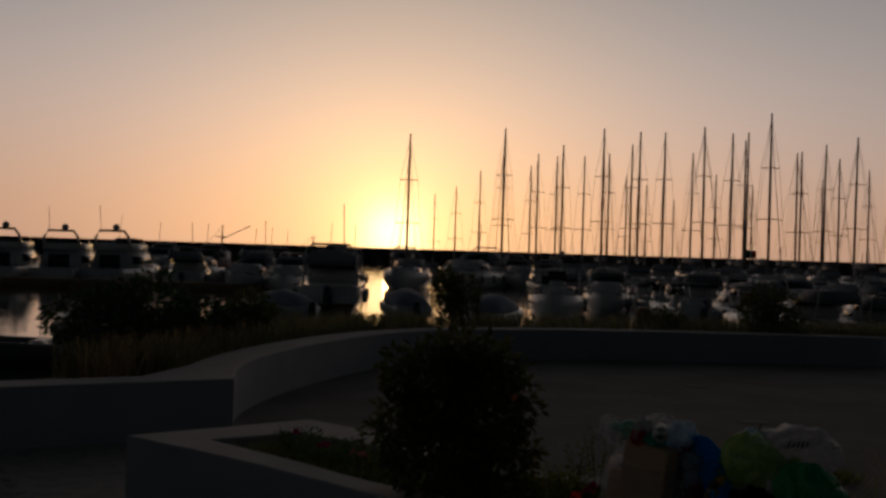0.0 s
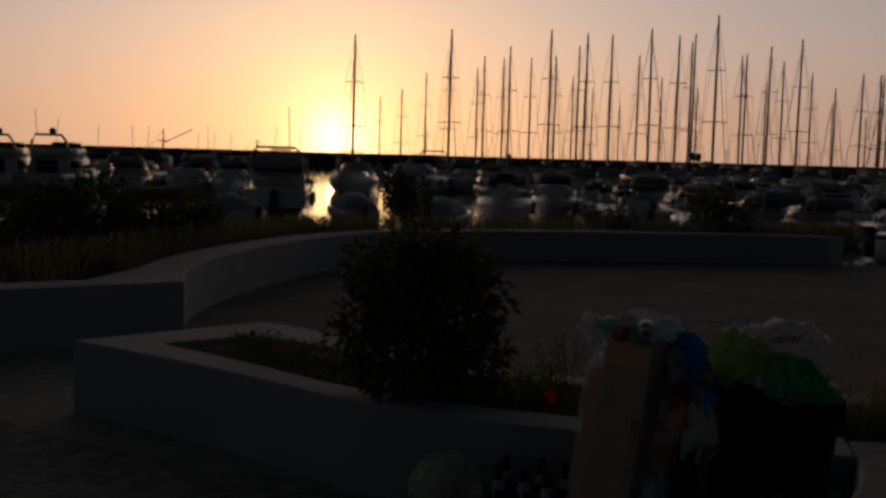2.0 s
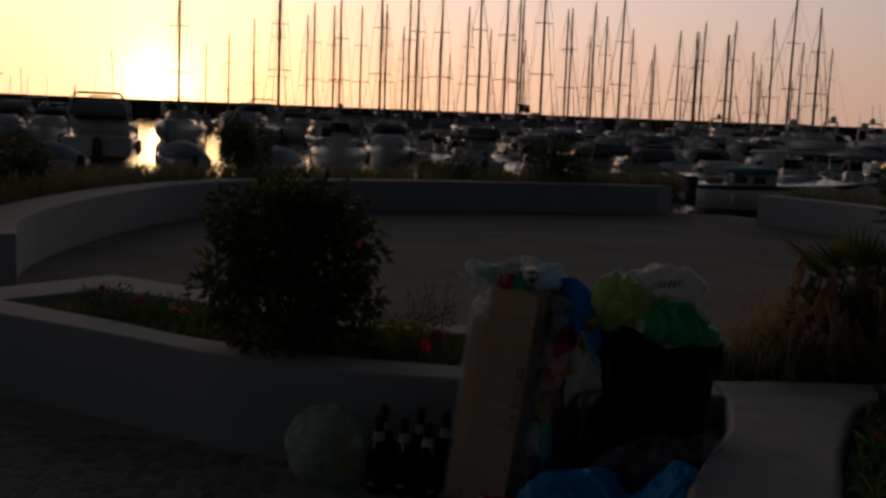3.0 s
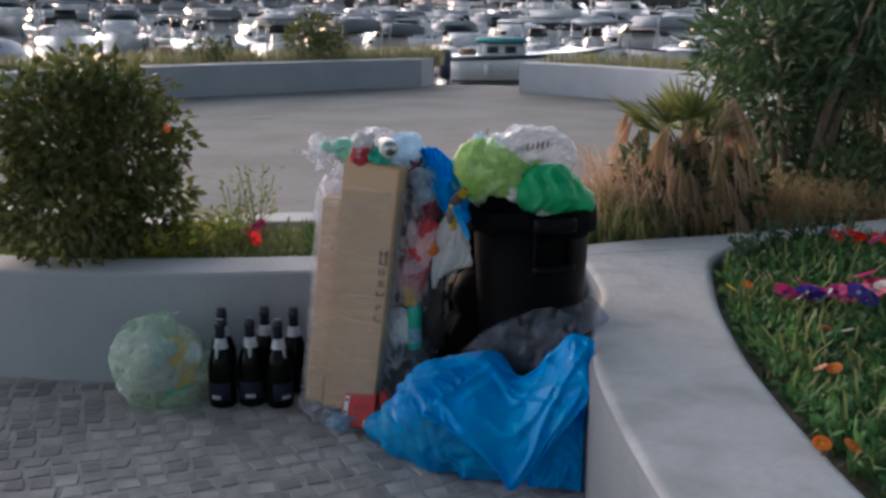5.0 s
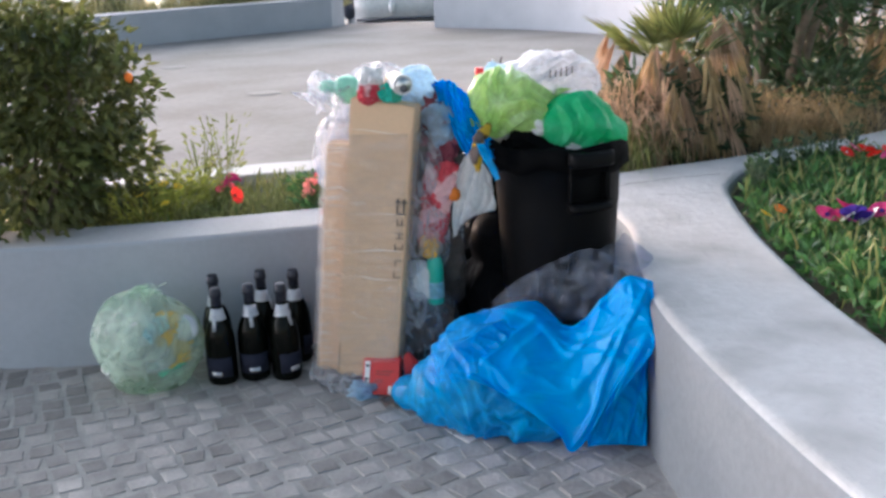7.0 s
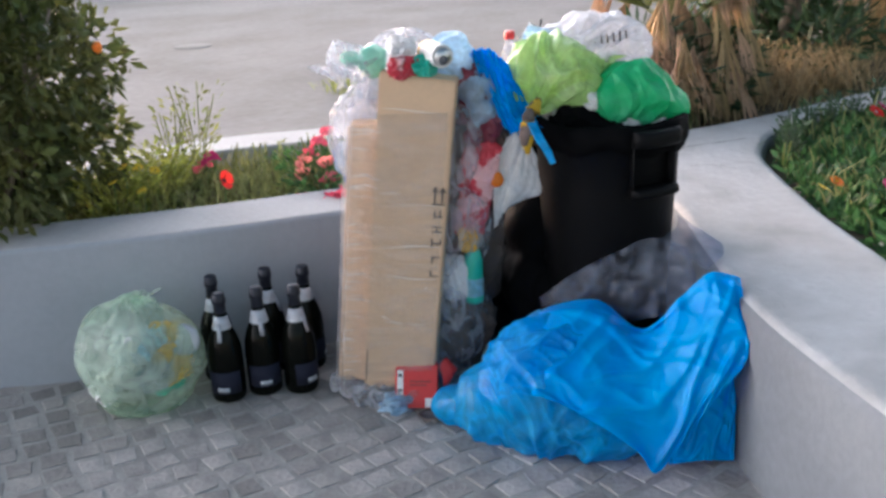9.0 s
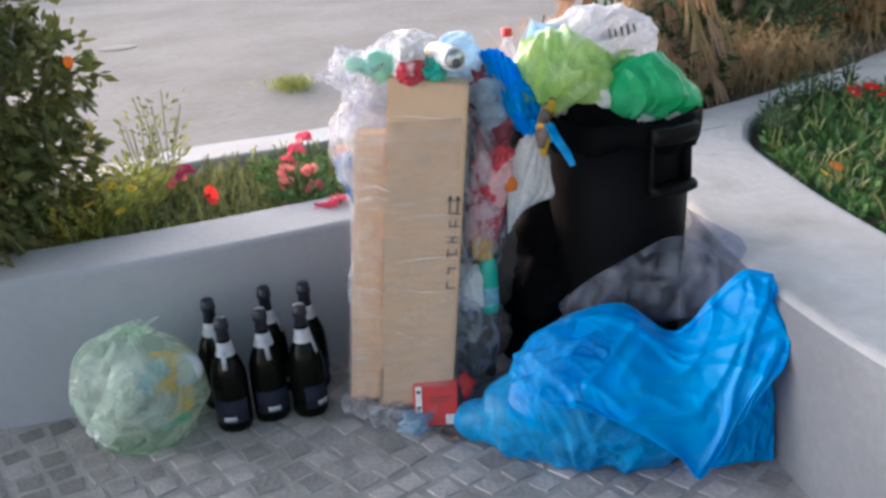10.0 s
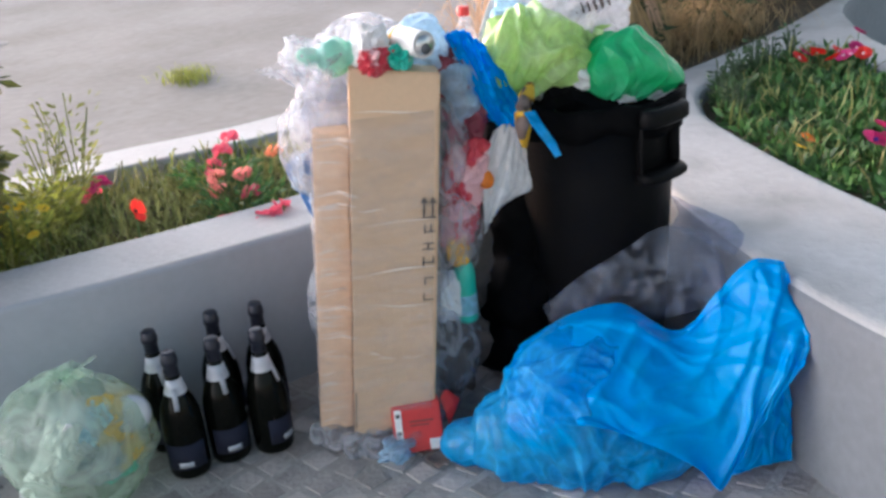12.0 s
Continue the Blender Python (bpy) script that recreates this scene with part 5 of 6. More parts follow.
for z0 in (0.024, 0.042, 0.06, 0.078):
    bm = bmesh.new()
    bm.faces.new([bm.verts.new(rp(a, 0, z) - V * 0.0025) for a, z in ((0.009, z0), (0.019, z0), (0.019, z0 + 0.008), (0.009, z0 + 0.008))])
    thicken(part("print_mark", bm, M["ink"], t, smooth=False), 0.0006)
part("torn_flap", patch([[tuple(rp(0.112, 0.005, 0.02)), tuple(rp(0.13, 0.01, 0.05)), tuple(rp(0.118, 0.015, 0.10))], [tuple(rp(0.135, 0.02, 0.045)), tuple(rp(0.15, 0.02, 0.07)), tuple(rp(0.135, 0.02, 0.115))], [tuple(rp(0.15, 0.03, 0.075)), tuple(rp(0.165, 0.03, 0.085)), tuple(rp(0.15, 0.03, 0.10))]], 4, 0.004, 10, 8), M["red_card"], t)
thicken(t.children[-1], 0.002)

# litter bin
BX, BY = 1.21, 3.45
t = thing("litter_bin", "overfull black plastic litter bin with moulded handles", "bin", at=(BX, BY, 0))
t.scale = (0.92, 0.92, 1.0)
part("body", lathe([(0.0, 0.0), (0.155, 0.0), (0.168, 0.01), (0.172, 0.03), (0.20, 0.54), (0.203, 0.56), (0.207, 0.70), (0.218, 0.705), (0.222, 0.72), (0.218, 0.735), (0.207, 0.735), (0.2, 0.70), (0.165, 0.03), (0.0, 0.025)], 48), M["bin"], t)


def arc_block(r0, r1, z0, z1, a0, a1, n=10, round_=0.006):
    rings = []
    for i in range(n + 1):
        a = radians(a0 + (a1 - a0) * i / n)
        ends = 0.75 if i in (0, n) else 1.0
        rr = r0 + (r1 - r0) * ends
        rings.append([(r * math.cos(a), r * math.sin(a), z) for r, z in ((r0, z0), (rr - round_, z0), (rr, z0 + round_), (rr, z1 - round_), (rr - round_, z1), (r0, z1))])
    return loft(rings)


for a in (-100, 80):
    h = part("handle", arc_block(0.195, 0.262, 0.695, 0.735, a - 19, a + 19), M["bin"], t, "moulded grip")
    part("handle_shelf", arc_block(0.195, 0.258, 0.562, 0.586, a - 19, a + 19), M["bin"], h)
    for e in (-18, 16):
        part("handle_cheek", arc_block(0.195, 0.235, 0.584, 0.70, a + e, a + e + 2, 2, 0.004), M["bin"], h)
bm = bmesh.new()
rings = []
for k, (r, z) in enumerate(((0.20, 0.715), (0.214, 0.748), (0.230, 0.742), (0.229, 0.70), (0.226, 0.672))):
    ring = []
    for i in range(64):
        a = 2 * math.pi * i / 64
        w = noise.noise(Vector((math.cos(a) * 3, math.sin(a) * 3, k * 0.4))) * 0.012 + 0.006 * noise.noise(Vector((math.cos(a) * 11, math.sin(a) * 11, k * 0.7)))
        ring.append(((r + w) * math.cos(a), (r + w) * math.sin(a), z + (0.03 * noise.noise(Vector((math.cos(a) * 2, math.sin(a) * 2, 5))) if k > 2 else w)))
    rings.append(ring)
thicken(part("liner", loft(rings, True, False), M["liner"], t, "black liner folded over the rim"), 0.002)
c = (1.115, 3.62, 0.24)
single("black_refuse_bag", bag_mesh(c, [(*c, 0.14), (1.13, 3.62, 0.4, 0.115), (1.1, 3.63, 0.12, 0.14)], 61, 0.018, 0.004), "liner", "black refuse bag standing between carton and bin", "refuse bag", "refuse bags")

c = (1.2, 3.74, 0.35)
single("dark_refuse_bag", bag_mesh(c, [(*c, 0.14), (1.18, 3.74, 0.56, 0.13), (1.2, 3.74, 0.13, 0.14)], 62, 0.018, 0.004), "liner", "tall black refuse bag standing behind the bin", "refuse bag", "refuse bags")

# heaped on the bin
t = thing("lime_bag", "full lime green plastic bag heaped on the bin", "refuse bag", "refuse bags")
part("film", bag_mesh((1.085, 3.53, 0.85), [(1.09, 3.525, 0.852, 0.094), (1.055, 3.55, 0.865, 0.078), (1.125, 3.49, 0.83, 0.075), (1.0, 3.57, 0.80, 0.045), (1.08, 3.53, 0.892, 0.056)], 71, 0.018, subdiv=7, fine=0.006, grain=(9, 9, 5), facets=0.55), M["lime_bag"], t)
part("handle_loop", patch([[(1.03, 3.56, 0.86), (1.0, 3.56, 0.80), (0.99, 3.55, 0.765)], [(1.06, 3.52, 0.84), (1.03, 3.52, 0.79), (1.01, 3.525, 0.76)], [(1.08, 3.47, 0.82), (1.06, 3.48, 0.775), (1.03, 3.50, 0.755)]], 6, 0.006, 14, 12), M["lime_bag"], t)
thicken(t.children[-1], 0.002)
t = thing("green_bag", "full bright green plastic bag heaped on the bin", "refuse bag", "refuse bags")
part("film", bag_mesh((1.25, 3.38, 0.80), [(1.23, 3.395, 0.80, 0.085), (1.275, 3.36, 0.79, 0.07), (1.20, 3.415, 0.78, 0.07), (1.31, 3.335, 0.765, 0.048)], 72, 0.02, subdiv=7, fine=0.004, grain=(9, 9, 5), facets=0.7), M["green_bag"], t)
part("knot", ruffle((1.185, 3.445, 0.855), 0.034, 5, (0.01, 0)), M["lime_bag"], t, "yellow-green knotted corner")
t = thing("white_bag", "white carrier bag with dark print heaped on the bin", "refuse bag", "refuse bags")
part("film", bag_mesh((1.27, 3.54, 0.88), [(1.24, 3.56, 0.87, 0.115), (1.31, 3.51, 0.90, 0.085), (1.18, 3.61, 0.86, 0.09)], 73, 0.02, subdiv=7, fine=0.006, grain=(11, 11, 6), facets=0.5), M["white_bag"], t)
for k in range(7):
    p = Vector((1.175 + 0.013 * k, 3.486 - 0.0095 * k, 0.926 + 0.003 * k))
    part("print_mark", block((0.004, 0.03, 0.006 + 0.004 * (k % 3)), p, 0.001, Euler((0.6, 0, -0.7)).to_matrix().to_4x4()), M["ink"], t)
for k, (x, y, z, s, mat, label) in enumerate(((1.19, 3.42, 0.755, 0.06, "paper", "crumpled white paper in the bin mouth"), (1.27, 3.36, 0.735, 0.05, "paper", "white paper tissue in the bin mouth"), (1.11, 3.60, 0.925, 0.035, "sky_bag", "pale turquoise plastic bag behind a lime bag"), (1.12, 3.52, 0.735, 0.065, "white_bag", "crumpled white film in the bin mouth"), (1.22, 3.47, 0.72, 0.12, "liner", "black film filling the bin"))):
    single("crumpled_paper" if mat == "paper" else "crumpled_film", crumple((x, y, z), (s * 1.25, s * 0.9, s * 0.75), 80 + k, (10 * k, 15, -40)), mat, label, "litter", smooth=False)
t = thing("clear_bottle", "clear plastic bottle with a red cap among the rubbish", "bottle", at=(1.165, 3.795, 0.69))
part("body", lathe([(0.0, 0), (0.03, 0), (0.033, 0.01), (0.033, 0.14), (0.026, 0.175), (0.013, 0.205), (0.012, 0.222)], 18), M["clear_film"], t)
part("cap", lathe([(0.0145, 0.218), (0.015, 0.22), (0.015, 0.238), (0.012, 0.241), (0, 0.241)], 16), M["red_card"], t, "red screw cap")
t = thing("spray_bottle", "black bottle with a thin straw standing in rubbish", "bottle", at=(1.115, 3.675, 0.78))
t.matrix_basis = pose(1.10, 3.635, 0.768, 0, 10, 0)
part("body", lathe([(0, 0), (0.024, 0), (0.026, 0.01), (0.026, 0.12), (0.02, 0.145), (0.02, 0.165), (0, 0.165)], 16), M["bin"], t)
part("straw", tube([(0, 0, 0.16), (0.006, 0.0, 0.215)], 0.002, 6), M["bin"], t)
single("paper_cone", patch([[(1.0, 3.68, 0.80), (1.05, 3.67, 0.86), (1.1, 3.68, 0.92), (1.14, 3.68, 0.965)], [(1.04, 3.66, 0.77), (1.08, 3.64, 0.84), (1.12, 3.65, 0.90), (1.15, 3.66, 0.95)], [(1.08, 3.62, 0.76), (1.11, 3.62, 0.82), (1.14, 3.63, 0.88), (1.16, 3.64, 0.93)]], 8, 0.006, 14, 12), "paper", "folded white paper sheet among the rubbish", "paper")
thicken(scene.collection.objects[-1], 0.002)
t = thing("blue_strap_bag", "torn bright blue plastic bag hanging over the bin rim", "refuse bag", "refuse bags")
thicken(part("sheet", patch([[(0.88, 3.62, 0.925), (0.93, 3.60, 0.93), (0.985, 3.59, 0.88)], [(0.885, 3.58, 0.85), (0.93, 3.555, 0.84), (0.99, 3.55, 0.82)], [(0.905, 3.55, 0.775), (0.95, 3.52, 0.755), (1.01, 3.52, 0.765)], [(0.93, 3.52, 0.715), (0.98, 3.48, 0.70), (1.03, 3.47, 0.72)]], 9, 0.02, 30, 36, crisp=0.6), M["blue_bag"], t), 0.002)
thicken(part("strap", patch([[(0.905, 3.43, 0.768), (0.925, 3.415, 0.768)], [(0.906, 3.405, 0.735), (0.924, 3.39, 0.737)], [(0.915, 3.385, 0.705), (0.93, 3.37, 0.707)], [(0.926, 3.366, 0.668), (0.936, 3.356, 0.672)]], 10, 0.004, 4, 18), M["blue_sheer"], t), 0.002)
t = thing("banana_skin", "blackened yellow banana skin hanging on the bin rim", "fruit peel")
part("peel", tube([(0.965, 3.45, 0.815), (0.94, 3.445, 0.79), (0.92, 3.44, 0.76), (0.913, 3.438, 0.725), (0.916, 3.44, 0.685)], [0.008, 0.02, 0.021, 0.017, 0.006], 8), M["banana"] , t)
part("dark_peel", tube([(0.945, 3.45, 0.81), (0.918, 3.44, 0.775), (0.902, 3.432, 0.745), (0.90, 3.434, 0.71)], [0.006, 0.017, 0.018, 0.008], 8), M["sett_brown"], t, "blackened strip of peel")
t = thing("hanging_paper", "white paper bag with an orange spot hanging beside the bin", "paper")
thicken(part("sheet", patch([[(0.925, 3.53, 0.71), (0.955, 3.505, 0.715), (1.0, 3.50, 0.65)], [(0.90, 3.545, 0.64), (0.95, 3.51, 0.63), (1.01, 3.505, 0.60)], [(0.893, 3.55, 0.56), (0.95, 3.52, 0.56), (1.02, 3.51, 0.54)], [(0.905, 3.565, 0.455), (0.93, 3.55, 0.50), (0.97, 3.54, 0.53)]], 11, 0.014, 24, 24), M["paper"], t), 0.002)
part("orange_spot", bag_mesh((0.888, 3.532, 0.60), [(0.89, 3.533, 0.60, 0.016), (0.888, 3.535, 0.612, 0.012)], 91, 0.003, subdiv=3), M["petal_orange"], t)

# big blue bag in front, and the smoky film behind it
t = thing("blue_refuse_bag", "large shiny blue plastic bag slumped on the cobbles", "refuse bag", "refuse bags")
part("body", bag_mesh((0.86, 3.2, 0.13), [(0.80, 3.26, 0.13, 0.165), (0.86, 3.26, 0.17, 0.14), (0.93, 3.14, 0.11, 0.13), (0.86, 3.15, 0.09, 0.12), (0.73, 3.36, 0.07, 0.10), (0.685, 3.47, 0.04, 0.055), (1.0, 3.02, 0.10, 0.09)], 101, 0.018, 0.004, 7, 0.006), M["blue_sheer"], t, "sheer rounded belly of the bag")
flap = patch([
    [(0.84, 3.43, 0.23), (0.92, 3.34, 0.295), (0.985, 3.25, 0.315), (1.0, 3.12, 0.275), (1.06, 3.05, 0.37), (1.10, 3.0, 0.432), (1.14, 2.945, 0.425)],
    [(0.77, 3.40, 0.225), (0.85, 3.28, 0.305), (0.92, 3.19, 0.305), (0.965, 3.08, 0.265), (1.02, 2.98, 0.32), (1.075, 2.91, 0.375), (1.095, 2.885, 0.34)],
    [(0.70, 3.36, 0.18), (0.76, 3.22, 0.25), (0.83, 3.11, 0.235), (0.90, 3.01, 0.195), (0.96, 2.93, 0.215), (1.04, 2.87, 0.30), (1.06, 2.852, 0.285)],
    [(0.66, 3.33, 0.11), (0.70, 3.17, 0.18), (0.775, 3.05, 0.13), (0.84, 2.98, 0.06), (0.875, 2.945, 0.006), (0.95, 2.90, 0.13), (1.03, 2.845, 0.26)]], 14, 0.013, 150, 110, (9, 10, 5), crisp=0.22)
for v in flap.verts:
    v.co += Vector((-0.010, -0.010, 0.010))
thicken(part("flap", flap, M["blue_bag"], t, "glossy folded upper part of the bag"), 0.002)
thicken(part("tail", patch([[(0.95, 3.0, 0.16), (1.03, 2.94, 0.26), (1.10, 2.92, 0.26)], [(0.93, 2.97, 0.09), (1.01, 2.915, 0.13), (1.065, 2.88, 0.13)], [(0.92, 2.95, 0.008), (0.99, 2.905, 0.012), (1.05, 2.862, 0.008)]], 16, 0.012, 50, 36, crisp=0.3), M["blue_bag"], t, "limp corner of the bag by the wall"), 0.002)
t = thing("smoky_film_bag", "empty clear grey plastic bag draped by the wall", "refuse bag", "refuse bags")
thicken(part("front_panel", patch([
    [(0.95, 3.44, 0.28), (1.0, 3.36, 0.36), (1.07, 3.28, 0.42), (1.14, 3.23, 0.455), (1.19, 3.15, 0.44)],
    [(0.95, 3.40, 0.22), (1.0, 3.31, 0.31), (1.05, 3.23, 0.37), (1.11, 3.17, 0.41), (1.16, 3.10, 0.415)],
    [(0.96, 3.36, 0.15), (1.0, 3.27, 0.22), (1.04, 3.18, 0.27), (1.08, 3.11, 0.30), (1.13, 3.05, 0.34)]], 15, 0.009, 90, 60, (7, 7, 4), crisp=0.6), M["grey_film"], t), 0.0015)
thicken(part("rim_drape", patch([
    [(1.17, 3.22, 0.45), (1.29, 3.27, 0.44), (1.40, 3.36, 0.43)],
    [(1.17, 3.14, 0.43), (1.27, 3.18, 0.43), (1.37, 3.26, 0.422)],
    [(1.165, 3.06, 0.41), (1.25, 3.08, 0.425), (1.33, 3.15, 0.418)]], 19, 0.007, 60, 50, (7, 7, 4), crisp=0.5), M["grey_film"], t), 0.0015)


# ---- plants ----
def leaves(name, centres, aims, length, width, seed, fold=0.25, spread=0.35):
    """Many small pointed leaves as one mesh: arrays of places and directions."""
    rg = np.random.RandomState(seed)
    c = np.asarray(centres, float)
    d = np.asarray(aims, float)
    d /= np.linalg.norm(d, axis=1, keepdims=True) + 1e-9
    r = rg.normal(size=c.shape)
    s = np.cross(d, r)
    s /= np.linalg.norm(s, axis=1, keepdims=True) + 1e-9
    up = np.cross(s, d)
    ln = length * rg.uniform(1 - spread, 1 + spread, (len(c), 1))
    wd = width * rg.uniform(1 - spread, 1 + spread, (len(c), 1))
    v = np.stack([c, c + d * ln * 0.5 + s * wd * 0.5 - up * wd * fold, c + d * ln - up * ln * 0.15, c + d * ln * 0.5 - s * wd * 0.5 - up * wd * fold, c + d * ln * 0.45], 1).reshape(-1, 3)
    k = np.arange(len(c)) * 5
    f = np.concatenate([np.stack([k, k + 1, k + 4], 1), np.stack([k + 1, k + 2, k + 4], 1), np.stack([k + 2, k + 3, k + 4], 1), np.stack([k + 3, k, k + 4], 1)])
    return raw(name, v.tolist(), f.tolist())


def blades(name, bases, height, lean, width, seed, droop=0.5, spread=0.4):
    """Grass-like strips of three joints, bent outward."""
    rg = np.random.RandomState(seed)
    b = np.asarray(bases, float)
    n = len(b)
    a = rg.uniform(0, 2 * np.pi, n)
    out = np.stack([np.cos(a), np.sin(a), np.zeros(n)], 1)
    side = np.stack([-np.sin(a), np.cos(a), np.zeros(n)], 1)
    h = height * rg.uniform(1 - spread, 1 + spread, (n, 1))
    l = lean * rg.uniform(0.2, 1.3, (n, 1))
    w = width * rg.uniform(0.7, 1.3, (n, 1))
    z = np.array([[0, 0, 1.0]])
    p1 = b + z * h * 0.5 + out * l * h * 0.3
    p2 = b + z * h * (0.95 - droop * 0.3 * l) + out * l * h * 0.8
    p3 = b + z * h * (1.0 - droop * l) + out * l * h * 1.2
    v = np.stack([b - side * w / 2, b + side * w / 2, p1 - side * w / 2, p1 + side * w / 2, p2 - side * w * 0.35, p2 + side * w * 0.35, p3], 1).reshape(-1, 3)
    k = np.arange(n) * 7
    f4 = np.concatenate([np.stack([k, k + 1, k + 3, k + 2], 1), np.stack([k + 2, k + 3, k + 5, k + 4], 1)]).tolist()
    return raw(name, v.tolist(), f4 + np.stack([k + 4, k + 5, k + 6], 1).tolist())


def crown_points(clumps, n, seed, shell=0.55):
    """Leaf places and directions in a union of clumps (x, y, z, rx, rz), thicker near the surface."""
    rg = np.random.RandomState(seed)
    weights = np.array([c[3] ** 2 * c[4] for c in clumps]); weights /= weights.sum()
    pick = rg.choice(len(clumps), n, p=weights)
    c = np.array(clumps)[pick]
    d = rg.normal(size=(n, 3)); d /= np.linalg.norm(d, axis=1, keepdims=True)
    r = rg.uniform(shell ** 3, 1.1, (n, 1)) ** (1 / 3)
    p = c[:, :3] + d * r * np.stack([c[:, 3], c[:, 3], c[:, 4]], 1)
    aim = d + rg.normal(size=(n, 3)) * 0.6 + np.array([[0, 0, -0.25]])
    return p, aim


def scatter(poly, n, seed, z):
    rg = random.Random(seed)
    xs, ys = [p[0] for p in poly], [p[1] for p in poly]
    out = []
    while len(out) < n:
        x, y = rg.uniform(min(xs), max(xs)), rg.uniform(min(ys), max(ys))
        if inside(poly, x, y):
            out.append((x, y, z))
    return out


def flower(name, at, mat, r, petals, label, eye="petal_yellow", stalk=0.1, tilt=25, turn=0.0, group="flowers", cup=0.35):
    """A flower head of separate petals on a thin stalk."""
    t = thing(name, label, "flower", group, at, turn)
    part("stalk", tube([(0, 0, -stalk), (0.004, 0.003, -stalk * 0.4), (0, 0, 0)], 0.002, 5), M["leaf_bed"], t)
    rot = Matrix.Rotation(radians(tilt), 4, "X")
    for k in range(petals):
        a = 2 * math.pi * k / petals
        bm = bmesh.new()
        ring = []
        for s, w, z in ((0.12, 0.10, 0.02), (0.5, 0.62, 0.18), (0.85, 0.70, cup), (1.05, 0.35, cup * 0.95)):
            ring.append([rot @ Vector((r * (s * math.cos(a) - w * e * 0.95 * math.sin(a)), r * (s * math.sin(a) + w * e * 0.95 * math.cos(a)), r * (z - 0.08 * abs(e)))) for e in (-1, 0, 1)])
        part("petal", loft(ring, False, False, bm), M[mat], t)
    eye_bm = bmesh.new()
    bmesh.ops.create_icosphere(eye_bm, subdivisions=1, radius=r * 0.22, matrix=rot @ Matrix.Translation((0, 0, r * 0.08)))
    part("flower_eye", eye_bm, M[eye], t)
    return t


# leafy shrub in the long planter
rnd = random.Random(31)
t = thing("shrub", "dense leafy green shrub with a few orange blossoms", "shrub", at=(0, 0, 0))
SX, SY = 0.0, 4.86
clumps = [(SX, SY, 0.78, 0.30, 0.36), (SX + 0.13, SY - 0.1, 0.85, 0.22, 0.22), (SX - 0.17, SY + 0.02, 0.92, 0.22, 0.24), (SX + 0.06, SY + 0.1, 1.0, 0.24, 0.19), (SX - 0.1, SY - 0.1, 0.58, 0.27, 0.22), (SX + 0.18, SY - 0.02, 0.6, 0.2, 0.2), (SX + 0.28, SY - 0.16, 0.93, 0.09, 0.09), (SX - 0.02, SY - 0.02, 1.12, 0.15, 0.1), (SX - 0.28, SY, 0.72, 0.16, 0.2), (SX + 0.33, SY - 0.12, 0.84, 0.07, 0.08), (SX + 0.22, SY - 0.05, 1.06, 0.1, 0.07), (SX - 0.33, SY + 0.02, 1.02, 0.1, 0.1), (SX + 0.3, SY, 0.62, 0.09, 0.1), (SX - 0.4, SY + 0.02, 0.62, 0.12, 0.12)]
p, a = crown_points(clumps, 6200, 3)
part("crown", leaves("crown", p, a, 0.052, 0.026, 4), M["leaf_shrub"], t)
for k in range(9):
    x, y = SX + rnd.uniform(-0.12, 0.12), SY + rnd.uniform(-0.1, 0.1)
    ex, ey = SX + rnd.uniform(-0.32, 0.32), SY + rnd.uniform(-0.25, 0.25)
    part("stem", tube([(x, y, 0.32), ((x + ex) / 2, (y + ey) / 2, 0.65), (ex, ey, rnd.uniform(0.85, 1.1))], [0.014, 0.01, 0.004], 6), M["bark"], t)
for x, y, z in ((0.245, 4.56, 0.925),):
    bl = bmesh.new(); bmesh.ops.create_icosphere(bl, subdivisions=2, radius=0.014, matrix=Matrix.Translation((x, y, z)) @ Matrix.Diagonal((1, 1, 1.3, 1)))
    part("blossom", bl, M["petal_orange"], t, "orange blossom")

# growth in the long planter
bed_near = [(-1.35, 5.85), (-0.55, 5.1), (0.2, 4.6), (0.85, 4.38), (1.6, 4.2), (1.6, 4.75), (0.9, 5.0), (0.35, 5.15), (-0.55, 5.95), (-1.05, 6.2)]
g = part("bed_grass", blades("bed_grass", scatter(bed_near, 4200, 8, 0.33), 0.10, 0.7, 0.005, 9), M["grass_green"])
tagged(g, "short green and yellowing grass in the planter", "grass", kind="stuff")
g = part("bed_leaves", leaves("bed_leaves", scatter(bed_near, 2600, 18, 0.36), np.random.RandomState(2).normal(size=(2600, 3)) + np.array([[0, 0, 0.9]]), 0.04, 0.02, 19), M["grass_green"])
tagged(g, "low mixed weeds in the planter", "weeds", kind="stuff")


def weed(x, y, height, spread, mat, n, seed, label):
    t = thing("weed", label, "weed", "weeds in the planter", (x, y, 0.33))
    rg = np.random.RandomState(seed)
    h = rg.uniform(0.05, 1, n) * height
    ang = rg.uniform(0, 2 * np.pi, n)
    rr = spread * np.sqrt(rg.uniform(0, 1, n)) * (0.5 + 0.6 * h / height)
    c = np.stack([rr * np.cos(ang), rr * np.sin(ang), h], 1)
    part("foliage", leaves("foliage", c, np.stack([np.cos(ang), np.sin(ang), rg.uniform(0.2, 1.2, n)], 1), 0.03, 0.011, seed), M[mat], t)
    for k in range(6):
        a = k * 1.05 + seed
        part("stem", tube([(0, 0, -0.01), (0.4 * spread * math.cos(a), 0.4 * spread * math.sin(a), height * 0.5), (0.8 * spread * math.cos(a), 0.8 * spread * math.sin(a), height * rnd.uniform(0.8, 1.05))], 0.0025, 4), M[mat], t)
    return t


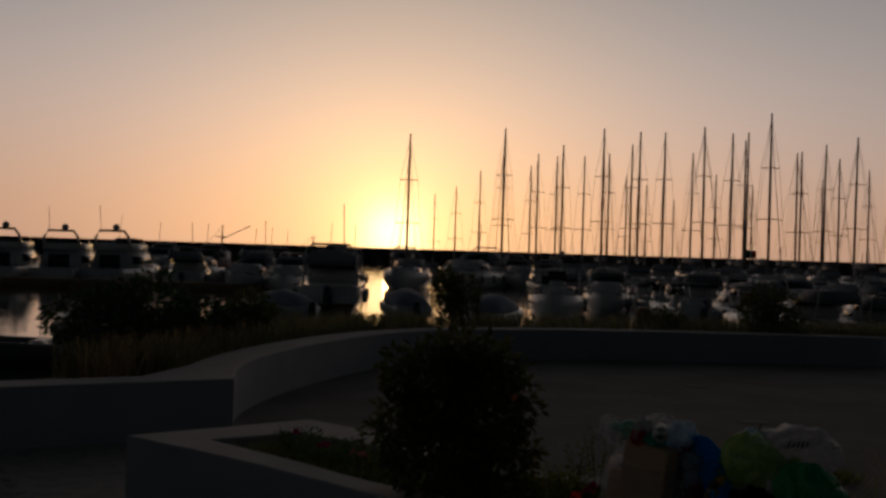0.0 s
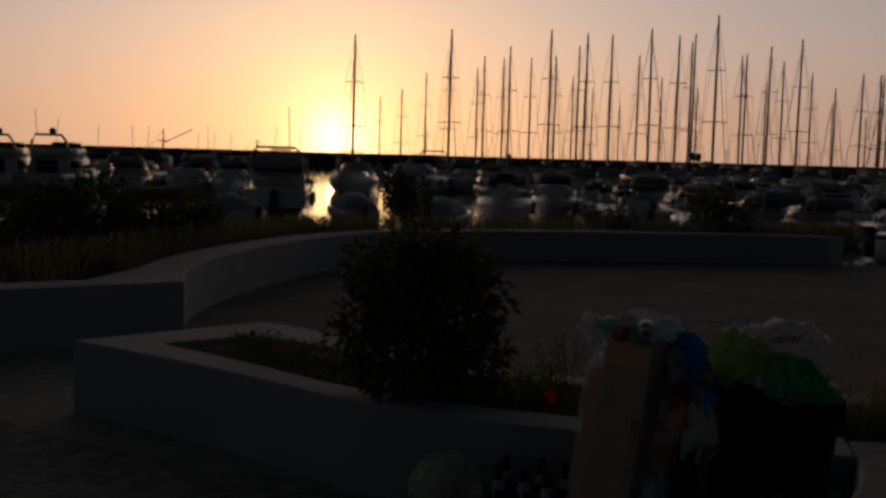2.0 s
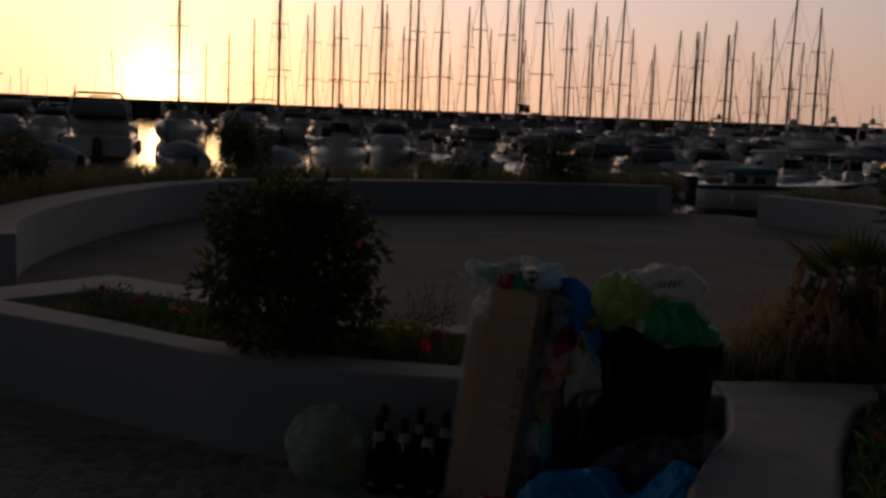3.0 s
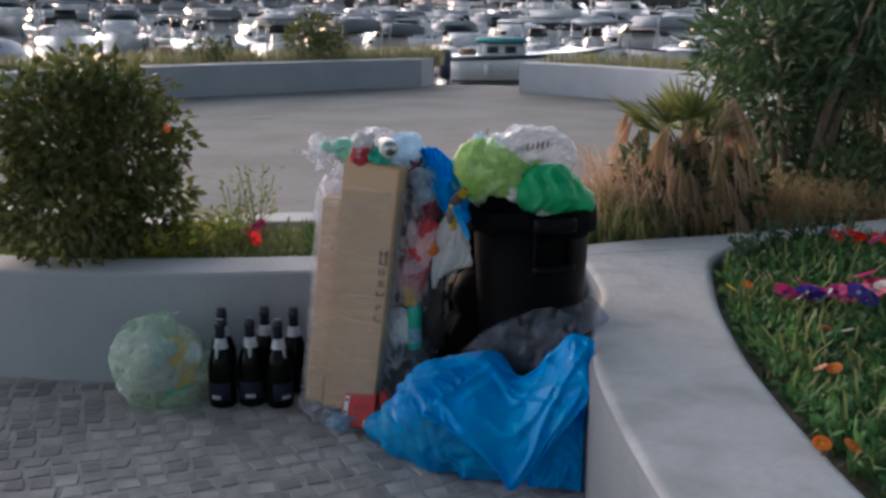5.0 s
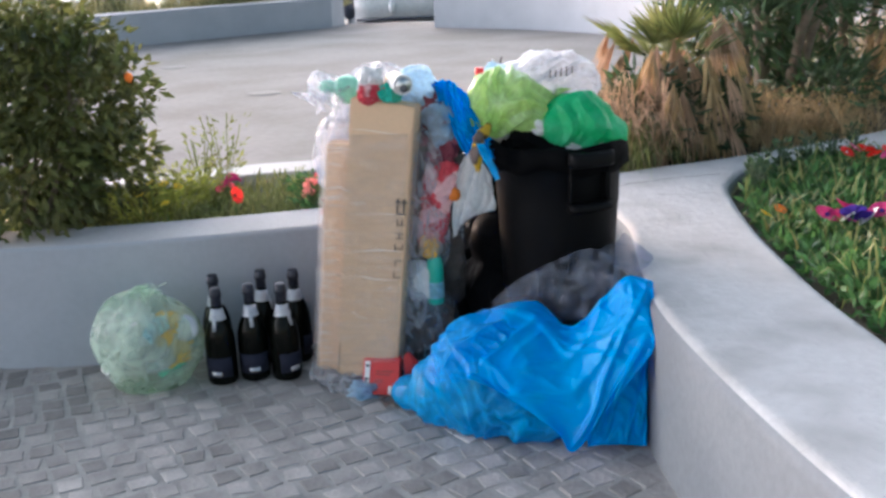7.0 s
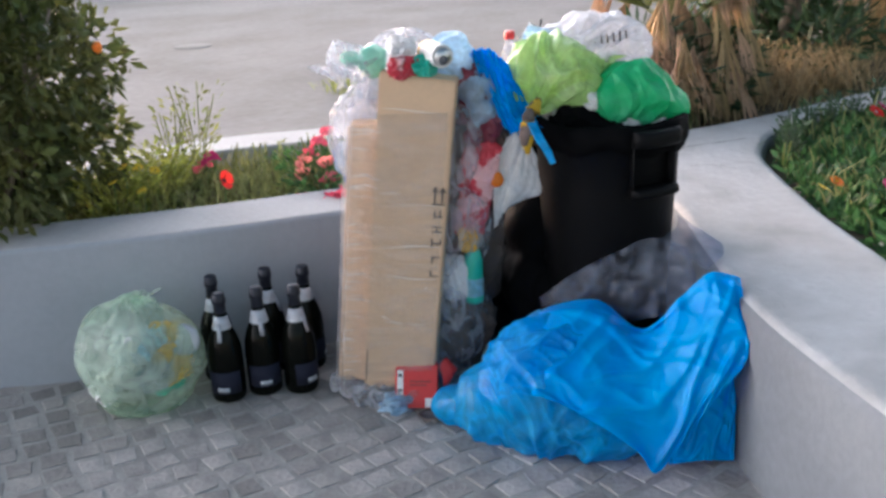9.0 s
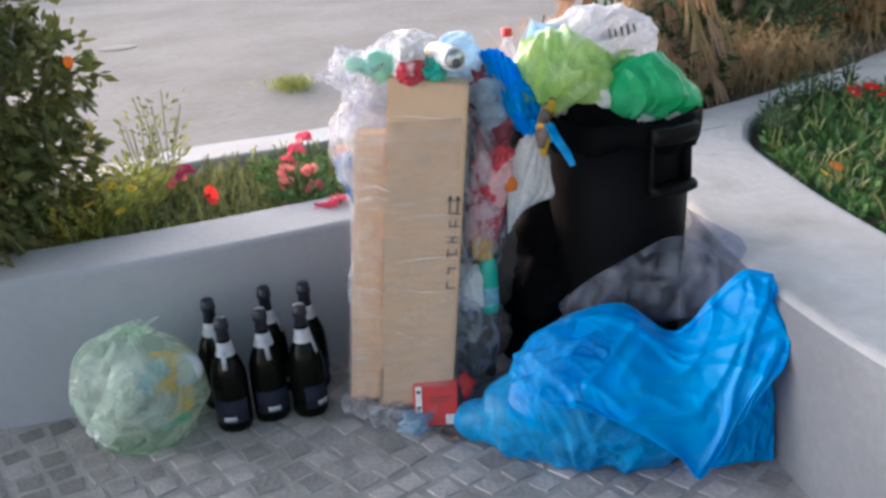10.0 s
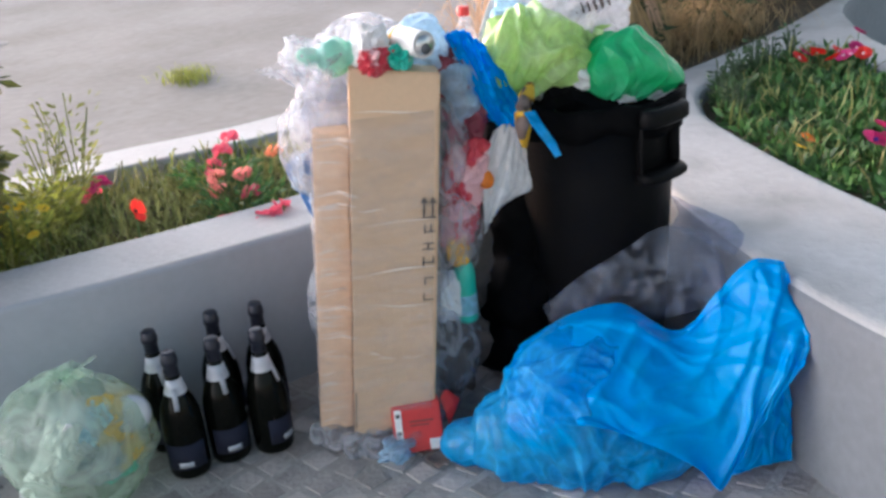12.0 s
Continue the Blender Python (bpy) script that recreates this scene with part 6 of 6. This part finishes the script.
for x, y, h, s, mat, n, sd, label in ((0.42, 4.78, 0.20, 0.15, "leaf_yellow", 700, 1, "bushy yellow-green weed with yellow flowers"), (0.28, 4.70, 0.17, 0.13, "leaf_yellow", 550, 2, "bushy yellow-green weed with yellow flowers"), (0.55, 4.88, 0.20, 0.13, "grass_green", 420, 3, "feathery green weed in the planter"), (0.72, 5.05, 0.34, 0.1, "grass_green", 120, 4, "tall thin pale green weed"), (0.60, 4.98, 0.3, 0.07, "grass_green", 80, 5, "tall thin pale green weed"), (0.95, 4.62, 0.13, 0.13, "leaf_bed", 380, 6, "leafy green geranium plant in the planter"), (0.86, 4.42, 0.12, 0.12, "leaf_bed", 320, 7, "leafy green geranium plant in the planter"), (-0.78, 5.62, 0.16, 0.2, "leaf_bed", 500, 12, "leafy plant with dark red flowers"), (-0.5, 5.45, 0.14, 0.18, "leaf_bed", 400, 13, "leafy plant with dark red flowers"), (-1.0, 6.0, 0.15, 0.14, "leaf_bed", 350, 14, "leafy plant with dark red flowers"), (1.25, 4.5, 0.12, 0.15, "grass_green", 300, 15, "low green weed in the planter"), (-0.45, 5.2, 0.1, 0.15, "grass_green", 280, 16, "low green weed in the planter")):
    weed(x, y, h, s, mat, n, sd, label)
for x, y, z in ((0.25, 4.62, 0.50), (0.30, 4.66, 0.53), (0.22, 4.72, 0.48), (0.36, 4.70, 0.51), (0.33, 4.60, 0.46), (0.40, 4.66, 0.5)):
    flower("yellow_flower", (x, y, z), "petal_yellow", 0.016, 6, "small yellow daisy-like flower in the planter", stalk=0.12, turn=x * 900)
flower("poppy", (0.53, 4.43, 0.49), "petal_red", 0.029, 4, "bright red poppy nodding over the planter rim", "ink", 0.14, 70, 30, cup=0.55)
for k, (x, y, z, mat) in enumerate(((0.66, 4.83, 0.50, "petal_magenta"), (0.64, 4.86, 0.47, "petal_pink"), (0.87, 4.55, 0.50, "petal_rose"), (0.84, 4.51, 0.47, "petal_rose"), (0.92, 4.49, 0.50, "petal_rose"), (0.90, 4.44, 0.46, "petal_pink"), (1.02, 4.71, 0.51, "petal_pink"), (1.08, 4.74, 0.53, "petal_pink"), (0.97, 4.69, 0.48, "petal_pink"), (0.84, 4.24, 0.47, "petal_pink"), (0.80, 4.26, 0.45, "petal_pink"), (0.76, 4.38, 0.43, "petal_rose"), (1.12, 4.58, 0.5, "petal_salmon"), (-0.8, 5.7, 0.5, "petal_magenta"), (-0.62, 5.62, 0.47, "petal_rose"), (-1.02, 6.05, 0.5, "petal_magenta"), (-0.55, 5.5, 0.48, "petal_rose"))):
    for dx, dy, dz in ((0, 0, 0), (0.024, -0.012, -0.006), (-0.02, -0.02, -0.01), (0.004, -0.03, 0.008)):
        flower("geranium", (x + dx, y + dy, z + dz - 0.035), mat, 0.017, 5, "pink geranium floret in the planter", mat, 0.12, 50, k * 47.0 + dx * 4000, cup=0.4)

# fan palm with dead fronds, dry grass and oleander behind the rim
PX, PY = 2.68, 4.5


def fan(parent, at, aim, size, mat, seed, droop=0.0, name="frond", wide=1.0, arc=2.3, n=15):
    rg = random.Random(seed)
    a = Vector(aim).normalized()
    side = a.cross(Vector((0, 0, 1))).normalized()
    up = side.cross(a)
    verts, faces = [], []
    c = Vector(at)
    for k in range(n):
        f = (k / (n - 1) - 0.5) * arc
        d = (a * math.cos(f) + side * math.sin(f) + up * rg.uniform(-0.1, 0.15)).normalized()
        w = side.cross(d).cross(d)
        w = d.cross(up).normalized() * 0.013
        ln = size * rg.uniform(0.8, 1.05) * (1 - 0.15 * abs(f))
        tip = c + d * ln + Vector((0, 0, -droop * ln))
        mid = c + d * ln * 0.55 + Vector((0, 0, -droop * ln * 0.2))
        b = len(verts)
        w = w * wide
        verts += [c - w * 0.3, c + w * 0.3, mid + w, mid - w, mid + up * 0.01, tip]
        faces += [(b, b + 1, b + 2, b + 4), (b, b + 4, b + 3), (b + 2, b + 5, b + 4), (b + 4, b + 5, b + 3)]
    return part(name, raw(name, verts, faces), M[mat], parent)


t = thing("fan_palm", "low fan palm with green top and hanging dead fronds", "palm")
part("trunk", tube([(PX, PY, 0.32), (PX + 0.02, PY, 0.55), (PX, PY, 0.75)], [0.09, 0.08, 0.05], 9), M["bark"], t)
rnd = random.Random(77)
for k in range(13):
    a = k * 2.4
    el = rnd.uniform(0.3, 1.2)
    d = Vector((math.cos(a) * math.cos(el), math.sin(a) * math.cos(el), math.sin(el)))
    b = Vector((PX, PY, 0.72)) + d * rnd.uniform(0.12, 0.2)
    f = fan(t, b, d, rnd.uniform(0.2, 0.29), rnd.choice(("grass_green", "frond", "frond")), k, wide=0.7)
    part("petiole", tube([(PX, PY, 0.68), b], 0.005, 5), M["grass_green"], f)
p, a = crown_points([(PX, PY - 0.02, 0.5, 0.3, 0.2), (PX - 0.15, PY, 0.55, 0.2, 0.2), (PX + 0.2, PY, 0.5, 0.22, 0.2)], 2600, 88, 0.4)
p[:, 1] = np.maximum(p[:, 1], 4.12)
part("underleaf", leaves("underleaf", p, a, 0.08, 0.02, 89), M["leaf_dark"], t, "dark green inner leaves")
for k in range(74):
    a = rnd.choice((-2.6, -2.2, -1.75, -1.4, -0.9, -0.3, 0.8, 2.2)) + rnd.uniform(-0.12, 0.12)
    b = Vector((PX, PY, rnd.uniform(0.46, 0.9))) + Vector((math.cos(a), math.sin(a), 0)) * rnd.uniform(0.04, 0.32)
    fan(t, b, (math.cos(a) * 0.35, math.sin(a) * 0.35, -1), rnd.uniform(0.16, 0.3), rnd.choice(("plume", "plume", "grass_dry")), 100 + k, 0.12, "dead_frond", 0.42, 0.62, 11)
for k in range(5):
    b = Vector((PX + 0.1 + rnd.uniform(-0.05, 0.05), PY - 0.16, 0.98 + rnd.uniform(-0.06, 0.06)))
    fan(t, b, (rnd.uniform(-0.3, 0.3), -0.3, -1), 0.24, "plume", 300 + k, 0.1, "dead_frond", 0.5, 1.3, 11)


def grass_clump(x, y, r, n, h, mat, seed, label, lean=0.8, width=0.006):
    rg = random.Random(seed)
    pts = [(x + rg.gauss(0, r * 0.5), y + rg.gauss(0, r * 0.5), 0.32) for _ in range(n)]
    pts = [q for q in pts if q[1] > 4.12 or q[0] > 7]
    g = part("grass_clump", blades("grass_clump", pts, h, lean, width, seed, 0.7), M[mat])
    return tagged(g, label, "grass", "grass clumps", "stuff")


grass_clump(2.33, 4.5, 0.2, 520, 0.36, "plume", 1, "tall dry reddish-tan grass beside a palm", 0.9)
grass_clump(2.2, 4.35, 0.2, 500, 0.22, "grass_green", 2, "short green-yellow grass at the rim")
grass_clump(3.1, 4.42, 0.22, 260, 0.26, "grass_dry", 3, "tall dry straw-coloured grass", 1.0)
grass_clump(4.75, 4.5, 0.32, 1000, 0.40, "grass_dry", 4, "tall dry golden grass at the rim", 0.9)
grass_clump(3.5, 4.35, 0.4, 700, 0.2, "grass_dry", 5, "matted dry grass under an oleander", 1.2)
grass_clump(5.5, 4.9, 0.5, 1000, 0.45, "grass_dry", 6, "tall dry golden grass at the rim", 0.9)
grass_clump(1.9, 4.5, 0.25, 500, 0.16, "grass_green", 7, "short green grass behind the bin")


def oleander(x, y, seed, height=1.62, reach=0.75, n=6800):
    rg = random.Random(seed)
    t = thing("oleander", "dark green oleander bush with several grey stems", "shrub", "oleanders")
    clumps = []
    for k in range(9):
        a = k * 2.4 + seed
        rr = reach * rg.uniform(0.25, 0.95)
        ex, ey, ez = x + rr * math.cos(a), y + rr * math.sin(a), height * rg.uniform(0.68, 0.9)
        if ey < 4.25:
            ey = 4.25 + rg.uniform(0, 0.15)
        bx, by = x + 0.12 * math.cos(a), y + 0.1 * math.sin(a)
        part("stem", tube([(bx, by, 0.31), (bx + (ex - bx) * 0.3, by + (ey - by) * 0.3, 0.31 + (ez - 0.31) * 0.45), (ex, ey, ez)], [0.034, 0.024, 0.009], 7), M["bark"], t)
        clumps.append((ex, ey, ez, rg.uniform(0.22, 0.34), rg.uniform(0.2, 0.32)))
        clumps.append((bx + (ex - bx) * 0.8, max(4.3, by + (ey - by) * 0.8), 0.36 + rg.uniform(0.0, 0.25), 0.2, 0.16))
        clumps.append((bx + (ex - bx) * 0.6, by + (ey - by) * 0.6, 0.3 + (ez - 0.3) * rg.uniform(0.55, 0.8), 0.2, 0.2))
    p, a = crown_points(clumps, n, seed, 0.3)
    part("crown", leaves("crown", p, a + np.array([[0, 0, 0.3]]), 0.12, 0.022, seed + 1, 0.15), M["leaf_dark"], t)
    return t


oleander(3.75, 4.85, 5, 1.66, 0.66)
oleander(4.7, 5.1, 9, 1.75, 0.8)

# flower bed with ground cover
rg = np.random.RandomState(12)
pts = np.array(scatter([(1.24, 2.1), (1.46, 2.56), (1.64, 2.87), (1.84, 3.18), (2.13, 3.55), (2.28, 3.66), (2.46, 3.75), (2.75, 3.79), (3.02, 3.74), (3.12, 3.64), (3.08, 3.54), (2.78, 3.28), (2.64, 2.95), (2.5, 2.4), (2.42, 1.7), (1.1, 1.7)], 12000, 41, 0.36))
hump = np.array([0.05 + 0.05 * noise.noise(Vector((x * 3.5, y * 3.5, 0))) for x, y, _ in pts])
pts[:, 2] += rg.uniform(0, 1, len(pts)) * np.clip(hump, 0.02, 0.12)
g = part("ground_cover", leaves("ground_cover", pts, rg.normal(size=pts.shape) * 0.8 + np.array([[0, 0, 0.8]]), 0.046, 0.019, 42), M["leaf_bed"])
tagged(g, "dense green leafy ground cover in the flower bed", "ground cover", kind="stuff")
sub = pts[rg.choice(len(pts), 1100)]
g = part("bed_tufts", blades("bed_tufts", sub - np.array([[0, 0, 0.02]]), 0.09, 0.8, 0.007, 43), M["grass_green"])
tagged(g, "pale grassy tufts among the ground cover", "grass", kind="stuff")
for k, (x, y, mat, eye, label) in enumerate(((1.94, 3.03, "petal_magenta", "petal_violet", "magenta petunia in the flower bed"), (2.03, 3.03, "petal_magenta", "petal_violet", "magenta petunia in the flower bed"), (1.96, 2.95, "petal_violet", "petal_white", "violet and white petunia in the flower bed"), (1.99, 2.98, "petal_white", "petal_violet", "white-edged petunia in the flower bed"), (2.07, 2.93, "petal_magenta", "petal_violet", "magenta petunia in the flower bed"), (2.10, 2.87, "petal_violet", "petal_white", "violet and white petunia in the flower bed"), (2.2, 2.98, "petal_magenta", "petal_white", "magenta and white petunia in the flower bed"), (2.26, 2.9, "petal_white", "petal_magenta", "white petunia in the flower bed"), (2.3, 3.02, "petal_magenta", "petal_violet", "magenta petunia in the flower bed"), (2.16, 2.92, "petal_pink", "petal_white", "pink petunia in the flower bed"))):
    bloom = flower("petunia", (x, y, 0.46 + 0.01 * (k % 3)), mat, 0.037, 5, label, eye, 0.1, 25 + 7 * (k % 4), k * 70.0, cup=0.3)
    copy_thing(bloom, pose(x + 0.045, y - 0.035 + 0.02 * (k % 3), 0.452, 0, 0, 35 + 61.0 * k))
for k, (x, y, mat, label) in enumerate(((1.95, 3.22, "petal_orange", "orange gazania in the flower bed"), (1.87, 3.21, "petal_yellow", "yellow gazania in the flower bed"), (1.82, 2.73, "petal_salmon", "salmon gazania in the flower bed"), (1.86, 2.68, "petal_white", "cream gazania in the flower bed"), (1.54, 2.47, "petal_salmon", "salmon gazania in the flower bed"), (1.57, 2.45, "petal_orange", "orange gazania in the flower bed"), (1.17, 2.1, "petal_orange", "orange gazania in the flower bed"), (1.22, 2.06, "petal_orange", "orange gazania in the flower bed"))):
    flower("gazania", (x, y, 0.44), mat, 0.02, 9, label, "petal_yellow", 0.09, 30, k * 55.0, cup=0.22)
for k, (x, y, mat) in enumerate(((2.66, 3.55, "petal_red"), (2.71, 3.55, "petal_magenta"), (2.70, 3.50, "petal_red"), (2.75, 3.52, "petal_red"), (2.67, 3.43, "petal_red"), (2.70, 3.38, "petal_magenta"), (2.74, 3.42, "petal_magenta"), (2.76, 3.36, "petal_red"), (2.80, 3.40, "petal_magenta"), (2.79, 3.46, "petal_red"), (3.10, 3.50, "petal_magenta"))):
    flower("dianthus", (x + 0.08, y + 0.03, 0.465 + 0.008 * (k % 3)), mat, 0.028, 6, "red dianthus head with white edge in the flower bed", "petal_white", 0.13, 35, k * 41.0, cup=0.3)

for k, (x, y) in enumerate(((2.36, 3.70), (2.45, 3.735), (2.52, 3.71), (2.56, 3.74), (2.64, 3.70), (2.70, 3.73), (2.78, 3.71), (2.86, 3.74), (2.94, 3.70), (2.30, 3.63), (2.24, 3.60), (2.18, 3.53))):
    sprig = weed(x, y, 0.11 + 0.03 * (k % 3), 0.025, "leaf_dark", 60, 60 + k, "dark green upright sprig at the edge of the flower bed")
    tagged(sprig, category="plant", group="sprigs in the flower bed")
    sprig.location.z = 0.36

# growth behind the plaza wall
rg = random.Random(91)
outer = RING_OUT[::-1]
strip = []
for _ in range(9000):
    k = rg.randrange(len(outer) - 1)
    f = rg.random()
    x = outer[k][0] + (outer[k + 1][0] - outer[k][0]) * f
    y = outer[k][1] + (outer[k + 1][1] - outer[k][1]) * f
    nx, ny = x - 3.4, y - 11.5
    m = math.hypot(nx, ny)
    s = rg.uniform(0.05, 1.2)
    strip.append((x + nx / m * s, y + ny / m * s, 0.29))
g = part("verge_grass", blades("verge_grass", strip, 0.33, 0.6, 0.012, 92, 0.5), M["grass_verge"])
tagged(g, "dry yellow verge grass behind the plaza wall", "grass", kind="stuff")
strip2 = [(x, y, 0.29) for x, y, _ in scatter([(-2.9, 9.2), (-2.7, 12.5), (-3.4, 13.6), (-3.7, 10.5), (-3.45, 8.9), (-3.1, 8.5)], 2200, 95, 0)]
g = part("verge_grass", blades("verge_grass", strip2, 0.38, 0.6, 0.012, 96, 0.5), M["grass_dry"])
tagged(g, "tall dry grass behind the low wall", "grass", kind="stuff")
strip3 = []
er = offset_line(RIGHT_RING_IN, 0.5)
for _ in range(3000):
    k = rg.randrange(len(er) - 1); f = rg.random(); s = rg.uniform(0, 1.2)
    strip3.append((er[k][0] + (er[k + 1][0] - er[k][0]) * f + s * 0.8, er[k][1] + (er[k + 1][1] - er[k][1]) * f, 0.29))
g = part("verge_grass", blades("verge_grass", strip3, 0.3, 0.6, 0.012, 97, 0.5), M["grass_verge"])
tagged(g, "dry verge grass behind the plaza wall", "grass", kind="stuff")


def bush(x, y, z, r, h, seed, mat, label, n=1800, size=0.09):
    t = thing("bush", label, "bush", "bushes behind the wall")
    rg = random.Random(seed)
    clumps = [(x + rg.uniform(-0.5, 0.5) * r, y + rg.uniform(-0.5, 0.5) * r, z + h * rg.uniform(0.35, 0.8), r * rg.uniform(0.4, 0.65), h * rg.uniform(0.2, 0.35)) for _ in range(7)]
    p, a = crown_points(clumps, n, seed)
    part("crown", leaves("crown", p, a, size, size * 0.42, seed), M[mat], t)
    for k in range(4):
        c = clumps[k]
        part("stem", tube([(x + 0.08 * math.cos(k * 1.6), y + 0.08 * math.sin(k * 1.6), z), ((x + c[0]) / 2, (y + c[1]) / 2, z + h * 0.3), c[:3]], [0.05, 0.035, 0.012], 6), M["bark"], t)
    return t


bush(-0.1, 17.3, 0.28, 0.45, 1.25, 21, "leaf_shrub", "round dark bush behind the plaza wall")
bush(5.4, 18.1, 0.28, 0.5, 1.0, 22, "leaf_shrub", "dark bush with forked trunk behind the plaza wall")
bush(-3.7, 10.6, 0.28, 0.8, 1.0, 23, "leaf_dark", "dark leafy bush by the quay", 2600)
bush(-3.3, 11.8, 0.28, 0.6, 0.8, 24, "leaf_dark", "dark leafy bush by the quay", 2200)
bush(-2.9, 13.6, 0.28, 0.6, 0.75, 25, "leaf_shrub", "dark leafy bush by the quay")
bush(3.6, 18.2, 0.28, 0.4, 0.5, 26, "leaf_shrub", "low dark bush behind the plaza wall", 900)
bush(10.0, 12.2, 0.28, 0.6, 0.9, 27, "leaf_dark", "dark bush behind the plaza wall")

# tufts and small litter on the plaza and the setts
grp = [(2.88 + rnd.gauss(0, 0.07), 7.5 + rnd.gauss(0, 0.09), 0.0) for _ in range(260)]
g = part("grass_tuft", blades("grass_tuft", grp, 0.07, 1.0, 0.006, 60), M["leaf_yellow"])
tagged(g, "small yellow-green grass tuft growing in the plaza floor", "grass", kind="stuff")


def cover_plate(x, y, r):
    ob = single("drain_cover", lathe([(0, 0.0045), (r * 0.85, 0.0045), (r * 0.9, 0.002), (r * 0.97, 0.002), (r, 0.005), (r * 1.02, 0.0)], 24), "quay", "flat round grey drain cover in the plaza", "drain cover", "drain covers")
    ob.location = (x, y, 0.001)


cover_plate(3.0, 10.3, 0.16)
cover_plate(3.08, 13.3, 0.16)
def crack(points, width, seed):
    """A thin wandering joint in the rim of the flower bed."""
    rg = random.Random(seed)
    line = resample(smooth_line(points, 6), 24)
    line = [(x + rg.uniform(-0.006, 0.006), y + rg.uniform(-0.006, 0.006)) for x, y in line]
    half = [width * rg.uniform(0.3, 1.0) for _ in line]
    verts = [(x, y + w, FLOWER_WALL + 0.0015) for (x, y), w in zip(line, half)] + [(x, y - w, FLOWER_WALL + 0.0015) for (x, y), w in zip(line, half)]
    n = len(line)
    ob = part("crack", raw("crack", verts, [(i, i + 1, n + i + 1, n + i) for i in range(n - 1)]), M["rock"])
    structure(ob, "thin dark crack across the worn concrete rim", "crack")


crack([(1.70, 3.93), (1.9, 3.90), (2.1, 3.855), (2.28, 3.80)], 0.004, 3)
crack([(1.86, 3.70), (1.92, 3.66), (1.95, 3.58)], 0.003, 5)
t = thing("dry_leaf", "curled dry brown leaf on the cobbles", "leaf")
part("blade", patch([[(0.60, 3.50, 0.006), (0.63, 3.49, 0.016), (0.66, 3.48, 0.008)], [(0.60, 3.53, 0.018), (0.63, 3.52, 0.006), (0.66, 3.50, 0.02)], [(0.61, 3.55, 0.008), (0.64, 3.54, 0.016), (0.67, 3.53, 0.006)]], 3, 0.004, 8, 8), M["sett_brown"], t)
thicken(t.children[0], 0.001)

# ---- setts: curved rows of small stone blocks ----
SETT = 0.079
CX, CY = 0.6, 8.9


def sett_mesh(seed):
    rg = random.Random(seed)
    h = SETT / 2 - 0.006
    q = [(sx * (h - rg.uniform(-0.001, 0.009)), sy * (h - rg.uniform(-0.001, 0.009))) for sx, sy in ((-1, -1), (1, -1), (1, 1), (-1, 1))]
    zt = [rg.uniform(-0.0006, 0.0006) for _ in range(4)]
    verts = [(x, y, -0.05) for x, y in q] + [(x, y, -0.002) for x, y in q] + [(x * 0.965, y * 0.965, -0.0008 + z) for (x, y), z in zip(q, zt)]
    faces = [(0, 1, 5, 4), (1, 2, 6, 5), (2, 3, 7, 6), (3, 0, 4, 7), (4, 5, 9, 8), (5, 6, 10, 9), (6, 7, 11, 10), (7, 4, 8, 11), (8, 9, 10), (8, 10, 11)]
    return verts, faces


kinds = [sett_mesh(s) for s in range(16)]
shared = []
for v, f in kinds:
    me = raw("sett", v, f); me.materials.append(M["sett"]); shared.append(me)
shared_brown = []
for v, f in kinds[:4]:
    me = raw("sett", v, f); me.materials.append(M["sett_brown"]); shared_brown.append(me)
paving = structure(new("cobble_paving"), "grey stone setts laid in curved rows", "pavement")
rg = random.Random(7)
spots = []
for row in range(0, 96):
    R = 4.35 + row * SETT
    n = int(2 * math.pi * R / SETT)
    for i in range(n):
        a = 2 * math.pi * (i + 0.5 * (row % 2)) / n + row * 0.013
        x, y = CX + R * math.cos(a), CY + R * math.sin(a)
        if y > 7.6 or x < -5.5 or x > 1.75 or y < 1.3:
            continue
        if inside(PLANTER, x, y) or inside(FLOWER_RIM, x, y) or inside(bed_line, x, y) or inside(RING_WALL, x, y) or inside(plaza_poly, x, y):
            continue
        if x > 1.0 and y < 2.7 or x > 0.9 and y < 2.2:
            continue
        spots.append((x, y, a))


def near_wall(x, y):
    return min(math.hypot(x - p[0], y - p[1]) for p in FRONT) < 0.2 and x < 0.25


close = sorted(spots, key=lambda s: (s[0] - 0.3) ** 2 + (s[1] - 3.3) ** 2)
v_all, f_all = [], []
for k, (x, y, a) in enumerate(close):
    turn = a + rg.uniform(-0.14, 0.14) + rg.choice((0, 1, 2, 3)) * math.pi / 2
    x, y = x + rg.uniform(-0.004, 0.004), y + rg.uniform(-0.004, 0.004)
    dz = rg.uniform(-0.0012, 0.0012)
    if k < 300:
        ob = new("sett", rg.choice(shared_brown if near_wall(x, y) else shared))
        ob.parent = paving
        ob.matrix_basis = Matrix.Translation((x, y, dz)) @ Matrix.Rotation(turn, 4, "Z")
    else:
        v, f = kinds[(k * 7) % 16]
        b = len(v_all)
        ca, sa = math.cos(turn), math.sin(turn)
        v_all += [(x + px * ca - py * sa, y + px * sa + py * ca, pz + dz) for px, py, pz in v]
        f_all += [tuple(i + b for i in q) for q in f]
part("far_setts", raw("far_setts", v_all, f_all), M["sett"], paving, "remaining grey setts", kind="stuff")
